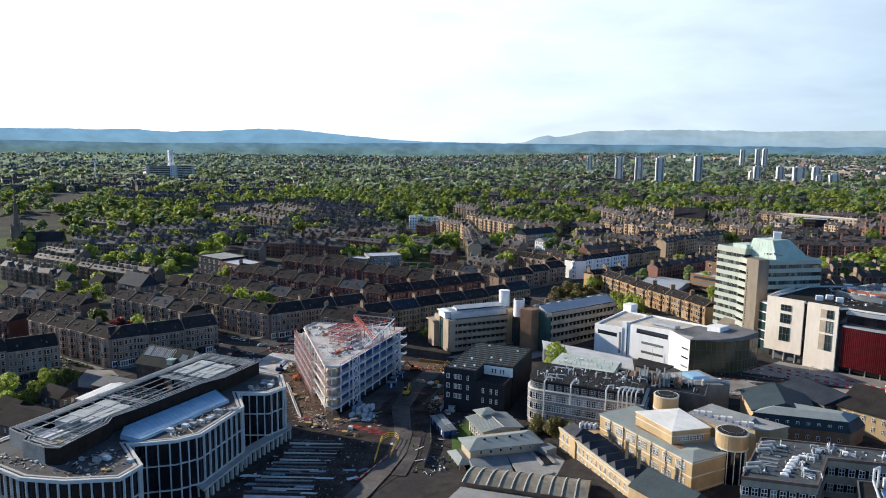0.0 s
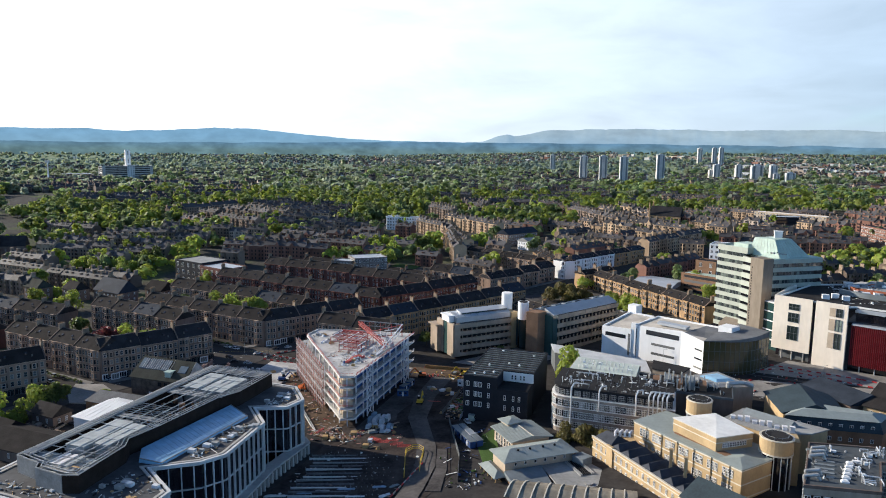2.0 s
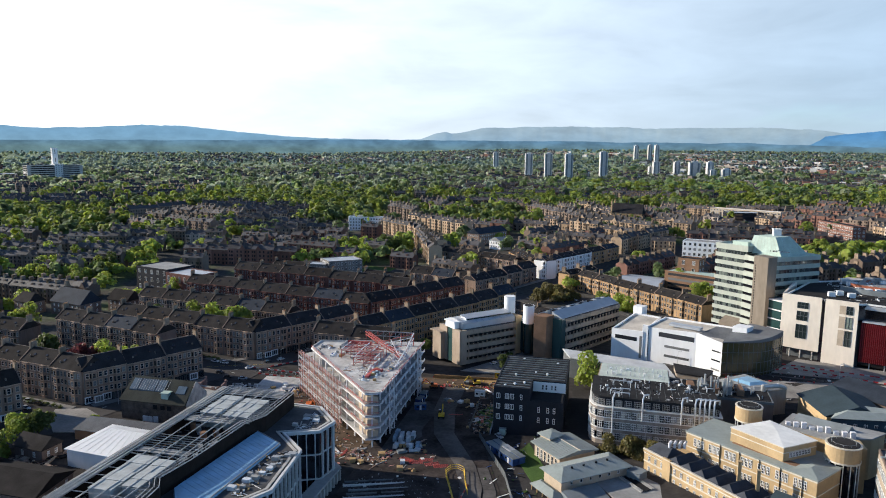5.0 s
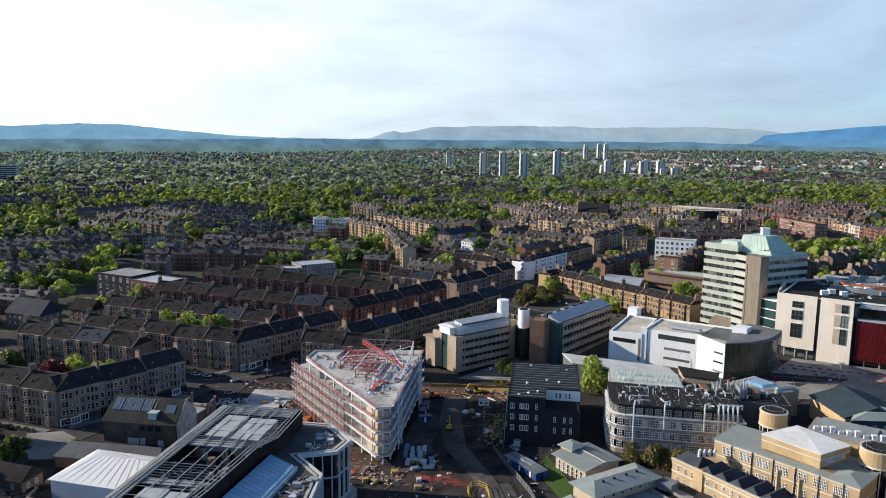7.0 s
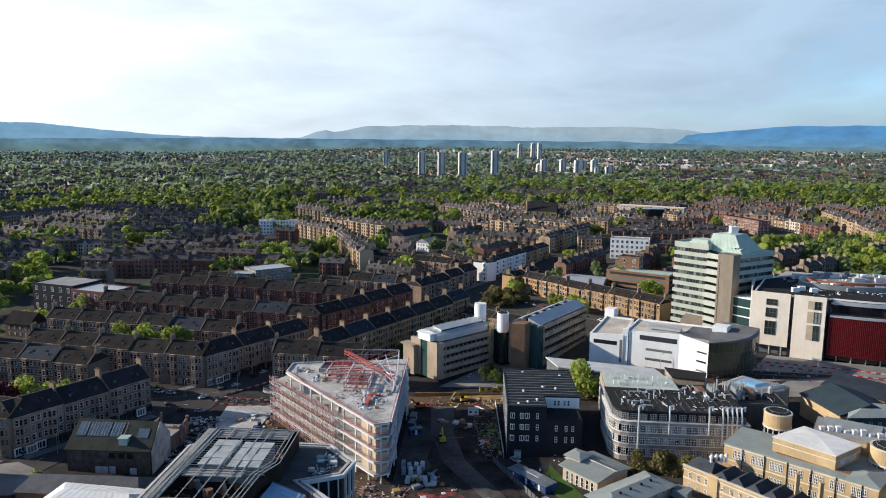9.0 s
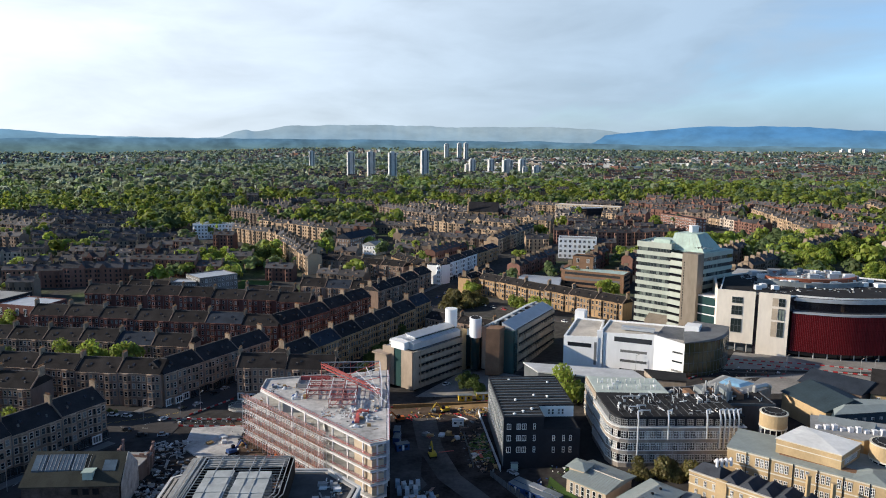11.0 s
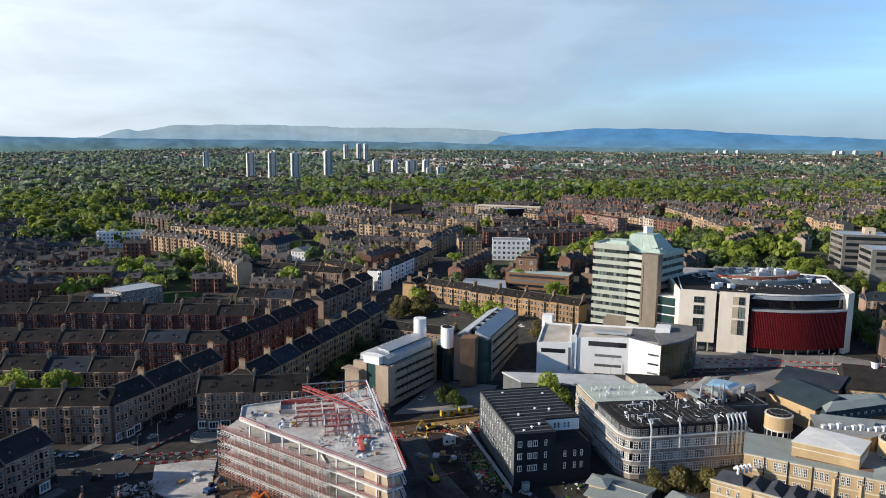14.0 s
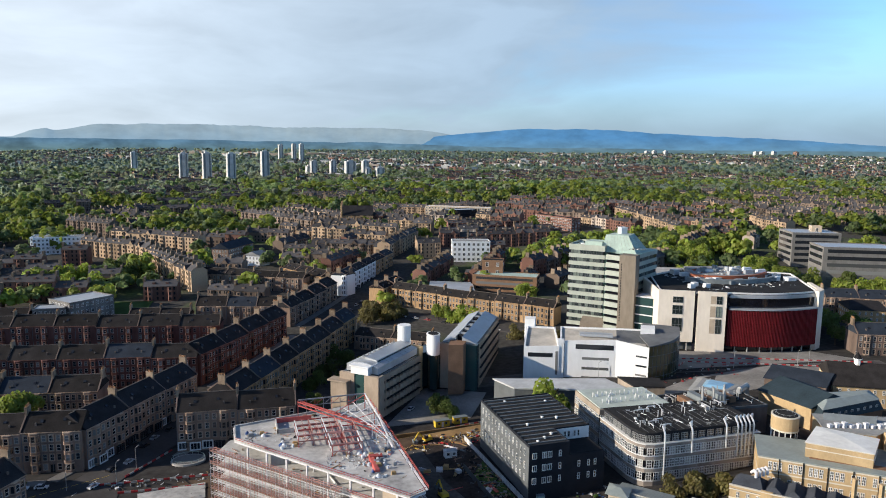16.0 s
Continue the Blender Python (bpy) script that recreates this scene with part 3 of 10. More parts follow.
M["slate_f2"] = mat("grey_slate", (0.1, 0.105, 0.115), 0.7, spec=0.2, var=0.35, s=0.25, fine=2.0, bump=0.3)
M["slate_hall"] = mat("hall_slate", (0.062, 0.068, 0.082), 0.8, spec=0.1, var=0.35, s=0.25, fine=2.2, bump=0.3)
M["slate_navy"] = mat("slate_navy", (0.032, 0.04, 0.054), 0.8, spec=0.1, var=0.35, s=0.2, fine=2.2, bump=0.3)
M["stone_buff"] = mat("stone_buff", (0.36, 0.3, 0.235), 0.9, var=0.35, s=0.12, fine=0.9, streak=0.35)
LITTER = ("plastic", "timber", "steel_dull", "dark", "offwhite", "net")


def litter(name, boxes, n, seed, label, mats=LITTER, parent=None, size=1.0, zf=None, keep=None):
    """Small loose bits strewn over rectangles (x0, y0, x1, y1): boards, tubes, blocks and sacks."""
    rng = random.Random(seed)
    g = G()
    k = 0
    while k < n:
        x0, y0, x1, y1 = rng.choice(boxes)
        x, y = rng.uniform(x0, x1), rng.uniform(y0, y1)
        if keep and not keep(x, y):
            continue
        k += 1
        z = zf if zf is not None else gz(x, y) + 0.22
        t, m = rng.uniform(0, 6.28), rng.randrange(len(mats))
        c, s_ = math.cos(t), math.sin(t)
        kind = rng.random()
        size_ = size * (0.55 if rng.random() < 0.75 else 1.0)
        if kind < 0.4:
            a, w, h = rng.uniform(0.8, 2.4) * size_, rng.uniform(0.08, 0.3) * size_, rng.uniform(0.06, 0.3) * size_
        elif kind < 0.8:
            a, w, h = rng.uniform(0.25, 0.8) * size_, rng.uniform(0.2, 0.7) * size_, rng.uniform(0.15, 0.7) * size_
        else:
            g.cyl(x, y, z, z + rng.uniform(0.3, 0.9) * size_, rng.uniform(0.2, 0.5) * size_, 7, rng.uniform(0.1, 0.4) * size_, m=m)
            continue
        lo = [(x + c * u - s_ * v, y + s_ * u + c * v, z) for u, v in ((-a, -w), (a, -w), (a, w), (-a, w))]
        hi = [(p[0] + rng.uniform(-0.05, 0.05), p[1], z + h * rng.uniform(0.7, 1.2)) for p in lo]
        g.solid(lo, hi, m)
    ms = [M[q] for q in mats]
    if parent is not None:
        return part(name, g, ms, parent, label, "stuff")
    ob = new(name, g.mesh(name, ms))
    return tagged(ob, label, "debris", kind="stuff")


def arc_wall(g, pts, t, z0, z1):
    """A thin curved wall along a line of points, in one piece."""
    n = len(pts)
    back = []
    for i in range(n):
        a, b = pts[max(0, i - 1)], pts[min(n - 1, i + 1)]
        d = math.hypot(b[0] - a[0], b[1] - a[1])
        back.append((pts[i][0] - (b[1] - a[1]) / d * t, pts[i][1] + (b[0] - a[0]) / d * t))
    k = len(g.v)
    for z in (z0, z1):
        for row in (pts, back):
            g.v.extend((x, y, z) for x, y in row)
    o = lambda lev, row, i: k + lev * 2 * n + row * n + i
    for i in range(n - 1):
        for f in ((o(0, 0, i), o(0, 0, i + 1), o(1, 0, i + 1), o(1, 0, i)), (o(0, 1, i + 1), o(0, 1, i), o(1, 1, i), o(1, 1, i + 1)), (o(1, 0, i), o(1, 0, i + 1), o(1, 1, i + 1), o(1, 1, i)), (o(0, 1, i), o(0, 1, i + 1), o(0, 0, i + 1), o(0, 0, i))):
            g.f.append(f)
            g.m.append(0)
    for i in (0, n - 1):
        f = (o(0, 0, i), o(1, 0, i), o(1, 1, i), o(0, 1, i))
        g.f.append(f if i == 0 else f[::-1])
        g.m.append(0)
# each hill material gives off its own share of the air's haze
M["hill_far"] = hill_mat("hill_moor_haze", (0.12, 0.12, 0.085), (0.31, 0.41, 0.49), 0.68, (0.23, 0.38, 0.52), 90, 215, 0.12)
M["hill_near"] = hill_mat("hill_wood_haze", (0.035, 0.05, 0.045), (0.09, 0.28, 0.56), 0.62, (0.16, 0.32, 0.45), 80, 190, 0.2)
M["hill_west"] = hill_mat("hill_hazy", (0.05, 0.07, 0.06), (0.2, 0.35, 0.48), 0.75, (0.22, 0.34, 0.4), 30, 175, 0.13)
M["hill_foot"] = hill_mat("hill_fields_haze", (0.025, 0.035, 0.03), (0.14, 0.26, 0.37), 0.62, (0.16, 0.25, 0.25), 70, 126, 0.35)
hills("hill_range_west", 4420, 4700, [(100, 1.1), (80, 0.8), (66, 1.2), (54, 0.97), (48.7, 1.02), (45.3, 1.08), (42.9, 0.95), (40, 1.05), (36.2, 1.3), (33.5, 1.27), (29.5, 0.9), (26.3, 0.62), (22, 0.46), (18, 0.42), (15, 0.35)], M["hill_west"], 30, 3.1, "wooded hill range on the horizon, glowing with blue-green haze")
hills("hill_range_north", 4480, 4750, [(22, 0.2), (18, 0.35), (15, 0.5), (14, 0.85), (13.0, 1.13), (12.4, 0.99), (9.4, 1.42), (7.2, 1.5), (4, 1.6), (0.6, 1.54), (-3.4, 1.48), (-7.8, 1.55), (-12.6, 1.54), (-16.8, 1.15), (-19, 0.8), (-24, 0.4)], M["hill_far"], 58, 7.7, "moorland hill range with a small crag, paled by glowing haze")
hills("hill_range_east", 4420, 4700, [(-6, -0.3), (-9, 0.1), (-12, 0.45), (-15, 0.85), (-17.5, 1.15), (-20, 1.42), (-22.8, 1.62), (-27.7, 1.62), (-30.3, 1.5), (-36.6, 1.16), (-41.3, 0.97), (-45.4, 0.67), (-48.5, 0.5), (-60, 0.8), (-75, 0.5), (-95, 0.9)], M["hill_near"], 58, 12.3, "hill range on the horizon, glowing with deep blue haze")
hills("hill_foot", 4250, 4400, [(90, 0.1), (75, 0.14), (60, 0.1), (52, 0.16), (44, 0.08), (38, 0.16), (31, 0.22), (27, 0.3), (20, 0.38), (13, 0.4), (2, 0.42), (-6, 0.36), (-10, 0.42), (-13, 0.3), (-17, 0.2), (-22, 0.12), (-30, 0.16), (-36, 0.06), (-48, 0.12), (-60, 0.05)], M["hill_foot"], 10, 20.9, "low wooded ridge before the hills, glowing with blue haze")


def ring(poly, d):
    """The polygon moved outwards by d (inwards if negative); counterclockwise."""
    out = []
    n = len(poly)
    for i in range(n):
        p, q, r = Vector(poly[i - 1]), Vector(poly[i]), Vector(poly[(i + 1) % n])
        a, b = (q - p).normalized(), (r - q).normalized()
        na, nb = Vector((a.y, -a.x)), Vector((b.y, -b.x))
        k = na + nb
        k = k / max(0.35, k.dot(na))
        out.append((q.x + k.x * d, q.y + k.y * d))
    return out


def band(g, poly, d, z0, z1, m=0, mt=None):
    g.prism(ring(poly, d), z0, z1, m, mt)


def parapet(g, poly, z0, z1, t=0.5, out=0.1, m=0):
    """A wall round the edge of a flat roof."""
    a, b = ring(poly, out), ring(poly, -t)
    n = len(poly)
    for i in range(n):
        j = (i + 1) % n
        g.prism([a[i], a[j], b[j], b[i]], z0, z1, m)


def pipes(th, name, x0, y0, x1, y1, z, n, rng, mats, hmax=2.5, label=""):
    """Roof plant: ducts, cowls and boxes scattered over a rectangle, each a part."""
    for i in range(n):
        x, y = rng.uniform(x0, x1), rng.uniform(y0, y1)
        g = G()
        k = rng.random()
        if k < 0.45:
            h = rng.uniform(0.8, hmax)
            g.cyl(x, y, z, z + h, rng.uniform(0.1, 0.22), 8)
            g.cyl(x, y, z + h, z + h + 0.2, 0.3, 8, 0.1)
            part("flue", g, mats[0], th, label)
        elif k < 0.7:
            w, h = rng.uniform(0.6, 1.5), rng.uniform(0.4, 0.9)
            g.box(x - w / 2, y - w / 3, z, x + w / 2, y + w / 3, z + h)
            g.box(x - w / 2 - 0.06, y - w / 3 - 0.06, z + h, x + w / 2 + 0.06, y + w / 3 + 0.06, z + h + 0.08)
            part("air_handler", g, mats[1], th)
        else:
            dx, dy = (rng.uniform(2, 5), 0) if rng.random() < 0.6 else (0, rng.uniform(2, 5))
            h = rng.uniform(0.5, 1.3)
            g.tube([(x, y, z), (x, y, z + h), (x + dx, y + dy, z + h), (x + dx, y + dy, z)], 0.17, 7)
            part("duct", g, mats[0], th)


# ---- dark residence block ----
def dark_block():
    b = -11.5
    th = thing("campus_block", -94, 290, b, "black-clad flat-roofed campus block with white window frames", "building")
    hi = [(-107, 269.5), (-93, 269.5), (-93, 280.6), (-80, 280.6), (-80, 312.4), (-107, 312.4)]
    g = G()
    g.prism(hi, b, 7.0, 0)
    g.prism([(-93, 269.5), (-80.2, 269.5), (-80.2, 280.6), (-93, 280.6)], b, 2.9, 0)
    part("wall", g, M["black_clad"], th)
    g = G()
    g.bar((-107, 312.3), (-107, 269.6), 0.12, 0, b + 1, 6.8)
    part("side_cladding", g, M["grey_clad"], th, "grey metal side cladding")
    g = G()
    g.bar((-92.9, 280.6), (-80, 280.6), 0.15, 0, 3.1, 7.1)
    part("upper_wall", g, M["white"], th, "white rendered upper wall")
    g = G()
    g.prism(ring(hi, -0.3), 7.0, 7.25)
    part("roof", g, M["roof_dark"], th, "dark felt roof")
    g = G()
    g.box(-92.6, 270, 2.9, -80.6, 280.3, 3.1)
    part("lower_roof", g, M["roof_dark"], th)
    g = G()
    parapet(g, hi, 6.9, 7.6, 0.3, 0.08)
    part("parapet", g, M["black_clad"], th)
    rib = G()
    rib.box(0, -0.3, 0, 26, 0.3, 0.35)
    rm = rib.mesh("rib", M["grey_clad"])
    rib2 = G()
    rib2.box(0, -0.3, 0, 13.4, 0.3, 0.35)
    rm2 = rib2.mesh("rib", M["grey_clad"])
    for i in range(14):
        y = 271.5 + i * 3.0
        piece("rib", rm if y > 281 else rm2, th, -106.5, y, 7.25)
    rng = random.Random(4)
    for i in range(8):
        g = G()
        x, y = -104 + rng.random() * 21, 283 + rng.random() * 27
        if i < 3:
            x, y = -103 + i * 3.5, 272 + i * 2.4
        g.cyl(x, y, 7.2, 7.8, 0.4, 8)
        g.cyl(x, y, 7.8, 8.05, 0.62, 8, 0.25)
        part("roof_vent", g, M["white"], th, "white roof vent")
    wm = window_mesh("window", 1.5, 2.1, 1, 0, 0.18, 0.16)
    wn_ = window_mesh("window", 0.9, 2.1, 0, 1, 0.16, 0.16)
    for z in (3.0, -1.2, -5.4):
        for x in (-105.2, -101.8):
            piece("window", wm, th, x, 269.45, z)
        piece("window", wm, th, x + 1.9, 269.45, z)
        piece("window", wn_, th, -96.3, 269.45, z)
    for z in (-1.4, -5.6):
        for x in (-89.5, -86, -83.6):
            piece("window", wn_, th, x, 269.45, z)
    for x in (-89, -87.6, -85.4, -84):
        piece("window", wn_, th, x, 280.4, 4.0)
    wl_ = window_mesh("window", 0.9, 2.3, 0, 1, 0.14, 0.16)
    for z in (3.2, -1.0, -5.2):
        for x, y, rz in along((-107.15, 311), (-107.15, 271), 13):
            piece("window", wl_, th, x, y, z, rz)


dark_block()


# ---- tower ----
def tower():
    b = -6.0
    th = thing("tower_block", 20, 425, b, "tall pale-green banded office tower with a brown stair core", "building")
    left = [(-3.4, 443.8), (11.5, 428.9), (28.5, 445.9), (13.6, 460.8)]
    right = [(15.5, 411.0), (50.9, 435.3), (41.0, 447.5), (8.5, 422.5)]
    link = [(9.5, 423.5), (14.5, 413.2), (20, 420), (12, 430)]
    for nm, poly, top in (("left", left, 44.6), ("right", right, 41.4)):
        g = G()
        g.prism(ring(poly, -0.4), b, top - 0.6)
        part("glazing", g, M["glass_black"], th, "dark strip glazing")
        for i in range(11):
            z = top - 2.65 - i * 4.45
            g = G()
            band(g, poly, 0, max(b, z + 0.35), z + 2.65)
            part("spandrel", g, M["green_band"], th, "pale green spandrel band")
    g = G()
    g.prism(link, b, 42)
    part("glazing", g, M["glass_teal"], th)
    for i in range(11):
        g = G()
        z = 39.4 - i * 4.45
        band(g, [(8.9, 421.6), (12.6, 414.6), (17, 419), (12, 428)], 0.3, max(b, z), z + 2.6)
        part("spandrel", g, M["green_band"], th)
    pn = window_mesh("pane", 1.75, 2.1, 1, 0, 0.12, 0.1, frame=M["grey_clad"], pane=M["glass_blind_teal"])
    for i in range(10):
        z = 44.6 - 4.42 - i * 4.45
        for x, y, rz in along(ring(left, -0.4)[0], ring(left, -0.4)[1], 10, 0.6):
            piece("pane", pn, th, x, y, z, rz)
        z = 41.4 - 4.42 - i * 4.45
        for x, y, rz in along(ring(right, -0.4)[0], ring(right, -0.4)[1], 17, 5.0):
            piece("pane", pn, th, x, y, z, rz)
    g = G()
    g.prism([(12.1, 414.1), (17.8, 406.8), (23.2, 411.4), (17.5, 418.7)], b, 42.8)
    part("stair_core", g, M["brown_core"], th, "brown aggregate stair core")
    g = G()
    sl = [(12.1 + 0.12 * 5.7, 414.1 - 0.12 * 7.3), (12.1 + 0.17 * 5.7, 414.1 - 0.17 * 7.3)]
    for i in range(22):
        g.bar(sl[0], sl[1], 0.06, 0.1, 37 - i * 1.5, 38.0 - i * 1.5)
    part("slot_windows", g, M["dark"], th, kind="stuff")
    g = G()
    parapet(g, left, 44.4, 45.6, 0.4, 0.05)
    part("parapet", g, M["green_band"], th)
    g = G()
    g.prism(ring(left, -0.5), 44.2, 44.7)
    part("roof", g, M["copper"], th)
    g = G()
    g.prism(ring(right, -0.3), 41.2, 41.8)
    part("roof", g, M["copper"], th)
    # stepped green attic
    g = G()
    lo = [(12, 434), (27, 421), (44, 436), (29, 450)]
    hi = [(15.2, 434.4), (24.8, 426.2), (34, 434.6), (25.6, 442.4)]
    g.solid([(x, y, 41.8) for x, y in lo], [(x, y, 51.5) for x, y in hi])
    part("attic", g, M["copper"], th, "sloping pale green attic roof")
    g = G()
    for i in range(9):
        t = i / 8
        for (a, c, e_, f) in ((lo[0], lo[1], hi[0], hi[1]), (lo[1], lo[2], hi[1], hi[2])):
            g.beam((a[0] + (c[0] - a[0]) * t, a[1] + (c[1] - a[1]) * t, 41.85), (e_[0] + (f[0] - e_[0]) * t, e_[1] + (f[1] - e_[1]) * t, 51.53), 0.1)
    part("attic_ribs", g, M["green_band"], th, kind="stuff")
    g = G()
    g.prism([(5, 440), (12, 433), (20, 440), (13, 447)], 44.6, 47.4)
    part("plant_room", g, M["copper"], th)
    g = G()
    g.box(25.5, 435, 51.5, 29.5, 439, 55)
    g.box(25.2, 434.7, 55, 29.8, 439.3, 55.3)
    part("tank_room", g, M["white"], th, "white roof tank housing")
    litter("roof_fittings", [(6, 440, 14, 452), (12, 444, 22, 450), (20, 415, 30, 421)], 60, 91, "small plant, cowls and rails on the tower roof", ("steel_dull", "grey_clad", "offwhite", "dark"), th, 1.1, 44.75)
    # low entrance wing with sloping roof
    g = G()
    g.prism([(-1, 432), (9, 422), (13, 426), (3, 436)], b, [1, 1, 4, 4])
    part("porch", g, M["brown_core"], th)
    # glazed link towards the neighbour
    g = G()
    g.prism([(20, 408.5), (30, 396), (38, 402), (28, 414)], b, 20)
    part("link_wall", g, M["glass_teal"], th, "teal glazed link block")
    for i in range(5):
        g = G()
        band(g, [(20, 408.5), (30, 396), (38, 402), (28, 414)], 0.12, 0 + i * 5, 0.6 + i * 5)
        part("link_band", g, M["steel_white"], th)


tower()


M["rust"] = mat("rust_panel", (0.33, 0.11, 0.06), 0.7, var=0.3, s=0.3)


# ---- learning block with red louvres ----
def red_block():
    b = -5.4
    th = thing("learning_block", 70, 400, b, "cream stone block with a curved red louvred front", "building")
    A, B = (22.8, 391.6), (53.2, 375.9)

    def at(s, off=0.0):
        d = math.hypot(B[0] - A[0], B[1] - A[1])
        ux, uy = (B[0] - A[0]) / d, (B[1] - A[1]) / d
        return (A[0] + ux * s + uy * off, A[1] + uy * s - ux * off)
    arc = []
    for i in range(33):
        t = i / 32
        x, y = 55 + (104 - 55) * t, 376.2 + (366.6 - 376.2) * t
        k = 4.5 * math.sin(math.pi * t)
        arc.append((x - 0.19 * k, y - 0.98 * k))
    body = [at(1), at(34.0)] + [(p[0] + 0.4, p[1] + 2.2) for p in arc[1:-1]] + [(107, 371), (136, 419), (90, 456), (45, 436)]
    g = G()
    g.prism(body, 17.6, 25.0)
    part("upper_glazing", g, M["glass_black"], th, "dark recessed upper glazing")
    g = G()
    g.prism(ring(body, -2.2), b, 17.6)
    part("core", g, M["grey_clad"], th)
    g = G()
    g.prism(ring(body, 0.4), 25.0, 25.9, 0)
    part("roof", g, M["roof_dark"], th, "dark flat roof")
    # cream panels with a dark slot between
    g = G()
    g.bar(at(0), at(18.2), 0.9, 0.5, -0.2, 27.2)
    p1 = part("stone_panel", g, M["cream"], th, "cream stone wall panel")
    g = G()
    g.bar(at(19.8), at(34.2), 0.9, 0.5, b, 27.2)
    p2 = part("stone_panel", g, M["cream"], th)
    g = G()
    g.bar(at(18.2), at(19.8), 0.1, 0.6, b, 26.6)
    part("slot_glazing", g, M["glass_black"], th)
    g = G()
    g.prism([at(-0.0, 0.9), at(0, -0.2), (40.5, 433), (38.5, 434)], -0.2, 27.2)
    part("side_wall", g, M["cream"], th)
    g = G()
    g.prism([at(0.3, 0.5), at(18.0, 0.5), at(18, -6), at(0.3, -6)], b, b + 0.3)
    g.bar(at(0.5, -5), at(18, -5), 0.2, 0.2, b, -0.2)
    part("undercroft", g, M["glass_black"], th)
    for s in (5.0, 10, 15.5):
        g = G()
        g.cyl(*at(s), b, -0.2, 0.35, 8)
        part("column", g, M["concrete"], th)
    rz = math.atan2(B[1] - A[1], B[0] - A[0])
    for (s, w, zz) in ((9.8, 5.2, ((20.8, 3.2), (14.6, 4.8), (5.4, 7.2))), (30.6, 3.0, ((20.8, 4.2), (13.8, 5.8), (5, 7.8)))):
        for z, h in zz:
            wm = window_mesh("window", w, h, 2 if w > 3 else 1, 1, 0.14, 0.2, pane=M["glass_blind_teal"], frame=M["grey_clad"])
            piece("window", wm, p1 if s < 18 else p2, *at(s, 0.92), z, rz)
            if s > 18:
                g = G()
                g.bar(at(s - 4.4, 0.9), at(s - 1.7, 0.9), 0.06, 0.02, z, z + h)
                part("inset_panel", g, M["tan"], p2, "pinkish buff inset panel")
    # curved front
    g = G()
    inner = [(p[0] + 0.1, p[1] + 0.6) for p in arc]
    g.prism(arc + [(p[0] + 0.5, p[1] + 2.4) for p in arc][::-1], -1.7, 17.9)
    red = part("curved_front", g, M["red_back"], th, "curved deep-red louvred screen")
    fin = G()
    fin.box(-0.16, -0.55, 0, 0.16, 0, 19.4)
    fm = fin.mesh("louvre", M["red_fin"])
    for i in range(64):
        t = (i + 0.5) / 64 * 32
        k = int(t)
        u = t - k
        x, y = arc[k][0] + (arc[k + 1][0] - arc[k][0]) * u, arc[k][1] + (arc[k + 1][1] - arc[k][1]) * u
        piece("louvre", fm, red, x, y, -1.6, math.atan2(arc[k + 1][1] - arc[k][1], arc[k + 1][0] - arc[k][0]))
    for z in (5.5, 10.5, 15):
        g = G()
        for p, q in zip(arc[:-1], arc[1:]):
            g.bar(p, q, 0.25, 0.1, z, z + 0.5)
        part("shelf", g, M["red_back"], red)
    g = G()
    arc_wall(g, [(p[0] - 0.2, p[1] - 1.0) for p in arc], 3.0, 17.9, 18.7)
    part("canopy", g, M["roof_zinc"], th, "pale metal canopy ring")
    g = G()
    arc_wall(g, [(p[0] + 0.35, p[1] + 1.6) for p in arc], 3.8, 23.8, 25.7)
    part("fascia", g, M["roof_zinc"], th)
    g = G()
    g.prism([(p[0] + 0.6, p[1] + 3.0) for p in arc] + [(104, 375), (58, 384)], b, -1.7)
    part("ground_glazing", g, M["glass_black"], th, "dark shopfront glazing")
    for i in range(3, 32, 4):
        g = G()
        g.cyl(arc[i][0] + 0.3, arc[i][1] + 1.2, b, -1.7, 0.3, 8)
        part("column", g, M["steel"], th)
    g = G()
    g.prism([(103.8, 366.0), (110.6, 369.4), (120.5, 388), (118.8, 389.4), (108.0, 371.4), (103.4, 368.8)], b, 27)
    part("end_wall", g, M["cream"], th)
    # roof things
    rng = random.Random(9)
    g = G()
    ring_pts = []
    for i in range(28):
        t = i / 27
        a = radians(200 + 130 * t)
        c = (88, 424)
        p0 = (c[0] + 34 * math.cos(a), c[1] + 26 * math.sin(a))
        ring_pts.append(p0)
    arc_wall(g, ring_pts, 1.6, 25.9, 28.4)
    part("roof_screen", g, M["roof_blue"], th, "curved blue-grey roof screen")
    g = G()
    arc_wall(g, [(89 + 30 * math.cos(radians(205 + 120 * i / 27)), 428 + 23 * math.sin(radians(205 + 120 * i / 27))) for i in range(28)], 1.2, 26.4, 29.3)
    part("penthouse_wall", g, M["rust"], th, "rust-red curved penthouse wall")
    g = G()
    g.prism([(66, 420), (80, 409), (104, 408), (118, 420), (104, 440), (78, 446)], 25.9, 28.6)
    part("penthouse", g, M["roof_grey"], th)
    for i in range(48):
        g = G()
        x, y = rng.uniform(62, 118), rng.uniform(398, 436)
        w, d, h = rng.uniform(1.5, 6), rng.uniform(1.5, 4), rng.uniform(1, 2.6)
        z = 28.6 if 74 < x < 108 and y > 411 else 25.9
        g.box(x, y, z, x + w, y + d, z + h)
        g.box(x - 0.1, y - 0.1, z + h, x + w + 0.1, y + d + 0.1, z + h + 0.12)
        part("plant_unit", g, (M["white"], M["roof_blue"], M["roof_zinc"], M["white"], M["steel"])[i % 5], th)
    g = G()
    parapet(g, body[:-3] + [(110, 376), (134, 417.5), (90, 453), (46, 434)][1:], 25.7, 26.7, 0.5, 0.1)
    part("roof_edge", g, M["offwhite"], th, "pale roof edge")
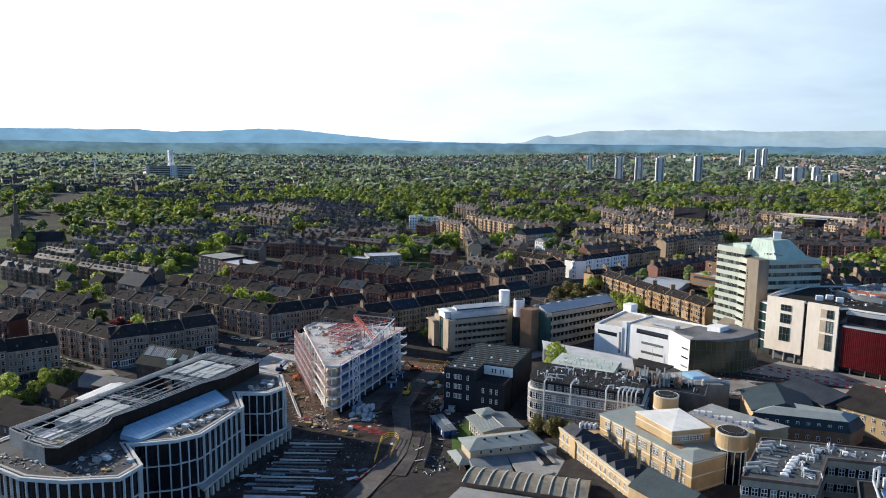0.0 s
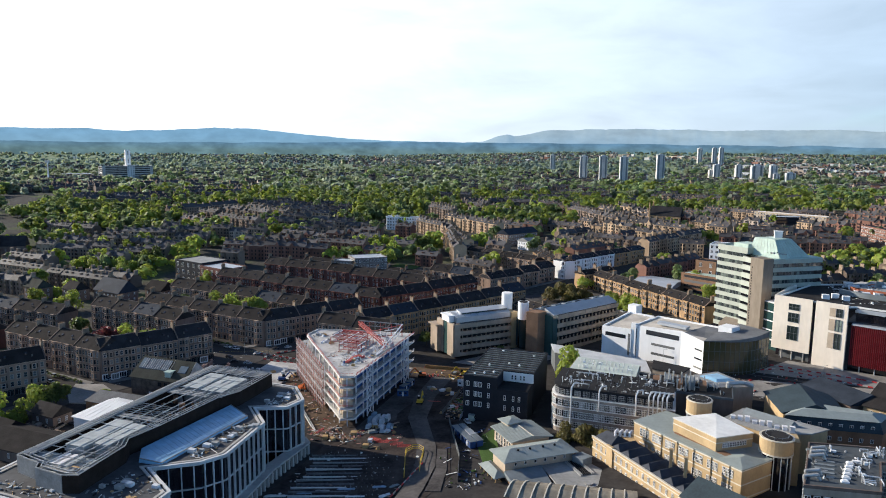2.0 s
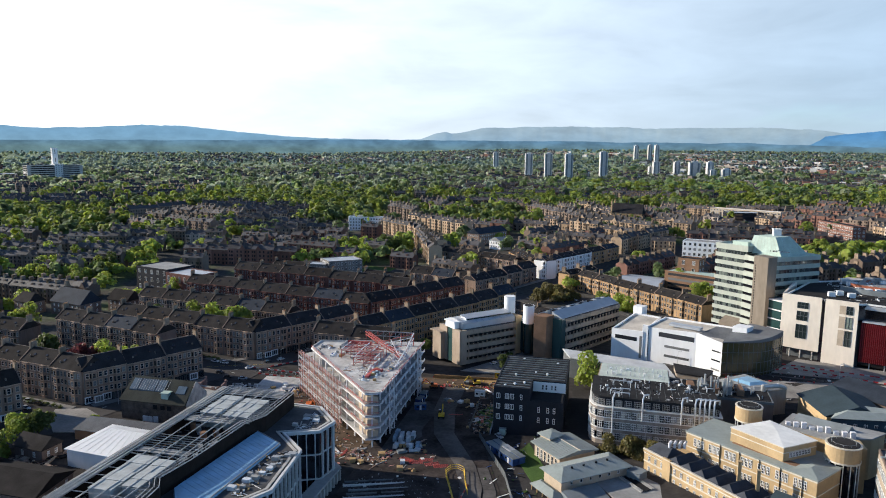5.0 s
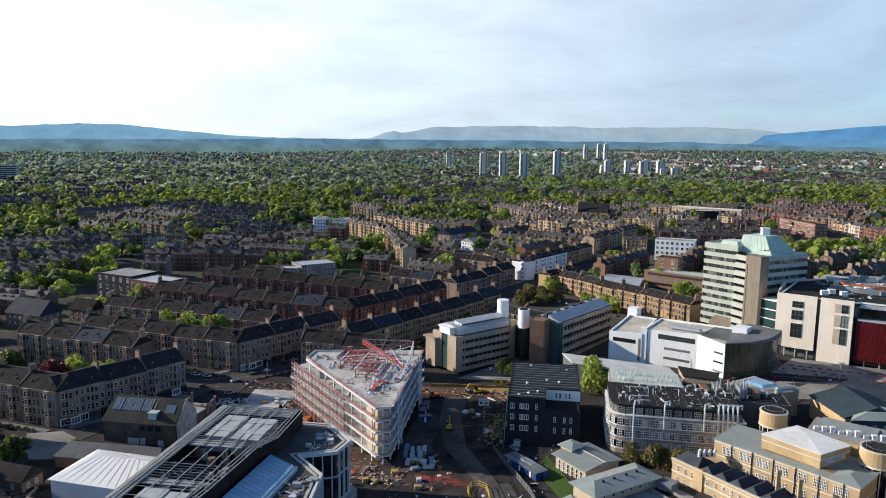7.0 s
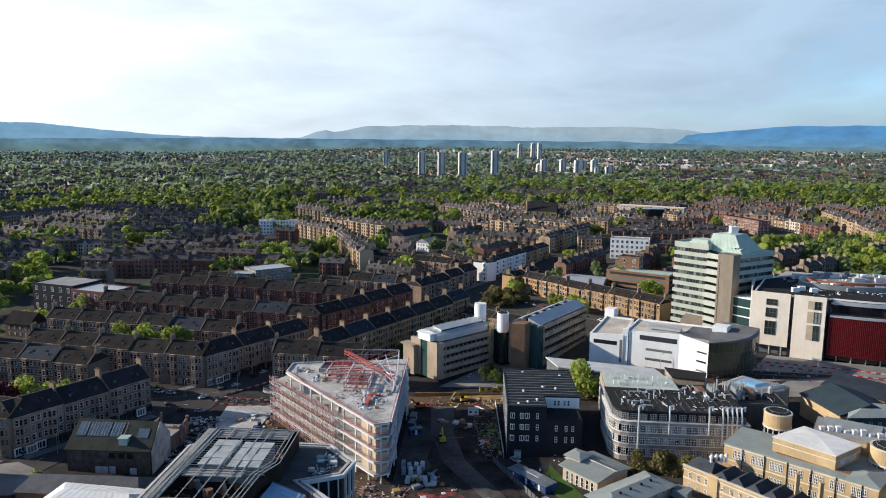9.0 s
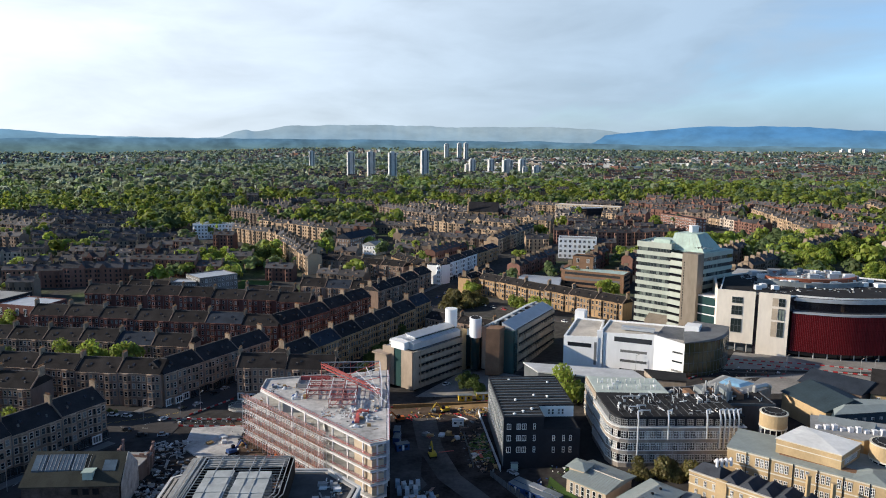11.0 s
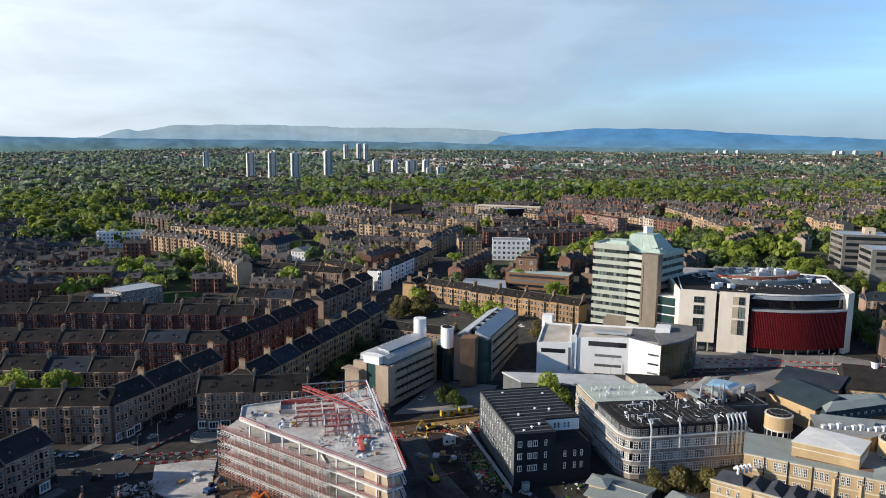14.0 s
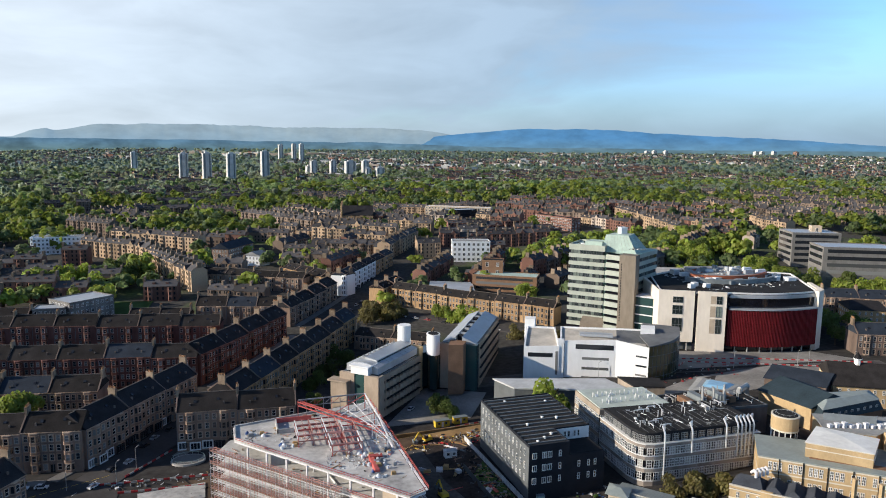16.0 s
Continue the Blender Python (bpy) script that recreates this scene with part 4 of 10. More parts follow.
    litter("roof_fittings", [(52, 388, 112, 434)], 190, 31, "small roof vents, ducts and walkways", ("white", "steel_dull", "roof_blue", "dark", "offwhite"), th, 1.3, 25.92)
    litter("roof_fittings", [(70, 414, 112, 436)], 110, 32, "small roof vents and ducts", ("white", "steel_dull", "roof_blue", "white", "rust"), th, 1.3, 28.62)
    for x, y in ((45, 395), (50, 399), (54, 394)):
        g = G()
        g.box(x, y, 25.9, x + 3.2, y + 2.6, 28.2)
        part("plant_unit", g, M["white"], th)
    # lower wing behind
    g = G()
    g.prism([(60, 462), (120, 432), (140, 470), (84, 495)], b, 20)
    part("rear_wing", g, M["concrete"], th)


red_block()


# ---- white angular block ----
M["roof_cream"] = mat("roof_cream", (0.5, 0.46, 0.4), 0.85, var=0.3, s=0.15, fine=0.8)


def white_block():
    b = -9.0
    th = thing("white_block", -25, 370, b, "white rendered angular block with a curved bronze glass end", "building")
    P1 = [(-61.8, 375), (-46.5, 368.6), (-36, 394), (-49.5, 399)]
    P2 = [(-45.6, 369.6), (-22, 358.7), (-12, 347), (-4, 352), (2, 374), (-34, 392)]
    g = G()
    g.prism(P1, b, [6.2, 7.0, 9.2, 9.6])
    part("wall", g, M["white"], th, "white rendered wall")
    g = G()
    g.prism(P2, b, [9.2, 10.6, 9.4, 9.4, 10.5, 10.0])
    part("wall", g, M["white"], th, "white rendered wall")
    arc = [(-12, 347.0)]
    for i in range(1, 17):
        t = i / 16
        x, y = -12 + 30.4 * t, 347 + 20 * t
        k = 5.5 * math.sin(math.pi * t)
        arc.append((x + 0.55 * k, y - 0.83 * k))
    g = G()
    g.prism(arc + [(2, 378), (-6, 362)], b, 10.6)
    part("curved_glazing", g, M["glass_gold"], th, "curved bronze-tinted glazing")
    g = G()
    for i, (x, y) in enumerate(arc[1:]):
        g.cyl(x, y, b, 10.6, 0.12, 6)
    for z in (-4, 1, 6):
        for p, q in zip(arc[:-1], arc[1:]):
            g.bar(p, q, 0.08, 0.1, z, z + 0.2)
    part("mullions", g, M["grey_clad"], th, kind="stuff")
    g = G()
    g.prism([(p[0], p[1]) for p in arc] + [(6, 380), (-6, 364)], 10.7, [11.0 + 2.4 * i / 16 for i in range(17)] + [13, 11.5])
    part("roof", g, M["roof_mid"], th, "grey swept roof")
    for P, tops in ((P1, [7.2, 8.0, 10.2, 10.6]), (P2, [10.2, 11.6, 10.4, 10.4, 11.5, 11.0])):
        g = G()
        g.prism(ring(P, -0.3), 5.5, [z - 0.75 for z in tops])
        part("roof", g, M["roof_cream"], th, "cream flat roof membrane")
        o_, i_ = ring(P, 0.02), ring(P, -0.7)
        for k in range(len(P)):
            j = (k + 1) % len(P)
            g = G()
            g.prism([o_[k], o_[j], i_[j], i_[k]], 5.5, [tops[k], tops[j], tops[j], tops[k]])
            part("parapet", g, M["white"], th, "white parapet wall")
    g = G()
    g.prism([(-21.2, 359.4), (-12, 348.6), (-4.6, 352.8), (1.2, 373.4), (-10, 378.6)], 9.0, [10.93, 9.76, 9.74, 10.8, 10.75])
    part("roof", g, M["roof_mid"], th, "grey felt roof")
    g = G()
    g.prism([(-50.5, 399.5), (-46, 397), (-43, 402), (-48, 404.5)], b, 14.2)
    part("fin_tower", g, M["white"], th)
    g = G()
    g.prism([(-46.8, 369.2), (-44.2, 368.2), (-43.6, 369.6), (-46.2, 370.6)], b, 11.2)
    part("pier", g, M["white"], th)
    g = G()
    g.prism([(-5, 365), (1, 362), (5, 368), (-1, 371)], 11.2, 14.6)
    part("plant_room", g, M["white"], th)
    g = G()
    for p, q, z0, z1, s0, s1 in (((-61.8, 375), (-46.5, 368.6), 2.4, 4.4, 0.12, 0.82), ((-61.8, 375), (-46.5, 368.6), -6, 5.4, 0.9, 0.97)):
        u = lambda s: (p[0] + (q[0] - p[0]) * s, p[1] + (q[1] - p[1]) * s)
        gg = G()
        gg.bar(u(s0), u(s1), 0.08, 0.1, z0, z1)
        part("strip_window", gg, M["glass"], th)
    p, q = (-45.6, 369.6), (-22, 358.7)
    for z0, z1, s0, s1 in ((6.6, 9.0, 0.28, 0.96), (1.6, 2.8, 0.4, 0.88), (-3.2, -2.0, 0.4, 0.88), (-7.6, -6.6, 0.4, 0.88), (-7, 9, 0.05, 0.08)):
        gg = G()
        gg.bar((p[0] + (q[0] - p[0]) * s0, p[1] + (q[1] - p[1]) * s0), (p[0] + (q[0] - p[0]) * s1, p[1] + (q[1] - p[1]) * s1), 0.08, 0.1, z0, z1)
        part("strip_window", gg, M["glass"], th)
    p, q = (-22, 358.7), (-12, 347)
    for z0, z1 in ((5.2, 6.0), (0.8, 1.6), (-3.6, -2.8), (-7.6, -7)):
        gg = G()
        gg.bar((p[0] + (q[0] - p[0]) * 0.62, p[1] + (q[1] - p[1]) * 0.62), (p[0] + (q[0] - p[0]) * 0.95, p[1] + (q[1] - p[1]) * 0.95), 0.08, 0.1, z0, z1)
        part("strip_window", gg, M["glass"], th)
    g = G()
    g.prism([(-34, 372), (-20, 365), (-18, 369), (-32, 376)], 11, 12.2)
    part("rooflight", g, M["roof_zinc"], th)


white_block()


# ---- twin offices ----
def office(c, L, W, ln, wd, b, eave, n, label, second):
    """An office wing with deep stone bands: c = near corner, L along the long side, W across."""
    def at(s, w):
        return (c[0] + L[0] * s + W[0] * w, c[1] + L[1] * s + W[1] * w)
    cc = at(ln / 2, wd / 2)
    th = thing("office_wing", cc[0], cc[1], b, label, "building", "twin office wings")
    poly = [at(0, 0), at(ln, 0), at(ln, wd), at(0, wd)]
    g = G()
    g.prism(ring(poly, -0.5), b, eave - 0.2)
    part("glazing", g, M["glass_black"], th)
    fl = (eave - b) / 4.6
    for i in range(5):
        z = eave - 2.6 - i * fl
        g = G()
        g.bar(at(3.5, 0), at(ln, 0), 0.3, 0.6, max(b, z), z + 2.3)
        part("spandrel", g, M["office_stone"], th, "buff stone spandrel band")
    pm = G()
    pm.box(-0.3, -0.3, 0, 0.3, 0.3, eave - b - 0.3)
    pme = pm.mesh("pier", M["office_stone"])
    for x, y, rz in along(at(3.5, -0.2), at(ln, -0.2), n):
        piece("pier", pme, th, x, y, b, rz)
    sh = G()
    sh.box(-1.5, -1.05, 0, 1.5, 0, 0.2)
    # near-black colour stands in for the shadow line under each sunshade
    shm = sh.mesh("sunshade", M["dark"])
    for i in range(4):
        for x, y, rz in along(at(5, -0.3), at(ln - 1.5, -0.3), n - 1):
            piece("sunshade", shm, th, x, y, eave - 2.9 - i * fl, rz)
    # front end
    g = G()
    g.bar(at(0, wd), at(0, wd * 0.62), 0.6, 1, b, eave)
    part("end_pier", g, M["office_stone"], th)
    g = G()
    g.bar(at(0, wd * 0.36), at(0, 0), 0.6, 1.0, b, eave)
    part("end_pier", g, M["office_stone"] if not second else M["glass_teal"], th)
    g = G()
    g.bar(at(0, wd * 0.62), at(0, wd * 0.36), 0.2, 0.5, b, eave)
    part("end_glazing", g, M["glass_teal"], th, "teal glazed end bay")
    g = G()
    g.bar(at(0, 0), at(3.6, 0), 0.4, 0.8, b, eave)
    part("corner_pier", g, M["office_stone"] if not second else M["glass_teal"], th)
    return th, at


def offices():
    th, at = office((-137, 351.6), (0.69, 0.724), (-0.724, 0.69), 36, 19, -11.8, 6.2, 11, "buff banded office wing with a curved pale metal roof", False)
    g = G()
    n = 9
    lo = []
    for s in (2.5, 37):
        sec = []
        for i in range(n + 1):
            w = 2.0 + 15.5 * i / n
            sec.append((*at(s, w), 6.2 + 2.0 + 2.3 * math.sin(math.pi * (0.12 + 0.76 * i / n))))
        lo.append(sec)
    for i in range(n):
        g.face((lo[0][i], lo[1][i], lo[1][i + 1], lo[0][i + 1]))
    for k, s in ((0, 2.5), (1, 37)):
        base = [(*at(s, 17.5), 6.2), (*at(s, 2.0), 6.2)]
        g.face((lo[k] + base) if k else (lo[k] + base)[::-1])
    for w in (2.0, 17.5):
        j = 0 if w == 2.0 else n
        g.face(((*at(2.5, w), 6.2), (*at(37, w), 6.2), lo[1][j], lo[0][j]))
    part("roof", g, M["roof_zinc"], th, "curved pale zinc roof")
    g = G()
    g.prism([at(7, 5.2), at(36.6, 5.2), at(36.6, 11.0), at(7, 11.0)], 9.4, [10.7, 10.7, 11.6, 11.6])
    part("clerestory", g, M["roof_zinc"], th, "raised zinc roof strip")
    g = G()
    g.bar(at(7.2, 5.0), at(36.4, 5.0), 0.06, 0.1, 9.7, 10.5)
    part("clerestory_glazing", g, M["glass_teal"], th)
    for k in range(7):
        g = G()
        g.prism([at(9 + k * 4, 12.0), at(11.2 + k * 4, 12.0), at(11.2 + k * 4, 13.6), at(9 + k * 4, 13.6)], 9.6, 11.0)
        part("roof_vent", g, M["steel_dull"], th)
    g = G()
    g.prism([at(-0.5, 5), at(6, 5), at(6, 13.5), at(-0.5, 13.5)], 6.2, 9.4)
    g.prism([at(-1.2, 4.5), at(7, 4.5), at(7, 14), at(-1.2, 14)], 9.4, 9.9)
    part("roof_end", g, M["white"], th, "white roof end box")
    g = G()
    for s in range(4, 36, 4):
        for i in range(n):
            a, b_ = lo[0][i], lo[0][i + 1]
            p = (*at(s, 2 + 15.5 * i / n), a[2] + 0.08)
            q = (*at(s, 2 + 15.5 * (i + 1) / n), b_[2] + 0.08)
            g.beam(p, q, 0.12, 0.06)
    part("roof_seams", g, M["roof_grey"], th, kind="stuff")
    g = G()
    g.prism([at(-3, 14), at(1, 14), at(1, 22), at(-3, 22)], -11.8, 2.5)
    g.prism([at(-4, 13.5), at(1, 13.5), at(1, 23), at(-4, 23)], 2.5, 3.2)
    part("stair_bay", g, M["office_stone"], th)
    g = G()
    g.cyl(-117, 388, -11, 18.2, 3.1, 20)
    part("drum_tower", g, M["white"], th, "white round stair tower")
    g = G()
    g.prism([at(37, 1), at(41, 1), at(41, 16), at(37, 16)], -11.8, 9)
    part("rear_block", g, M["brick_yellow"], th)

    th, at = office((-87.6, 370), (0.53, 0.848), (-0.848, 0.53), 57, 17, -10.4, 11.0, 17, "buff banded office wing with a split pale grey roof", True)
    g = G()
    for w0, w1, z0, z1 in ((0.5, 7.2, 11.2, 14.0), (10.2, 16.5, 14.0, 11.2)):
        a = [at(1.5, w0), at(57, w0), at(57, w1), at(1.5, w1)]
        g.solid([(p[0], p[1], 11.0) for p in a], [(a[0][0], a[0][1], z0), (a[1][0], a[1][1], z0), (a[2][0], a[2][1], z1), (a[3][0], a[3][1], z1)])
    part("roof", g, M["roof_zinc"], th, "split pale grey metal roof")
    g = G()
    g.prism([at(2, 7), at(56, 7), at(56, 10.4), at(2, 10.4)], 11, 11.4)
    part("roof_gutter", g, M["dark"], th)
    rng = random.Random(3)
    for i in range(12):
        s = 5 + i * 4.2
        a = at(s, 7.6)
        g = G()
        g.prism([at(s, 7.5), at(s + rng.uniform(1.5, 3), 7.5), at(s + 2.5, 10), at(s, 10)], 11.4, 13.2 + rng.random())
        part("plant_unit", g, M["steel"] if i % 2 else M["dark"], th)
    g = G()
    g.prism([(-101.6, 368.4), (-95, 367.2), (-91.5, 373), (-98, 377)], -10.4, 12.6)
    part("brick_tower", g, M["brick_brown"], th, "brown brick front tower")
    g = G()
    g.cyl(-105.5, 379, -10.4, 8.4, 2.6, 20, ry=3.2)
    part("stair_glazing", g, M["glass_teal"], th)
    g = G()
    g.cyl(-105.5, 379, 6.0, 15.2, 3.0, 20, ry=3.8)
    g.cyl(-105.5, 379, 15.2, 15.6, 3.1, 20, ry=3.9)
    part("drum_tower", g, M["white"], th, "white oval drum on the stair tower")
    g = G()
    g.cyl(-105.5, 379, 15.6, 15.75, 2.4, 16, ry=3.1)
    part("drum_grille", g, M["dark"], th)
    g = G()
    g.prism([(-112, 381), (-100, 384), (-96, 394), (-114, 392)], -10.4, 6.0)
    part("link_glazing", g, M["glass_teal"], th)


offices()


# ---- concrete frame under construction ----
def frame_building():
    b = -13.6
    th = thing("unfinished_building", -165, 285, b, "unfinished three-sided concrete frame with red and white scaffolding", "building site")
    out = [(-200.6, 299.6), (-151.9, 246.6), (-147, 248.8), (-148.5, 319), (-196.5, 308)]
    main = [(-195.2, 297.2), (-151.9, 246.6), (-147, 248.8), (-148.5, 319), (-195.2, 308.3)]
    zs = [8.6, 4.2, -0.25, -4.7, -9.15]
    for z in zs:
        plan = main if z == zs[0] else out
        g = G()
        g.prism(plan, z - 0.4, z)
        part("floor_slab", g, M["slab"], th, "pale concrete floor slab")
        g = G()
        parapet(g, plan, z - 0.75, z - 0.36, 0.4, 0.1)
        part("edge_beam", g, M["steel_white"], th, "white edge beam")
    g = G()
    g.prism(ring(out, 0.4), b - 0.5, b + 0.06)
    part("ground_slab", g, M["mud"], th)
    # raised kerb round the end bay of the roof
    for p, q in (((-195.0, 297.6), (-186.5, 287.6)), ((-195.0, 308.1), (-195.0, 297.6)), ((-166, 314.6), (-195.0, 308.1))):
        g = G()
        g.bar(p, q, 0.1, 0.35, 8.6, 9.15)
        part("kerb", g, M["slab"], th)
    g = G()
    g.box(0 - 0.24, -0.24, 0, 0.24, 0.24, 4.05)
    cm = g.mesh("column", M["steel_white"])
    inner = ring(out, -1.0)
    for z in zs[1:] + [b]:
        for i in range(5):
            p, q = inner[i], inner[(i + 1) % 5]
            d = math.hypot(q[0] - p[0], q[1] - p[1])
            for x, y, rz in along(p, q, max(1, round(d / 7.5))):
                if z == zs[1] and x < -195.5:
                    continue
                piece("column", cm, th, x, y, z, rz)
    # pale block-work infill near the front corner
    for z in zs[:-1]:
        g = G()
        g.bar((-158, 254.5), (-152.2, 248.2), -0.8, 1.0, z - 4.4, z - 1.7)
        part("infill_wall", g, M["tan"], th)
        g = G()
        g.bar((-151.3, 247.4), (-147.6, 249.2), -0.5, 0.7, z - 4.4, z - 2.0)
        part("infill_wall", g, M["tan"], th)
    for i in range(7):
        g = G()
        z = zs[1 + i % 4]
        x = -185 + i * 5
        g.box(x, 285 + (i % 3) * 7, z, x + 6, 285.3 + (i % 3) * 7, z + 3.7)
        part("partition", g, M["brick_brown"] if i % 2 else M["concrete"], th)
    # scaffold on the long face
    P, Q = (-201.2, 301.0), (-166.5, 262.6)
    d = math.hypot(Q[0] - P[0], Q[1] - P[1])
    ux, uy = (Q[0] - P[0]) / d, (Q[1] - P[1]) / d
    nx, ny = uy, -ux
    std = G()
    std.box(-0.06, -0.06, 0, 0.06, 0.06, 19.8)
    sm = std.mesh("scaffold_standard", M["steel_pink"])
    sm2 = std.mesh("scaffold_standard", M["steel_white"])
    for off in (0.8, 2.0):
        for i in range(31):
            s = i * d / 30
            piece("scaffold_standard", sm2 if i % 2 == 0 else sm, th, P[0] + ux * s + nx * off, P[1] + uy * s + ny * off, b)
    for k in range(9):
        z = b + 2.0 + k * 2.05
        g = G()
        a, c = (P[0], P[1]), (Q[0], Q[1])
        g.bar(a, c, 1.9, -1.15, z, z + 0.07)
        if k % 2 == 0:
            part("scaffold_deck", g, M["net"], th, "brown scaffold boards")
        for off in (0.8, 2.05):
            g = G()
            for h in (0.5, 1.05):
                g.beam((P[0] + nx * off, P[1] + ny * off, z + h), (Q[0] + nx * off, Q[1] + ny * off, z + h), 0.1)
            part("guard_rail", g, M["steel_white"] if k % 2 else M["steel_pink"], th)
    # pale net facade on the shaded side
    for z in zs[:4]:
        g = G()
        g.bar((-147.0, 249.2), (-148.5, 319), 0.9, -0.3, z - 0.2, z + 0.05)
        part("catwalk", g, M["steel_white"], th)
        g = G()
        for h in (0.55, 1.1):
            g.beam((-146.0, 249.2, z + h), (-147.5, 319, z + h), 0.12)
        for i in range(18):
            y = 249.5 + i * 4.05
            g.beam((-146.0 - 1.5 * i / 17, y, z), (-146.0 - 1.5 * i / 17, y, z + 1.2), 0.09)
        part("guard_rail", g, M["steel_red"] if z == 8.6 else M["steel_white"], th)
    for y0 in (262, 304):
        for k in range(5):
            g = G()
            z = zs[k]
            g.beam((-147.2, y0, z), (-147.3, y0 + 6, z - 4.4), 0.3)
            g.beam((-147.2, y0 + 6, z), (-147.3, y0, z - 4.4), 0.3)
            part("brace", g, M["steel_white"], th)
        for yy in (y0, y0 + 6):
            g = G()
            g.beam((-147.0, yy, b), (-147.2, yy, 9.6), 0.4)
            part("mast", g, M["steel_white"], th)
    # dark sheeting behind the shaded bays
    for k in range(5):
        g = G()
        g.bar((-149.6, 256), (-150.8, 316), 0.1, 0.1, zs[k] - 4.1, zs[k] - 0.5)
        part("sheeting", g, M["bluesteel"], th, "dark blue sheeting behind the bays")
    # guard rail on the long face
    for z in zs[:4]:
        for p, q in (((-195, 296.8) if z == 8.6 else (-166, 262), (-152, 246.6)), ((-152, 246.5), (-147, 248.8))):
            g = G()
            for h in (0.5, 1.05):
                g.beam((*p, z + h), (*q, z + h), 0.1)
            part("guard_rail", g, M["steel_red"], th)
    # roof steelwork: two red plant frames, a raking truss and a tall rim
    T = zs[0]

    def cage(x0, x1, nx_, y0, y1, ny_, top, levels):
        """An open steel cage: posts on a grid, beams both ways at each level, braced on its front."""
        xs = [x0 + (x1 - x0) * i / nx_ for i in range(nx_ + 1)]
        ys = [y0 + (y1 - y0) * j / ny_ for j in range(ny_ + 1)]
        for i, x in enumerate(xs):
            for j, y in enumerate(ys):
                g = G()
                g.beam((x, y, T), (x, y, top), 0.24)
                part("post", g, M["steel_pink"] if (i + j) % 3 else M["steel_red"], th)
        for z in levels:
            for j, y in enumerate(ys):
                g = G()
                g.beam((x0, y, z), (x1, y, z), 0.26, 0.34)
                part("beam", g, M["steel_pink"] if j % 2 == 0 else M["steel_red"], th)
            for i, x in enumerate(xs):
                g = G()
                g.beam((x, y0, z), (x, y1, z), 0.26, 0.34)
                part("beam", g, M["steel_pink"] if i % 2 else M["steel_white"], th)
            for x in [q + (x1 - x0) / nx_ / 2 for q in xs[:-1]]:
                g = G()
                g.beam((x, y0, z), (x, y1, z), 0.14)
                part("joist", g, M["steel_pink"], th)
        g = G()
        g.beam((xs[0], y0, T + 0.2), (xs[1], y0, top - 0.2), 0.2)
        g.beam((xs[-2], y0, T + 0.2), (xs[-1], y0, top - 0.2), 0.2)
        part("brace", g, M["steel_pink"], th)

    cage(-176.5, -163.5, 3, 286.2, 298.5, 3, 12.4, (10.4, 12.4))
    cage(-167.6, -158.6, 2, 277.0, 285.6, 2, 12.2, (10.0, 12.2))
    cage(-162.6, -158.6, 1, 286.4, 294.0, 2, 12.4, (12.4,))
    # low upstand walls beside the cages
    for x0, y0, x1, y1 in ((-182, 298.4, -176.8, 298.8), (-182, 298.4, -181.6, 308), (-182, 307.6, -170, 308)):
        g = G()
        g.box(x0, y0, T, x1, y1, T + 1.5)
        part("upstand_wall", g, M["steel_red"] if y0 > 300 else M["slab"], th)
    rim = [(-174, 311.5, 14.4), (-151.0, 311.5, 14.6), (-149.6, 294, 12.2), (-149.3, 276.5, 9.4)]
    for p, q in zip(rim[:-1], rim[1:]):
        g = G()
        g.beam(p, q, 0.38)
        g.beam((p[0], p[1], max(T + 0.6, p[2] - 2.2)), (q[0], q[1], max(T + 0.6, q[2] - 2.2)), 0.24)
        part("truss", g, M["steel_dull"] if p[0] < -160 else M["steel_white"], th)
    for i in range(9):
        t = i / 8
        g = G()
        p = (-174 + 23 * t, 311.5, 14.4 + 0.2 * t)
        g.beam((p[0], p[1], T), p, 0.2)
        if i < 8:
            g.beam((p[0], p[1], 12.2), (p[0] + 2.9, p[1], 14.4), 0.14)
        part("strut", g, M["steel_dull"] if i % 2 else M["steel_red"], th)
    # raking red lattice truss
    A, B = Vector((-174, 310.8, 14.0)), Vector((-150.7, 290, 10.2))
    for off in (Vector((0, 0, 0)), Vector((0.9, 1.0, -0.1)), Vector((0, 0, -1.2))):
        g = G()
        g.beam(A + off, B + off, 0.34)
        part("raking_truss", g, M["steel_red"], th, "long red raking truss")
    for i in range(14):
        p, q = A.lerp(B, i / 14), A.lerp(B, (i + 0.5) / 14)
        g = G()
        g.beam(p, q + Vector((0, 0, -1.2)), 0.13)
        g.beam(p, q + Vector((0.9, 1.0, -0.1)), 0.13)
        part("lattice_bar", g, M["steel_pink"], th)
    # fan of white rafters in the far corner
    for i in range(8):
        t = i / 7
        p = A.lerp(B, 0.45 + 0.55 * t)
        q = Vector((-151 + 1.4 * t, 311 - 30 * t, 14.4 - 4.4 * t))
        g = G()
        g.beam(p, q, 0.2)
        g.beam(q, (q.x, q.y, T), 0.2)
        part("rafter", g, M["steel_white"] if i % 3 else M["steel_red"], th)
    for k in (0.3, 0.6):
        g = G()
        g.beam(A.lerp(B, 0.45).lerp(Vector((-151, 311, 14.4)), k), B.lerp(Vector((-149.6, 281, 10.0)), k), 0.18)
        part("purlin", g, M["steel_white"], th)
    for x, y in ((-153.2, 282), (-153.4, 287.3), (-150.2, 279.5)):
        g = G()
        g.beam((x, y, T), (x, y, T + 3.4), 0.22)
        g.beam((x, y, T + 3.4), (x + 2.6, y - 1.5, T + 1.6), 0.18)
        part("post", g, M["steel_white"], th)
    # loads on the roof
    rng = random.Random(11)
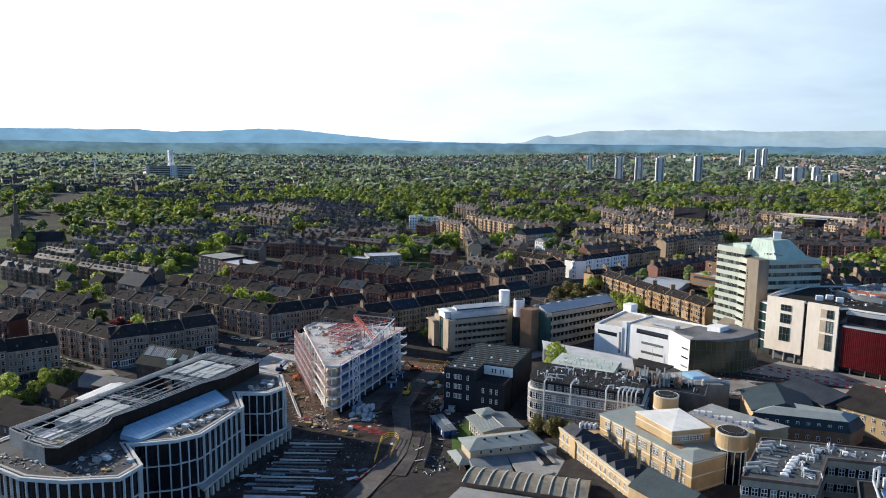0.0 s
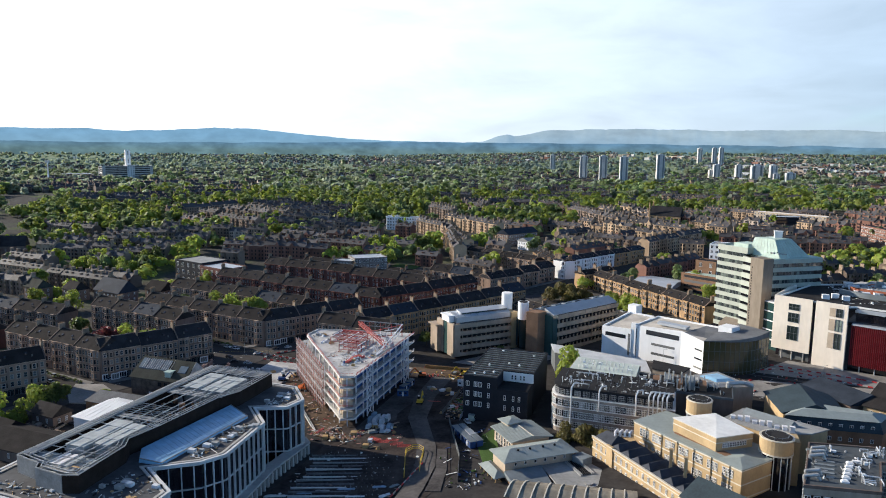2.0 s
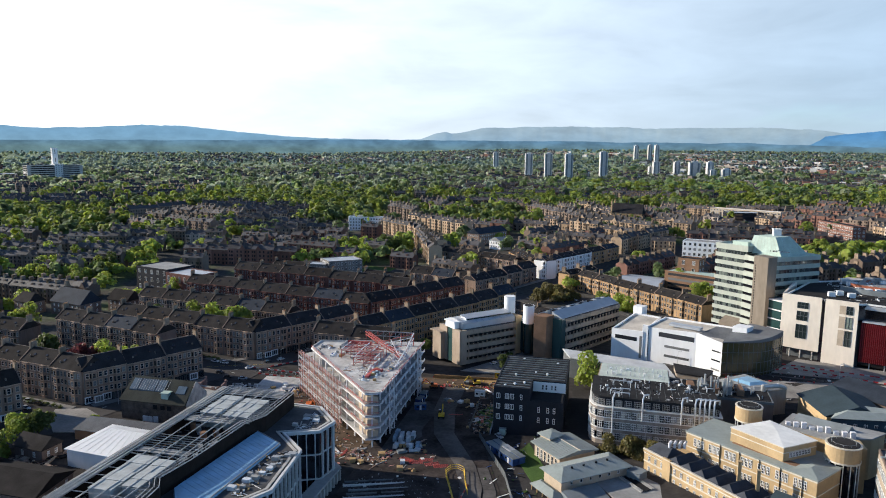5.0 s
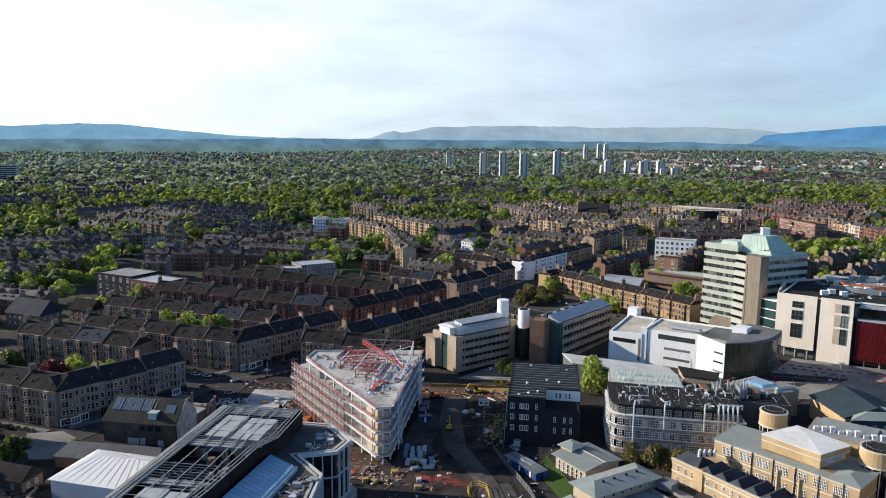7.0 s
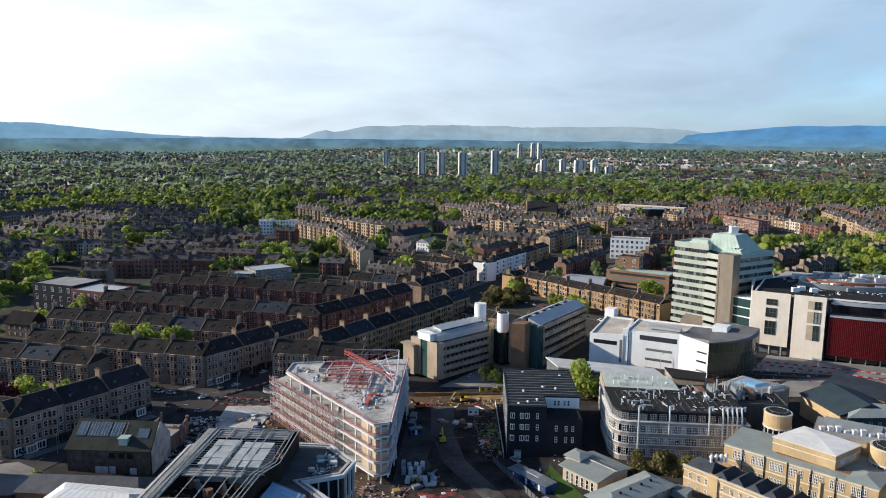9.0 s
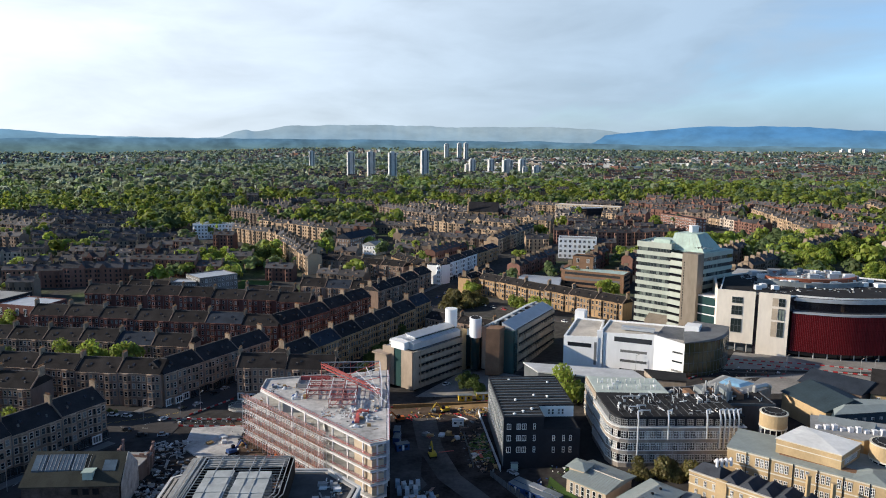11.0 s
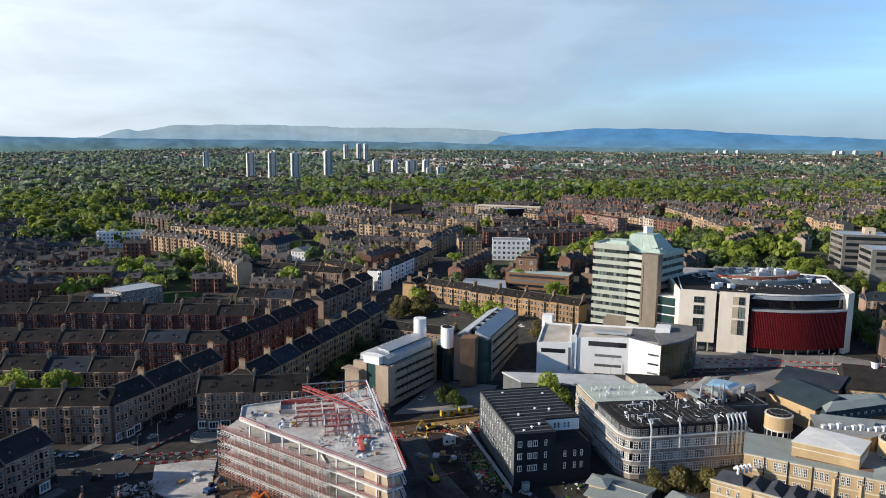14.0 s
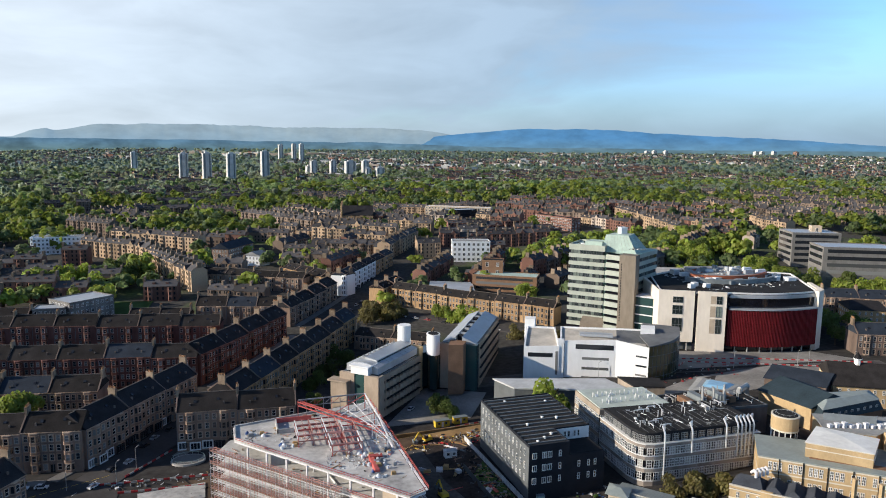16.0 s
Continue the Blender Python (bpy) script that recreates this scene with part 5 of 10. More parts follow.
    for i in range(34):
        g = G()
        if i < 20:
            x, y = -160 + 9 * rng.random(), 259 + 18 * rng.random()
        elif i < 28:
            x, y = -182 + 6 * rng.random(), 286 + 9 * rng.random()
        else:
            x, y = -192 + 9 * rng.random(), 297 + 7 * rng.random()
        if y < 250 - (x + 151.9) * 1.17:
            y = 252 - (x + 151.9) * 1.17
        s, z = rng.uniform(0.5, 1.0), 8.6
        ob_m = M["plastic"]
        if i % 3 == 0:
            g.box(x - s, y - s * 0.6, z, x + s, y + s * 0.6, z + 0.7)
            g.box(x - s * 0.9, y - s * 0.5, z + 0.7, x + s * 0.7, y + s * 0.5, z + 0.95)
            ob_m = M["timber"] if i % 2 else M["steel_dull"]
        elif i % 3 == 1:
            g.cyl(x, y, z, z + 0.9, s * 0.7, 10, s * 0.6)
        else:
            g.cyl(x, y, z, z + 0.5, s, 9, s * 0.8)
            g.cyl(x, y, z + 0.5, z + 0.9, s * 0.8, 9, s * 0.3)
            ob_m = M["plastic"] if i % 4 else M["bluesteel"]
        part("wrapped_load", g, ob_m, th)
    litter("roof_material", [(-164, 258, -150, 288), (-192, 292, -166, 304), (-182, 290, -156, 312), (-170, 268, -158, 278)], 300, 41, "loose boards, drums and sacks on the roof slab", ("offwhite", "steel_pink", "dark", "timber", "steel_dull", "plastic", "slab", "net"), th, 0.8, 8.62, keep=lambda x, y: y > 246.6 + 3 - (x + 151.9) * 1.17)
    for k, z in enumerate(zs[1:]):
        litter("floor_material", [(-196, 262, -150, 300)], 60, 50 + k, "stacked boards and blocks on the bare floor", ("timber", "steel_pink", "tan", "net", "offwhite"), th, 1.5, z + 0.02, keep=lambda x, y: y > 246.6 + 2 - (x + 151.9) * 1.1)
    for x0, y0, x1, y1 in ((-157.6, 271.6, -153.4, 273.8), (-157.8, 263, -156.2, 271.6)):
        g = G()
        g.solid([(x0, y0, 8.6), (x1, y0, 8.6), (x1, y1, 8.6), (x0, y1, 8.6)], [(x0 + 0.15, y0 + 0.2, 9.5), (x1 - 0.2, y0 + 0.1, 9.4), (x1 - 0.1, y1 - 0.2, 9.5), (x0 + 0.2, y1 - 0.1, 9.35)])
        part("steel_load", g, M["steel_red"], th, "stacked red steel sections")


frame_building()


# ---- black glass research block with white fins ----
def glass_block():
    b = -14.0
    top = 7.4
    th = thing("research_block", -178, 182, b, "black-glazed block with white fins and a long roof plant enclosure", "building")
    poly = [(-206, 130), (-189.2, 129.3), (-176.8, 127.7), (-164.5, 131), (-151.8, 138.3), (-152.3, 146.9), (-167.2, 156.2), (-156.1, 164.5), (-152.2, 171.4), (-155, 196.7), (-165.5, 207.2), (-155.4, 211.9), (-153.6, 220.5), (-163, 231.5), (-199, 233), (-206, 228)]
    g = G()
    g.prism(ring(poly, -0.5), b, top)
    part("curtain_wall", g, M["glass_black"], th, "black curtain walling")
    g = G()
    g.prism(ring(poly, -1.0), top, top + 0.2)
    part("roof", g, M["roof_felt"], th, "dark grey roof deck")
    g = G()
    parapet(g, poly, top - 0.5, top + 0.55, 0.45, 0.35)
    part("parapet", g, M["fin_grey"], th, "pale grey coping band")
    g = G()
    parapet(g, ring(poly, -1.1), top + 0.15, top + 0.5, 0.8, 0.0)
    part("gutter_kerb", g, M["concrete"], th, "pale concrete gutter kerb")
    for z in (-0.6, -9.0):
        g = G()
        parapet(g, poly, z, z + 0.35, 0.3, 0.16)
        part("floor_band", g, M["fin_grey"], th)
    fin = G()
    fin.box(-0.17, -0.5, 0, 0.17, 0.2, top - b)
    fm = fin.mesh("fin", M["fin_grey"])
    lower = ring(poly, 2.6)
    for i in range(0, 13):
        p, q = poly[i], poly[i + 1]
        d = math.hypot(q[0] - p[0], q[1] - p[1])
        for x, y, rz in along(p, q, max(2, round(d / 3.1))):
            piece("fin", fm, th, x, y, b, rz)
    g = G()
    pl = [(-165, 150), (-152, 159), (-148.6, 168), (-152.4, 198), (-151.9, 222), (-156, 226), (-157, 197), (-154, 170), (-163, 160)]
    g.prism(pl[3:7], -9.6, -9.0)
    g.prism([(-148.6, 168), (-152.4, 198), (-157, 197), (-154, 170)], -9.6, -9.0)
    part("podium_roof", g, M["concrete"], th)
    pier = G()
    pier.box(-0.45, -0.45, 0, 0.45, 0.45, 4.4)
    pm = pier.mesh("pier", M["concrete"])
    for p, q, n in (((-148.9, 168.5), (-152.6, 198), 10), ((-152.6, 198), (-152.1, 222), 9)):
        for x, y, rz in along(p, q, n):
            piece("pier", pm, th, x, y, b, rz)
    # plant enclosure
    pl = [(-200, 142), (-190, 140), (-188.4, 137.6), (-178, 136.4), (-174, 138), (-176, 157), (-178.8, 161.5), (-177, 173), (-175.2, 200), (-172, 207.6), (-172.3, 229.4), (-198, 230.4)]
    z0, z1 = top + 0.2, 12.6
    g = G()
    n = len(pl)
    a, c = pl, ring(pl, -0.5)
    for i in range(n):
        j = (i + 1) % n
        g.prism([a[i], a[j], c[j], c[i]], z0, z1)
    part("plant_screen", g, M["screen"], th, "dark brown plant screen")
    g = G()
    g.bar((-200, 142), (-190, 140), 0.15, 0.1, z0, z1 + 0.1)
    g.bar((-190, 140), (-188.4, 137.6), 0.15, 0.1, z0, z1 + 0.1)
    g.bar((-188.4, 137.6), (-178, 136.4), 0.15, 0.1, z0, z1 + 0.1)
    part("plant_screen_end", g, M["steel_dull"], th, "grey metal end of the plant screen")
    g = G()
    for k in (0.0, 1.2, 2.4):
        r_ = ring(pl, -k)
        for i in range(n):
            j = (i + 1) % n
            g.beam((*r_[i], z1 + 0.3), (*r_[j], z1 + 0.3), 0.17, 0.26)
    part("top_rail", g, M["steel"], th)
    g = G()
    g.prism(ring(pl, -0.6), z0, z0 + 0.3)
    part("plant_deck", g, M["roof_dark"], th)
    # roof grillage
    for i in range(58):
        y = 141 + i * 1.52
        if 187 < y < 199:
            continue
        g = G()
        xr = -179.8 if y < 200 else -174.0
        if y < 158:
            xr = -176.6
        xl = -196.6 if y > 172 or i % 3 == 0 else -181.5
        g.beam((xl, y, z1 + 0.2), (xr, y, z1 + 0.2), 0.1, 0.22)
        part("grille_beam", g, M["steel"] if i % 3 == 0 else M["steel_dull"], th)
    for x in (-199.0, -197.9, -196.6, -192, -187.5, -183, -180.4):
        g = G()
        g.beam((x, 143 if x < -191 else 140, z1 + 0.45), (x, 229, z1 + 0.45), 0.17, 0.28)
        part("grille_rail", g, M["steel"], th)
    for x0, y0, x1, y1 in ((-193, 152, -186.5, 172), (-185.5, 155, -180.6, 171), (-194, 205, -187, 221), (-185.5, 204, -177, 220)):
        g = G()
        n_ = 4
        for k in range(n_):
            a0, a1 = y0 + (y1 - y0) * k / n_ + 0.1, y0 + (y1 - y0) * (k + 1) / n_ - 0.1
            g.box(x0, a0, z0, x1, a1, z1 + 0.25 + 0.12 * (k % 2))
            g.box(x0 - 0.12, a0 - 0.06, z1 + 0.25 + 0.12 * (k % 2), x1 + 0.12, a1 + 0.06, z1 + 0.4 + 0.12 * (k % 2))
        part("air_plant", g, M["plant_grey"], th, "grey air plant housing")
    rng = random.Random(5)
    for i in range(26):
        g = G()
        x, y = rng.uniform(-198, -181), rng.uniform(176, 203)
        s = rng.uniform(0.4, 1.2)
        g.cyl(x, y, z0, z0 + rng.uniform(1, 3), s, 8)
        part("chiller", g, M["steel"] if i % 3 else M["brick_brown"], th)
    # long rooflight, its blue painted in for the sky's reflection
    g = G()
    c4 = [(-176.2, 163.6), (-172.6, 158.6), (-165.4, 159.2), (-162.8, 198.6), (-172.8, 203.4)]
    hz = (top + 1.9, top + 1.5, top + 0.95, top + 0.95, top + 1.9)
    g.solid([(x, y, top + 0.2) for x, y in ring(c4, 0.25)], [(p[0], p[1], z) for p, z in zip(c4, hz)])
    rl = part("rooflight", g, M["glass_sky"], th, "long glass rooflight coloured with the sky's blue reflection")
    g = G()
    for i in range(1, 21):
        t = i / 21
        p = [c4[0][k] + (c4[4][k] - c4[0][k]) * t for k in (0, 1)]
        q = [c4[2][k] + (c4[3][k] - c4[2][k]) * t for k in (0, 1)]
        g.beam((*p, top + 1.92), (*q, top + 0.98), 0.05)
    part("glazing_bar", g, M["glass_sky"], rl, kind="stuff")
    for p, q in ((1, 2), (2, 3), (3, 4)):
        g = G()
        g.beam((*c4[p], hz[p]), (*c4[q], hz[q]), 0.3, 0.25)
        part("rooflight_kerb", g, M["steel_dull"], rl)
    # plant deck at the near end, with long white ducts on it
    for x0, y0, x1, y1 in ((-188, 139.4, -176.6, 150), (-199, 143.4, -188.2, 150)):
        g = G()
        g.box(x0, y0, 10.6, x1, y1, 10.85)
        part("upper_deck", g, M["plant_grey"], th, "grey plant deck")
    for k in range(3):
        g = G()
        g.box(-189.5 + k * 2.6, 141.2, 10.85, -188.2 + k * 2.6, 149.4, 11.9)
        part("duct", g, M["steel_white"] if k < 2 else M["plant_grey"], th, "long white box duct")
    for x0, y0, w_, d_, h_ in ((-197.5, 145, 4, 3, 0.7), (-182, 142, 2.4, 2.0, 0.6), (-180, 146, 2.2, 2.6, 0.9)):
        g = G()
        g.box(x0, y0, 10.85, x0 + w_, y0 + d_, 10.85 + h_)
        g.box(x0 - 0.1, y0 - 0.1, 10.85 + h_, x0 + w_ + 0.1, y0 + d_ + 0.1, 10.95 + h_)
        part("plant_unit", g, M["timber"] if x0 == -182 else M["plant_grey"], th)
    for i in range(26):
        g = G()
        if i < 13:
            t = rng.random()
            x, y = -163.5 + 5 * t + rng.uniform(-0.5, 3), 167 + 26 * t
        elif i < 19:
            x, y = rng.uniform(-171, -157), rng.uniform(136, 148)
        else:
            x, y = rng.uniform(-165, -158), rng.uniform(212, 224)
        s = rng.uniform(0.5, 1.3)
        g.box(x - s, y - s * 0.7, top + 0.25, x + s, y + s * 0.7, top + rng.uniform(0.7, 1.5))
        part("roof_pallet", g, (M["plastic"], M["roof_grey"], M["steel"])[i % 3], th)
    litter("roof_material", [(-200, 132, -176, 137), (-173, 133, -156, 152), (-163, 166, -157, 194), (-164, 212, -158, 226)], 300, 61, "loose boards, rolls and blocks on the dark deck", ("plastic", "steel_dull", "dark", "roof_grey", "timber", "offwhite"), th, 0.9, top + 0.27)
    litter("plant_fittings", [(-199, 144, -188, 158), (-199, 174, -181, 204), (-198, 222, -174, 229)], 260, 62, "pipes and fittings inside the plant enclosure", ("steel_dull", "dark", "steel", "plastic", "brick_brown"), th, 1.1, z0 + 0.32)
    for x0, y0, x1, y1 in ((-200.6, 143, -196.8, 230), (-188, 138.4, -178, 141.4), (-196, 175, -180, 178), (-196, 199, -180, 203), (-196, 224, -174, 229)):
        g = G()
        g.box(x0, y0, z1 - 0.3, x1, y1, z1 + 0.05)
        part("walkway", g, M["roof_grey"], th, "grey plant walkway")


glass_block()


# ---- banded teaching block with rooftop ducts ----
def banded_block():
    b = -10.0
    th = thing("teaching_block", -46, 274, b, "stone-banded teaching block with a black attic storey and silver ducts", "building")
    poly = [(-65, 264.3), (-24, 263.2), (-24, 286), (-70, 290), (-70.5, 271), (-69.6, 267.4), (-67.8, 265.2)]
    g = G()
    g.prism(ring(poly, -0.4), b, 4.0)
    part("core", g, M["glass_black"], th)
    for z0, z1 in ((b, -7.6), (-4.6, -3.2), (-0.4, 1.0), (3.8, 5.0)):
        g = G()
        band(g, poly, 0.0, z0, z1)
        part("stone_band", g, M["band_stone"], th, "weathered brown-grey stone band")
        g = G()
        band(g, poly, 0.15, z1, z1 + 0.3)
        part("string_course", g, M["offwhite"], th, "pale string course")
    wm = window_mesh("window", 1.72, 2.75, 1, 2, 0.12, 0.2, frame=M["offwhite"], pane=M["glass_blind"])
    wd = window_mesh("window", 2.4, 2.3, 3, 2, 0.1, 0.16, frame=M["steel"])
    edges = [(poly[3], poly[4], 9), (poly[4], poly[5], 2), (poly[5], poly[6], 1), (poly[6], poly[0], 1), (poly[0], poly[1], 21)]
    for z in (-7.2, -3.0, 1.2):
        for p, q, n in edges:
            for x, y, rz in along(p, q, n):
                piece("window", wm, th, x, y, z, rz)
    g = G()
    g.prism(ring(poly, -1.0), 4.9, 8.6)
    part("attic", g, M["black_clad"], th, "black clad attic storey")
    for i in (3, 4, 5, 6, 0):
        p, q = ring(poly, -0.98)[i], ring(poly, -0.98)[(i + 1) % 7]
        d = math.hypot(q[0] - p[0], q[1] - p[1])
        for x, y, rz in along(p, q, max(1, round(d / 3.2))):
            piece("window", wd, th, x, y, 5.5, rz)
    g = G()
    band(g, poly, -0.6, 8.6, 8.95)
    part("roof", g, M["roof_dark"], th, "dark felt roof")
    for x in (-62, -51.5, -38, -33.4, -31.8, -30.2, -28.6, -27):
        g = G()
        top = 10.5
        lowz = -6 if x == -62 else (1.5 if x < -35 else -2)
        g.tube([(x + 2.2, 266.5, 9), (x + 2.2, 266.5, top), (x + 0.6, 265.4, top), (x, 263.4, 9.4), (x, 263.0, 8.4), (x, 262.9, lowz)], 0.3, 9)
        part("duct", g, M["duct_bright"], th, "silver ventilation duct")
    rng = random.Random(21)
    pipes(th, "flue", -62, 275, -26, 285, 8.95, 26, rng, (M["duct_bright"], M["steel"]), 2.2)
    pipes(th, "flue", -67, 267, -58, 276, 8.95, 9, rng, (M["duct_bright"], M["steel"]), 2.2)
    for i in range(16):
        g = G()
        g.box(-66.5 + i * 2.6, 264.8 + (0.9 if i == 0 else 0), 8.95, -66.42 + i * 2.6, 285.5, 9.03)
        part("roof_seam", g, M["grey_clad"], th)
    litter("roof_fittings", [(-66, 266, -26, 286)], 110, 34, "small vents, curbs and pipes on the felt", ("white", "steel_dull", "steel_dull", "dark"), th, 0.9, 8.97)
    # service block behind
    sp = [(-44, 286.5), (-3, 283), (-2, 302), (-20, 304), (-43, 303)]
    th = thing("service_block", -22, 294, b, "low dark-roofed laboratory block crowded with flues", "building")
    g = G()
    g.prism(sp, b, 5.0)
    part("wall", g, M["stone_grey"], th)
    g = G()
    g.prism(ring(sp, -0.4), 5.0, 5.4)
    part("roof", g, M["roof_dark"], th)
    g = G()
    parapet(g, sp, 4.8, 5.7, 0.35, 0.05)
    part("parapet", g, M["grey_clad"], th)
    pipes(th, "flue", -40, 286, -6, 300, 5.4, 52, rng, (M["steel"], M["fin_grey"]), 3.6)
    for i in range(5):
        g = G()
        x = -33 + i * 4.5
        g.box(x, 289, 5.4, x + 2.6, 297, 7.4 + (i % 2) * 1.2)
        part("plant_house", g, M["roof_blue"] if i % 2 else M["brick_brown"], th)
    for i in range(9):
        g = G()
        x = -30 + i * 1.6
        g.cyl(x, 286 + (i % 3) * 2.2, 5.4, 11.2 + (i % 4) * 0.7, 0.33, 8)
        part("tall_flue", g, M["steel"], th)
    # pale flat-roofed wing
    gp = [(-68, 294), (-39.3, 291), (-38.7, 311), (-66.6, 315)]
    th = thing("laboratory_wing", -53, 303, b, "banded wing with a pale green flat roof and small vents", "building")
    g = G()
    g.prism(ring(gp, -0.4), b, 6)
    part("core", g, M["glass_black"], th)
    for z0, z1 in ((b, -7), (-4.4, -2.6), (-0.2, 1.6), (4.4, 6.4)):
        g = G()
        band(g, gp, 0, z0, z1)
        part("stone_band", g, M["stone_buff"], th)
    for z in (-7.0, -2.6, 1.6):
        for p, q, n in ((gp[3], gp[0], 10), (gp[0], gp[1], 13)):
            for x, y, rz in along(p, q, n):
                piece("window", wm, th, x, y, z, rz)
    g = G()
    g.prism(ring(gp, -0.5), 6.4, 6.75)
    part("roof", g, M["roof_celadon"], th, "pale green-grey roof")
    for i in range(26):
        g = G()
        vx, vy = -64 + (i % 13) * 1.85, 299 + (i // 13) * 7 - (i % 13) * 0.15
        g.cyl(vx, vy, 6.75, 7.9 + 0.3 * (i % 3), 0.2, 7)
        g.cyl(vx, vy, 7.9 + 0.3 * (i % 3), 8.15 + 0.3 * (i % 3), 0.34, 7, 0.1)
        part("roof_vent", g, M["offwhite"], th)
    pipes(th, "flue", -63, 295, -42, 310, 6.75, 12, rng, (M["offwhite"], M["white"]), 1.4)
    # long low flat roof
    th = thing("low_hall", -58, 345, -10, "long low hall with a pale grey flat roof", "building")
    fp = [(-85, 354), (-81, 341), (-35, 323.5), (-38, 341)]
    g = G()
    g.prism(fp, -10, -0.4)
    part("wall", g, M["grey_clad"], th)
    g = G()
    g.prism(ring(fp, 0.4), -0.4, 0.2)
    part("roof", g, M["roof_membrane"], th, "pale grey membrane roof")
    g = G()
    g.prism([(-34, 324), (-22, 320), (-18, 330), (-34, 337)], -9, 1.6)
    part("rear_hall", g, M["stone_buff"], th)
    g = G()
    g.prism([(-34.3, 323.7), (-21.8, 319.7), (-17.7, 330.3), (-34.2, 337.3)], 1.6, 2.1)
    part("rear_roof", g, M["roof_dark"], th)
    # rooflit workshop
    th = thing("workshop", -7, 306, -7, "low workshop with a blue rooflight on its pale roof", "building")
    kp = [(-21, 306), (-9, 295), (6, 303), (-7, 318)]
    g = G()
    g.prism(kp, -7, 5.2)
    part("wall", g, M["stone_buff"], th)
    g = G()
    g.solid([(x, y, 5.2) for x, y in ring(kp, 0.4)], [(x, y, 6.2) for x, y in ring(kp, -2.2)])
    part("roof", g, M["roof_grey"], th)
    g = G()
    g.solid([(x, y, 6.2) for x, y in ring(kp, -4)], [(x, y, 7.0) for x, y in ring(kp, -5.6)])
    part("rooflight", g, M["glass_sky"], th, "blue glass rooflight")
    g = G()
    g.tube([(-4, 297, 5.3), (-4, 297, 7.2), (2, 300, 7.2), (5, 303, 5.5)], 0.9, 9)
    part("duct", g, M["steel"], th)


banded_block()


# ---- yellow brick hall with drums ----
def brick_hall():
    b = -9.5
    th = thing("brick_hall", -15, 235, b, "yellow brick hall with pale roofs, stone bands and round stair drums", "building")
    lo = [(-37.6, 248.5), (-4.6, 219.6), (9, 236), (-27, 262)]
    g = G()
    g.prism(lo, b, 4.9)
    part("wall", g, M["brick_yellow"], th, "yellow brick wall")
    for z in (4.3, -0.2, -4.8):
        g = G()
        band(g, lo, 0.08, z, z + 0.4)
        part("stone_band", g, M["band"], th)
    g = G()
    g.prism(ring(lo, 0.35), 4.9, 5.25)
    part("roof", g, M["roof_green"], th, "grey-green flat roof")
    wm = window_mesh("window", 1.1, 2.8, 1, 2, 0.14, 0.14)
    for z in (0.9, -4.2):
        for x, y, rz in along(lo[0], lo[1], 7, 2):
            ux, uy = math.cos(rz), math.sin(rz)
            for k in (-1.4, 0, 1.4):
                piece("window", wm, th, x + ux * k, y + uy * k, z, rz)
    up = [(-24.6, 243.3), (-11.6, 230.3), (-0.2, 238.6), (-11.0, 252.4)]
    g = G()
    g.prism(up, 5.0, 9.7)
    part("upper_wall", g, M["brick_yellow"], th)
    g = G()
    band(g, up, 0.08, 7.9, 8.2)
    band(g, up, 0.25, 9.7, 10.0)
    part("cornice", g, M["band"], th)
    c = (-11.2, 241.4)
    g = G()
    r_ = ring(up, 0.25)
    for i in range(4):
        p, q = r_[i], r_[(i + 1) % 4]
        g.face(((p[0], p[1], 10.0), (q[0], q[1], 10.0), (c[0], c[1], 10.7)))
    part("upper_roof", g, M["roof_pale"], th, "cream-white low-pitched roof")
    wu = window_mesh("window", 1.3, 1.6, 1, 1, 0.14, 0.14)
    for x, y, rz in along(up[1], up[2], 7, 2.5):
        piece("window", wu, th, x, y, 6.2, rz)
    g = G()
    dx, dy = lo[1][0] - lo[0][0], lo[1][1] - lo[0][1]
    q = [(lo[0][0] + dx * t - dy / 44.8 * o, lo[0][1] + dy * t + dx / 44.8 * o) for t, o in ((0.33, 3.6), (0.84, 3.6), (0.84, 6.4), (0.33, 6.4))]
    g.prism(q, 5.25, 5.4)
    part("roof_patch", g, M["brick_brown"], th, "brown roof covering strip")
    g = G()
    hp_ = [(lo[0][0] + dx * t - dy / 44.8 * o, lo[0][1] + dy * t + dx / 44.8 * o) for t, o in ((0.8, -0.3), (1.01, -0.3), (1.01, 13.0), (0.8, 11.0))]
    hm_ = [(lo[0][0] + dx * t - dy / 44.8 * o, lo[0][1] + dy * t + dx / 44.8 * o) for t, o in ((0.9, 5.0), (0.9, 7.5))]
    for f_ in ((hp_[0], hp_[1], hm_[0]), (hp_[1], hp_[2], hm_[1], hm_[0]), (hp_[2], hp_[3], hm_[1]), (hp_[3], hp_[0], hm_[0], hm_[1])):
        g.face([(p[0], p[1], 6.3 if p in hm_ else 5.3) for p in f_])
    part("hipped_end", g, M["roof_green"], th, "low hipped grey-green roof end")
    for i in range(26):
        t = (i + 0.5) / 26
        if i % 4 == 3:
            g = G()
            g.box(lo[0][0] + dx * t - 0.15, lo[0][1] + dy * t - 0.35, b, lo[0][0] + dx * t - 0.02, lo[0][1] + dy * t - 0.05, 4.9)
            part("downpipe", g, M["dark"], th)
    # rear range with metal lantern
    rr = [(-8, 252), (4, 243), (18, 247), (24, 253), (-1, 264)]
    g = G()
    g.prism(rr, b, 8.6)
    part("rear_range", g, M["brick_yellow"], th)
    g = G()
    g.prism(ring(rr, 0.3), 8.6, 9.0)
    part("rear_roof", g, M["roof_grey"], th)
    g = G()
    cc = [(-2, 258.5), (12, 250), (15, 253), (1, 261.5)]
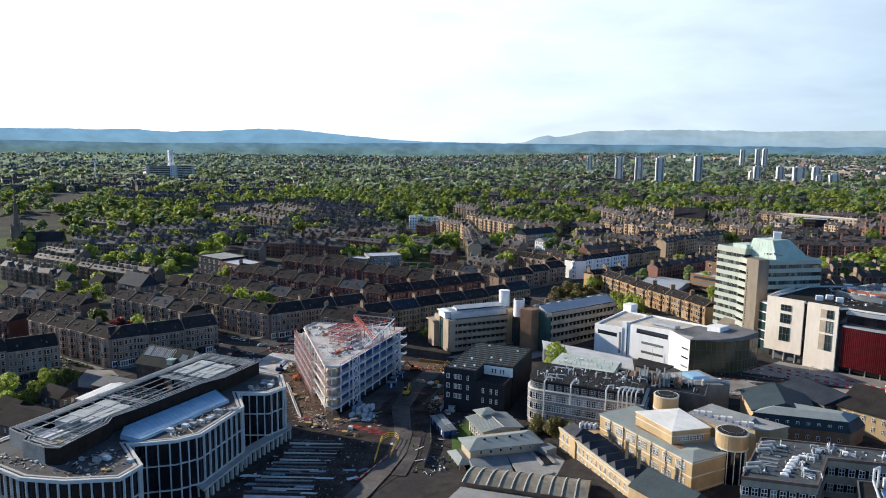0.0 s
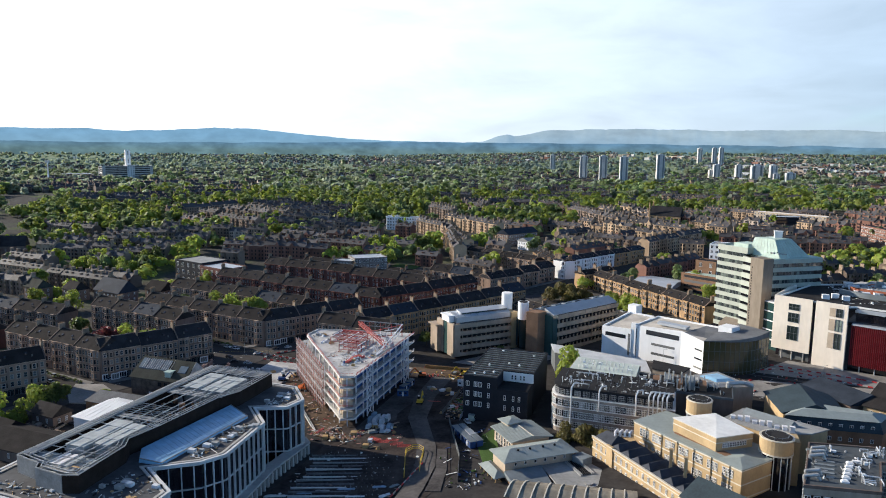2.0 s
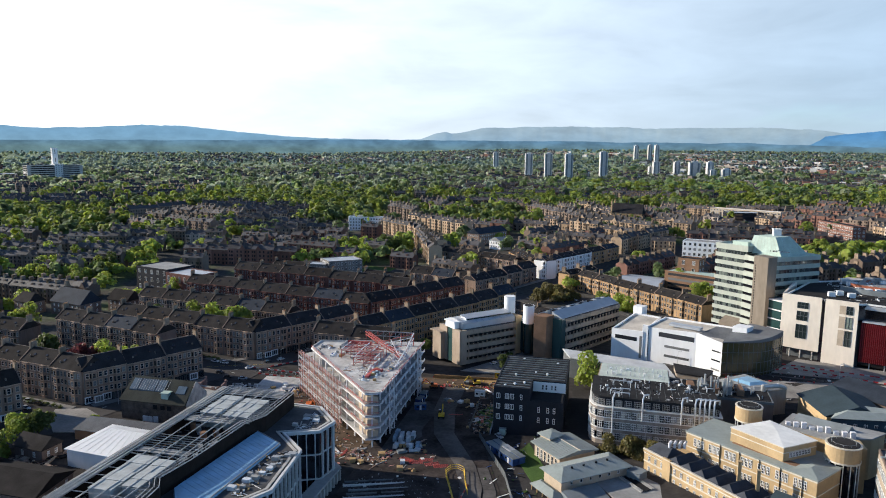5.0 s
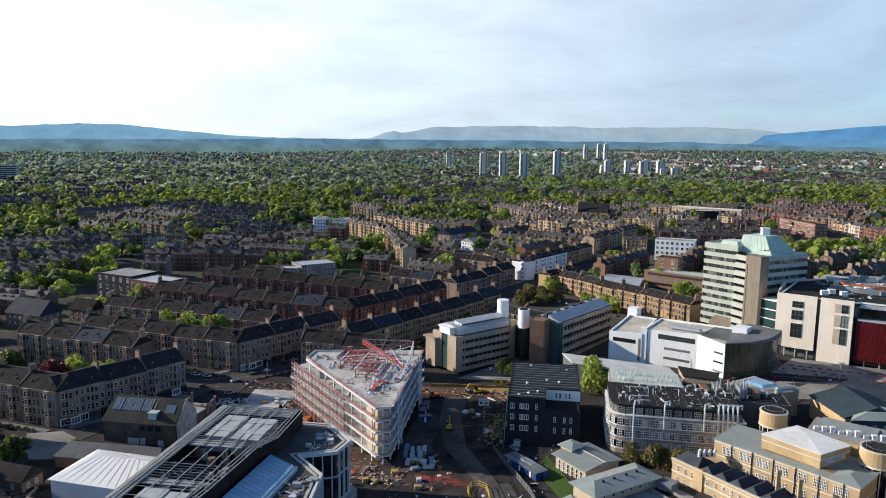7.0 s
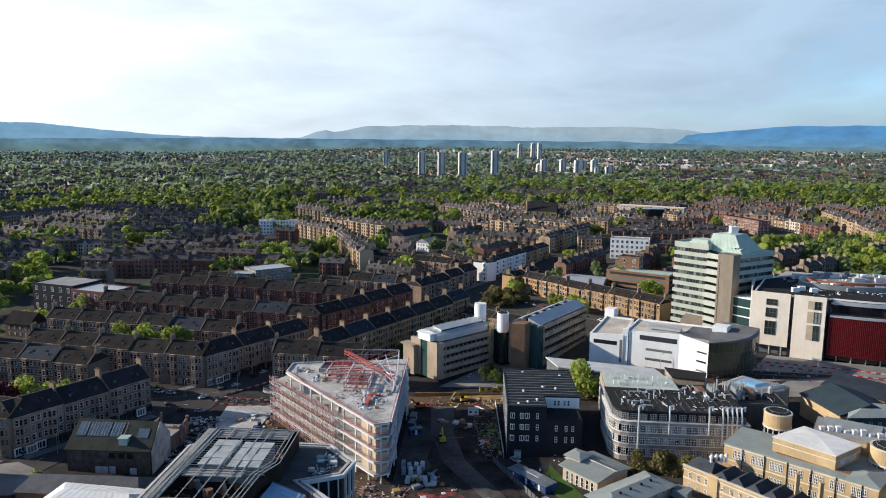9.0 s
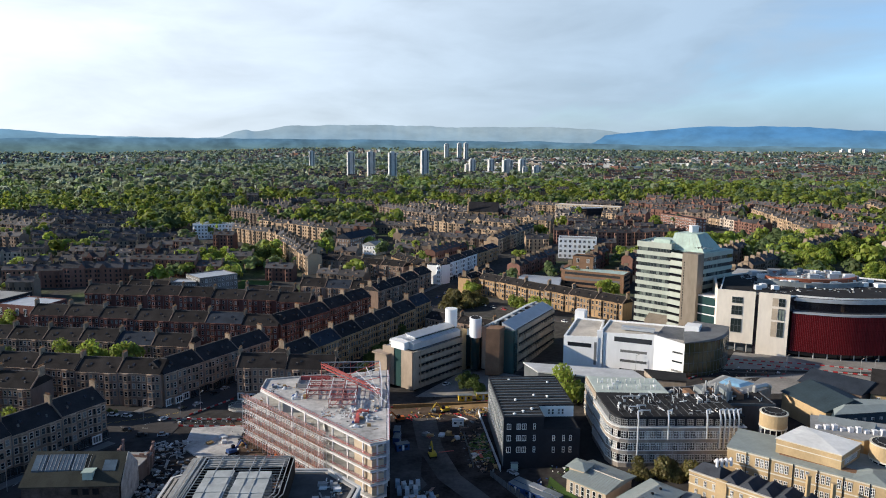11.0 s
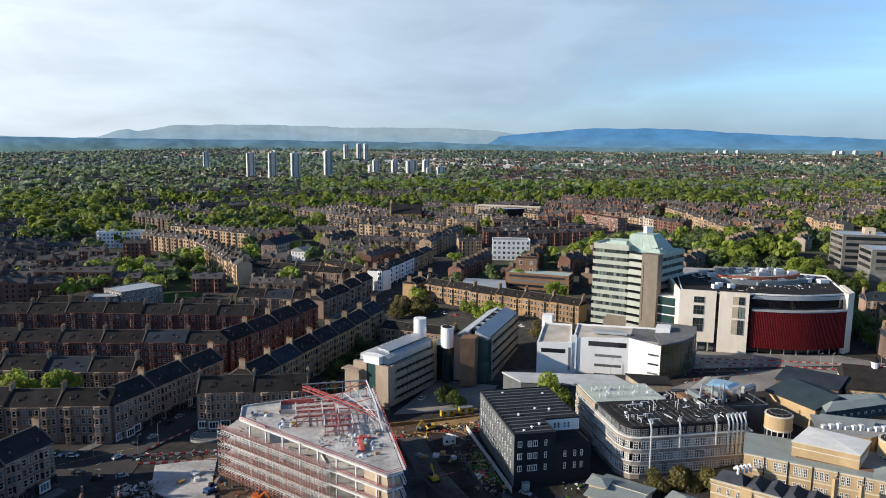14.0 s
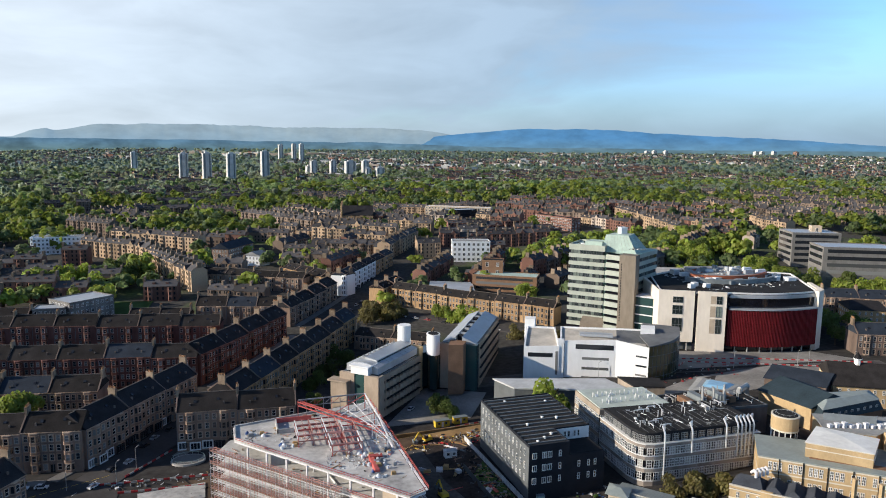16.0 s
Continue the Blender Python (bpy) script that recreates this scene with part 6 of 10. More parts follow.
    g.gable(cc, 9.0, 10.8, 0.2)
    part("lantern", g, M["roof_blue"], th, "blue-grey metal roof lantern")
    for i in range(9):
        g = G()
        x, y = -6 + i * 2.2, 252 - i * 0.8
        g.box(x, y, 9.0, x + 1.4, y + 1.2, 10.0 + (i % 3) * 0.4)
        g.box(x - 0.1, y - 0.1, 10.0 + (i % 3) * 0.4, x + 1.5, y + 1.3, 10.1 + (i % 3) * 0.4)
        part("plant_unit", g, M["steel_white"], th)
    for x, y, r, z, nm in ((6.4, 235.3, 5.0, 11.2, "near"), (-16.0, 261.0, 4.4, 11.6, "far")):
        g = G()
        g.cyl(x, y, b, z - 5.2, r - 0.5, 24)
        d = part("stair_drum", g, M["glass_black"], th, "round stair drum with a yellow brick crown")
        g = G()
        for i in range(14):
            a = 2 * math.pi * i / 14
            g.cyl(x + (r - 0.3) * math.cos(a), y + (r - 0.3) * math.sin(a), b, z - 5.2, 0.16, 5)
        part("drum_mullions", g, M["offwhite"], d, kind="stuff")
        g = G()
        g.cyl(x, y, z - 5.2, z - 4.7, r + 0.15, 28, m=1)
        g.cyl(x, y, z - 4.7, z - 0.3, r, 28)
        g.cyl(x, y, z - 0.3, z, r + 0.15, 28, m=1)
        part("drum_crown", g, [M["brick_yellow"], M["band"]], d)
        g = G()
        g.cyl(x, y, z, z + 0.1, r - 0.5, 24)
        part("drum_roof", g, M["roof_dark"], d)
        g = G()
        pts = [(x + r * 0.7 * math.cos(t / 10 * 2 * math.pi), y + r * 0.7 * math.sin(t / 10 * 2 * math.pi), z + 0.6) for t in range(11)]
        g.tube(pts, 0.06, 5)
        for p in pts[:-1]:
            g.beam((p[0], p[1], z), p, 0.1)
        part("drum_rail", g, M["steel_dull"], d)
        if nm == "near":
            g = G()
            g.box(x + 1, y + 1, b, x + 7, y + 8, 9.5)
            part("drum_back", g, M["brick_yellow"], d)
    # slated street range
    st = [(-51.3, 244.6), (-20.5, 209.5), (-13, 216), (-38, 249.5)]
    g = G()
    g.prism(st, b - 2, -1.6)
    part("street_wall", g, M["brick_yellow"], th)
    for z in (-2.3, -5.2):
        g = G()
        band(g, st, 0.1, z, z + 0.45)
        part("stone_band", g, M["band"], th)
    g = G()
    g.gable([(-51.3, 244.6), (-45, 237.4), (-37.5, 244), (-44.4, 250)], -1.6, 1.4, 0.3, hip=2.0)
    g.prism([(-45, 237.4), (-20.5, 209.5), (-12.5, 216.6), (-36.5, 244.4)], -1.6, -1.0)
    part("slate_roof", g, M["slate_hall"], th, "dark slate pitched roof")
    su, sw = Vector((24.5, -27.9, 0)).normalized(), Vector((8.2, 7.2, 0)).normalized()
    for i in range(7):
        p = Vector((-45, 237.4, 0)) + su * (2.7 + i * 5.25) + sw * 0.5
        c4 = [p - su * 2.62, p + su * 2.62, p + su * 2.62 + sw * 9.6, p - su * 2.62 + sw * 9.6]
        g = G()
        g.gable([c4[3], c4[0], c4[1], c4[2]], -1.1, 0.75, 0.0, hip=1.2)
        part("cross_gable", g, M["slate_hall"], th, "slated cross gable")
        g = G()
        g.beam((*(p + sw * 1.2).xy, 0.77), (*(p + sw * 8.4).xy, 0.77), 0.2, 0.1)
        part("ridge", g, M["slate_hall"], th)
    g = G()
    g.bar((-51.5, 244.5), (-20.6, 209.3), 0.2, 0.45, -1.7, -0.9)
    part("parapet", g, M["brick_yellow"], th)
    g = G()
    g.bar((-51.6, 244.5), (-20.7, 209.2), 0.3, 0.5, -0.9, -0.65)
    part("coping", g, M["band"], th, "pale stone coping")
    g = G()
    g.bar((-45.6, 238.0), (-43.4, 235.5), 0.5, 0.3, b - 2, -0.4)
    part("pier", g, M["brick_yellow"], th)
    for k in (0.62, 0.8):
        p = Vector((-45, 237.4, 0)) + su * (37 * k) + sw * 6.6
        g = G()
        g.box(p.x - 0.5, p.y - 0.5, 0.2, p.x + 0.5, p.y + 0.5, 6.4)
        g.box(p.x - 0.65, p.y - 0.65, 6.4, p.x + 0.65, p.y + 0.65, 6.7)
        part("chimney", g, M["brick_yellow"], th, "slim brick chimney")
    # pale ducts on the roof of the street range
    for i in range(4):
        p = Vector((-43.5, 242.6, 1.2)) + Vector((1.6, 0.2, 0)) * i
        g = G()
        g.tube([p, p + Vector((0, 0, 1.4)), p + Vector((0.6, 1.4, 1.5)), p + Vector((0.6, 2.6, 0.4))], 0.45, 9)
        part("roof_duct", g, M["steel_white"], th, "white ventilation duct")
    ws = window_mesh("window", 0.9, 1.9, 1, 1, 0.12, 0.14)
    for z in (-4.6, -8.2):
        for x, y, rz in along(st[0], st[1], 16, 1.0):
            piece("window", ws, th, x, y, z, rz)
    g = G()
    g.prism([(-22, 208), (-6, 196), (3, 207), (-12, 218)], b - 2, -0.5)
    part("end_range", g, M["brick_yellow"], th)
    g = G()
    g.gable([(-22, 208), (-6, 196), (3, 207), (-12, 218)], -0.5, 4.2, 0.3)
    part("end_roof", g, M["slate_teal"], th)


brick_hall()


# ---- hostel with green-grey hipped roofs ----
def seams(th, c, ze, zr, hip, n, w=0.09):
    """Standing seams up the near slope of a hipped roof over the plan corners c."""
    a, b, d, e_ = [Vector((p[0], p[1], ze + 0.06)) for p in c]
    u = (b - a).normalized()
    r0, r1 = (a + e_) / 2 + Vector((0, 0, zr - ze)) + u * hip, (b + d) / 2 + Vector((0, 0, zr - ze)) - u * hip
    g = G()
    for (p, q, top0, top1) in ((a, b, r0, r1), (e_, d, r0, r1)):
        L = (q - p).length
        for i in range(1, n):
            k = L * i / n
            s_ = min(1.0, k / hip, (L - k) / hip) if hip else 1.0
            lo = p + u * k
            foot = p.lerp(q, 0.5)
            up = (top0 + top1) / 2 - foot
            g.beam(lo, lo + up * s_, w, 0.07)
    part("roof_seams", g, M["roof_grey"], th, kind="stuff")


def hostel():
    b = -13.0
    th = thing("hostel", -75, 238, b, "buff low hostel with pale green-grey hipped roofs", "building")
    fr = [(-77.7, 219.9), (-55.6, 237.6), (-62.8, 246.3), (-84.9, 228.6)]
    g = G()
    g.prism(ring(fr, -0.9), b, -4.4)
    part("front_wall", g, M["tan"], th, "buff rendered wall")
    g = G()
    g.gable(fr, -4.4, -2.5, 0.5, hip=5.0)
    part("front_roof", g, M["roof_green"], th, "pale green-grey hipped roof")
    fu, fw = Vector((22.1, 17.7, 0)).normalized(), Vector((-7.2, 8.7, 0)).normalized()
    seams(th, fr, -4.4, -2.5, 5.0, 26)
    for t in (0.26, 0.42, 0.6, 0.76):
        p = Vector((-77.7, 219.9, -3.0)) + fu * (28.3 * t) + fw * 4.2
        g = G()
        g.box(p.x - 0.35, p.y - 0.35, p.z - 0.1, p.x + 0.35, p.y + 0.35, p.z + 0.5)
        part("roof_vent", g, M["dark"], th, "small dark roof vent")
    bk = [(-90.2, 251.4), (-79.4, 239.0), (-66.6, 250.2), (-77.4, 262.6)]
    g = G()
    g.prism(ring(bk, -0.9), b, -5.4)
    part("rear_wall", g, M["tan"], th)
    g = G()
    g.gable(bk, -5.4, -4.0, 0.4, hip=0.0)
    part("rear_roof", g, M["roof_green"], th)
    seams(th, bk, -5.4, -4.0, 0.0, 18)
    g = G()
    g.beam((-84.1, 257.2, -3.9), (-72.6, 244.2, -3.9), 0.3, 0.16)
    part("ridge", g, M["band"], th)
    cu = [(-88.4, 254.6), (-83.4, 250.0), (-78.7, 255.2), (-83.8, 259.8)]
    g = G()
    g.prism(ring(cu, -0.8), -6, -3.3)
    part("cupola", g, M["tan"], th)
    g = G()
    g.gable(cu, -3.3, -2.3, 0.3, hip=3.0)
    part("cupola_roof", g, M["roof_green"], th)
    # open porch with posts
    pr = [(-87.6, 225.2), (-79.6, 215.8), (-76.4, 218.6), (-84.6, 228.4)]
    g = G()
    g.gable(pr, -8.4, -7.0, 0.4, hip=3.0)
    part("porch_roof", g, M["roof_green"], th)
    for i in range(5):
        t = i / 4
        g = G()
        g.cyl(-87.2 + 7.6 * t, 225.4 - 9.0 * t, b, -8.5, 0.22, 8)
        part("porch_post", g, M["timber"], th)
    g = G()
    g.bar((-85.6, 225.6), (-78.4, 217.2), -0.4, 0.6, b, -9.6)
    part("porch", g, M["timber"], th)
    # flat annex with rails and plant
    fl = [(-67.0, 229.7), (-59.1, 216.9), (-50.1, 217.5), (-40.3, 227.9), (-54.6, 240.0)]
    g = G()
    g.prism(ring(fl, -0.6), b, -8.2)
    part("annex_wall", g, M["brick_brown"], th)
    g = G()
    g.prism(fl, -8.2, -7.8)
    part("annex_roof", g, M["roof_grey"], th, "pale grey flat annex roof")
    for i in range(9):
        g = G()
        p = Vector((-59.4, 234.4, -7.6)) + Vector((0.55, 0.42, 0)) * i * 0.9
        q = p + Vector((6.5, -8.5, 0))
        g.beam(p, q, 0.22, 0.3)
        if i in (0, 1, 7, 8):
            g.beam(p + Vector((0, 0, 0.4)), q + Vector((0, 0, 0.4)), 0.16, 0.16)
        part("roof_rail", g, M["steel"] if i in (0, 1, 7, 8) else M["dark"], th)
    g = G()
    g.prism([(-57.2, 235.6), (-53.2, 233.4), (-50.6, 237.0), (-54.4, 239.4)], -7.8, -5.4)
    g.prism([(-57.4, 235.6), (-53.2, 233.2), (-50.4, 237.0), (-54.4, 239.6)], -5.4, -5.2)
    part("plant_unit", g, M["roof_blue"], th, "blue-grey louvred plant housing")
    g = G()
    g.cyl(-49.6, 221.4, -7.8, -7.4, 1.4, 12)
    part("roof_hatch", g, M["roof_grey"], th)
    g = G()
    g.prism([(-77.4, 219.2), (-71.6, 211.8), (-61.4, 219.6), (-66.6, 228.0)], -9, [-7.0, -8.6, -8.6, -7.0])
    part("lean_to", g, M["roof_blue"], th, "blue-grey lean-to roof")
    g = G()
    g.prism([(-77.0, 218.8), (-71.9, 212.6), (-62.0, 220.0), (-67.0, 227.6)], b, -9)
    part("lean_to_wall", g, M["brick_brown"], th)
    wm = window_mesh("window", 1.0, 1.2, 0, 0, 0.1, 0.08)
    for x, y, rz in along(ring(fr, -0.88)[0], ring(fr, -0.88)[1], 6, 2):
        piece("window", wm, th, x, y, -6.6, rz)
    wl_ = window_mesh("window", 1.2, 4.6, 0, 2, 0.12, 0.1)
    for x, y, rz in along(ring(bk, -0.88)[0], ring(bk, -0.88)[1], 6, 1):
        piece("window", wl_, th, x, y, -11.4, rz)
    # ribbed shed
    th = thing("ribbed_shed", -53, 215, b, "low shed with a ribbed buff barrel roof", "building")
    sp = [(-72.5, 200), (-33.5, 204), (-34.5, 217), (-70.5, 211)]
    g = G()
    g.prism(ring(sp, -0.4), b - 1, -5.8)
    part("wall", g, M["brick_brown"], th)
    n = 10
    for k in range(n):
        t0, t1 = k / n, (k + 1) / n
        g = G()
        sec = []
        for t in (t0, t1):
            a, c = Vector((-72.7 + 39.2 * t, 199.8 + 4 * t, -5.8)), Vector((-70.7 + 36.2 * t, 211.3 + 5.9 * t, -5.8))
            sec.append([a.lerp(c, q / 6) + Vector((0, 0, 2.4 * math.sin(math.pi * q / 6))) for q in range(7)])
        for q in range(6):
            g.face((sec[0][q], sec[1][q], sec[1][q + 1], sec[0][q + 1]))
        part("roof_panel", g, M["shed_tan"], th)
        g = G()
        for q in range(6):
            g.beam(sec[0][q] + Vector((0, 0, 0.12)), sec[0][q + 1] + Vector((0, 0, 0.12)), 0.35, 0.3)
        part("roof_rib", g, M["band"], th)
    for t in (0.0, 1.0):
        g = G()
        a, c = Vector((-72.5 + 39 * t, 200 + 4 * t, -5.8)), Vector((-70.5 + 36 * t, 211 + 6 * t, -5.8))
        pts = [a.lerp(c, q / 6) + Vector((0, 0, 2.3 * math.sin(math.pi * q / 6))) for q in range(7)]
        g.face(pts if t else pts[::-1])
        part("gable", g, M["brick_brown"], th)
    g = G()
    g.prism([(-74, 189), (-34, 193), (-33.6, 203.4), (-73, 199.4)], b - 1, -7.2)
    part("lower_shed", g, M["roof_grey"], th)


hostel()


# ---- laboratory with roof ducts ----
def lab():
    b = -8.0
    th = thing("laboratory", 28, 216, b, "dark laboratory block with silver roof ducts and a stone band", "building")
    poly = [(8.6, 199.6), (27.4, 202), (32, 222.5), (61, 227), (62.5, 238), (14.6, 231)]
    g = G()
    g.prism(ring(poly, -0.5), b, 11)
    part("core", g, M["glass_black"], th)
    for z0, z1 in ((b, -3), (0, 2), (4.2, 6.8), (9.4, 11.4)):
        g = G()
        band(g, poly, 0, z0, z1)
        part("stone_band", g, M["stone_buff"], th)
    g = G()
    g.prism(ring(poly, -0.4), 11.4, 11.8)
    part("roof", g, M["roof_deck"], th, "blue-grey roof deck")
    g = G()
    parapet(g, poly, 11.3, 12.2, 0.35, 0.1)
    part("parapet", g, M["stone_grey"], th)
    wm = window_mesh("window", 1.7, 2.4, 1, 1, 0.14, 0.2)
    for z in (6.9, 2.0, -2.8):
        for p, q, n in ((poly[5], poly[0], 13), (poly[0], poly[1], 8), (poly[2], poly[3], 11)):
            for x, y, rz in along(p, q, n):
                piece("window", wm, th, x, y, z, rz)
    rng = random.Random(31)
    pipes(th, "flue", 24, 206, 29, 222, 11.8, 18, rng, (M["duct_bright"], M["white"]), 2.2)
    pipes(th, "flue", 18, 225, 58, 231, 11.8, 26, rng, (M["duct_bright"], M["white"]), 2.4)
    for i in range(6):
        g = G()
        x, y = 18.6 + i * 0.75, 205 + i * 2.6
        g.box(x, y, 11.8, x + 2.0, y + 1.3, 12.2)
        g.solid([(x, y, 12.2), (x + 2.0, y, 12.2), (x + 2.0, y + 1.3, 12.2), (x, y + 1.3, 12.2)], [(x + 0.4, y + 0.3, 12.6), (x + 1.6, y + 0.3, 12.6), (x + 1.6, y + 1.0, 12.6), (x + 0.4, y + 1.0, 12.6)])
        part("skylight_dome", g, M["white"], th, "white skylight dome")
    for i in range(5):
        g = G()
        x, y = 12.4 + i * 0.5, 207 + i * 2.7
        g.box(x, y, 11.8, x + 5, y + 1.1, 12.0)
        part("roof_walkway", g, M["roof_blue"], th)
    litter("roof_fittings", [(12, 204, 27, 228), (30, 226, 58, 232)], 90, 33, "small vents, curbs and pipes on the laboratory roof", ("white", "steel_dull", "roof_blue", "steel", "dark"), th, 1.0, 11.82)
    for y in (204, 207.5, 219, 222, 225):
        g = G()
        x = 9 + (y - 200) * 0.25
        g.tube([(x, y, 8), (x - 0.6, y, 12.8), (x + 2.6, y + 0.5, 13.4), (x + 3.4, y + 0.8, 11.8)], 0.5, 8)
        part("duct", g, M["steel"], th)
    # lower dark block across the court, with white pipe loops and a pale rooflight
    sb = [(36.5, 194), (80, 199), (78, 221), (39, 217)]
    g = G()
    g.prism(sb, b, 8.4)
    part("side_block", g, M["stone_grey"], th)
    g = G()
    g.prism(ring(sb, -0.4), 8.4, 8.8)
    part("side_roof", g, M["roof_dark"], th)
    g = G()
    parapet(g, sb, 8.3, 9.2, 0.35, 0.1)
    part("side_parapet", g, M["grey_clad"], th)
    g = G()
    g.box(44, 206, 8.8, 49, 212, 9.6)
    g.box(43.8, 205.8, 9.6, 49.2, 212.2, 9.75)
    part("rooflight", g, M["glass_sky"], th, "pale blue rooflight")
    g = G()
    g.box(45, 214.5, 8.8, 51, 216.5, 11.4)
    part("plant_box", g, M["steel_white"], th, "white plant box")
    for x in (42, 51.5, 57, 60):
        g = G()
        g.tube([(x, 203, 8.8), (x, 203, 10.6), (x + 0.3, 214, 10.8), (x + 0.3, 214, 14.2), (x + 1.6, 215, 14.6), (x + 1.6, 215, 8.8)], 0.36, 8)
        part("duct", g, M["duct_bright"], th)
    pipes(th, "flue", 54, 202, 76, 218, 8.8, 20, rng, (M["duct_bright"], M["white"]), 2.6)


lab()


# ---- slate and blue-grey roofed halls ----
def pitched_hall(name, c, b, ze, zr, wallm, roofm, label, hip=0.0, nwin=0):
    cx, cy = sum(p[0] for p in c) / 4, sum(p[1] for p in c) / 4
    th = thing(name, cx, cy, b, label, "building")
    g = G()
    g.prism(ring(c, -0.3), b, ze)
    mid = [((c[1][0] + c[2][0]) / 2, (c[1][1] + c[2][1]) / 2), ((c[0][0] + c[3][0]) / 2, (c[0][1] + c[3][1]) / 2)]
    if hip < 0.5:
        for a, d, m_ in ((c[1], c[2], mid[0]), (c[3], c[0], mid[1])):
            g.face(((a[0], a[1], ze), (d[0], d[1], ze), (m_[0], m_[1], zr - 0.1)))
    part("wall", g, M[wallm], th)
    g = G()
    g.gable(c, ze, zr, 0.4, hip=hip)
    part("roof", g, M[roofm], th)
    if nwin:
        wm = window_mesh("window", 1.1, 1.9, 1, 1, 0.12, 0.12)
        for i in (0, 3, 1):
            d = math.hypot(c[i][0] - c[(i + 1) % 4][0], c[i][1] - c[(i + 1) % 4][1])
            k = ring(c, -0.28)
            for x, y, rz in along(k[i], k[(i + 1) % 4], max(1, round(nwin * d / 30)), 1.0):
                z = ze - 3.2
                while z > b + 0.6:
                    piece("window", wm, th, x, y, z, rz)
                    z -= 3.6
    return th


pitched_hall("refectory", [(36, 281), (35, 306), (10, 302.5), (14, 279)], -6, 3.8, 8.0, "brick_yellow", "slate_teal", "brick refectory with a broad blue-grey pitched roof", 0.0, 8)
pitched_hall("slate_hall", [(24, 315), (40, 297), (56, 306), (42, 325)], -5.5, 3.6, 7.4, "stone_grey", "slate_navy", "dark slate-roofed stone hall", 0.0)
mans = thing("mansard_hall", 33, 279, -6, "brown brick hall with a mansard roof and a pale flat top", "building")
mp_ = [(12, 272.5), (46, 276), (52, 287), (22, 291)]
_g = G()
_g.prism(mp_, -6, 1.2)
part("wall", _g, M["brick_brown"], mans)
_g = G()
_g.solid([(x, y, 1.2) for x, y in ring(mp_, 0.3)], [(x, y, 5.0) for x, y in ring(mp_, -1.5)])
part("mansard", _g, M["slate_teal"], mans)
_g = G()
_g.solid([(x, y, 5.0) for x, y in ring(mp_, -1.0)], [(x, y, 6.6) for x, y in ring(mp_, -4.6)])
part("top_roof", _g, M["roof_green"], mans)
_w = window_mesh("window", 1.2, 1.5, 1, 0, 0.12, 0.12)
for _x, _y, _rz in along(mp_[0], mp_[1], 9, 1.5):
    piece("window", _w, mans, _x, _y, -2.6, _rz)
    piece("window", _w, mans, _x, _y + 0.4, 2.0, _rz)
chap = pitched_hall("chapel_hall", [(44, 298), (70, 284), (84, 306), (60, 321)], -6, 4.0, 10.5, "brick_yellow", "slate_brown", "brick hall with a broad brown slate roof and a white cupola", 0.0, 8)
_g = G()
_g.cyl(62, 303, 8.6, 12.2, 1.3, 8)
_g.cyl(62, 303, 12.2, 12.5, 1.7, 8)
part("cupola", _g, M["white"], chap, "white octagonal cupola")
_g = G()
_g.cyl(62, 303, 12.5, 15.2, 1.6, 8, 0.1)
part("cupola_roof", _g, M["slate"], chap)
pitched_hall("stone_villa", [(84, 268), (108, 262), (113, 280), (89, 287)], -6, 4.0, 8.2, "stone_gold", "slate", "stone villa with a slate roof", 3.0, 8)

pitched_hall("slate_hall", [(-420, 391), (-392, 385), (-389, 401), (-416, 408)], -12.5, -3.4, 4.6, "stone_grey", "slate_navy", "broad stone hall with a navy slate roof", 0.0, 6)
pitched_hall("slate_hall", [(-392, 410), (-374, 406), (-371, 419), (-389, 423)], -12.5, -4.4, 1.6, "stone_grey", "slate_brown", "low stone hall with a brown slate roof", 0.0, 6)
pitched_hall("stone_house", [(-446, 388), (-430, 384), (-427, 395), (-443, 399)], -12.5, -4.0, 1.4, "stone_pale", "slate_brown", "buff stone house with a slate roof", 2.0, 6)
pitched_hall("stone_house", [(-478, 384), (-460, 380), (-457, 391), (-475, 395)], -12.5, -4.0, 1.4, "stone_pale", "slate_moss", "buff stone house with a mossy slate roof", 2.0, 6)

# chapel-like market building beyond the research block
M["rubble"] = mat("rubble_stone", (0.13, 0.098, 0.078), 0.95, var=0.6, s=0.45, fine=1.6, bump=0.5)
M["skylight_grey"] = mat("skylight_glass", (0.09, 0.13, 0.17), 0.3, spec=0.4, var=0.3, s=0.4, bump=0)
M["stone_white"] = mat("whitewashed_stone", (0.5, 0.47, 0.42), 0.9, var=0.5, s=0.35, fine=1.2)
mk_ = pitched_hall("old_market", [(-259, 249), (-229, 249), (-230, 266), (-258, 268)], -13.2, -4.6, 2.7, "rubble", "slate_moss", "old stone market building with roof glazing", 0.0, 0)
for _x0, _x1, _y0, _y1 in ((-257, -253.4, 252.6, 256.8), (-253, -249.4, 252.6, 256.8), (-249, -245.4, 252.6, 256.8), (-245, -241.4, 252.6, 256.8), (-235.5, -231.5, 252.4, 255.2)):
    _a = [(_x, _y, -4.2 + (_y - 249) * 0.79) for _x, _y in ((_x0, _y0), (_x1, _y0), (_x1, _y1), (_x0, _y1))]
    _g = G()
    _g.solid([(x, y, z - 0.2) for x, y, z in _a], [(x, y, z + 0.3) for x, y, z in _a])
    part("roof_glazing", _g, M["skylight_grey"], mk_, "grey-blue roof glazing")
_g = G()
for _i in range(14):
    _x = -255 + _i * 15 / 13
    _g.beam((_x, 252.6, -1.0), (_x, 256.8, 2.3), 0.1)
part("glazing_bar", _g, M["steel"], mk_, kind="stuff")
_g = G()
_g.box(-240.6, 250.2, -4.2, -237.6, 253, -0.9)
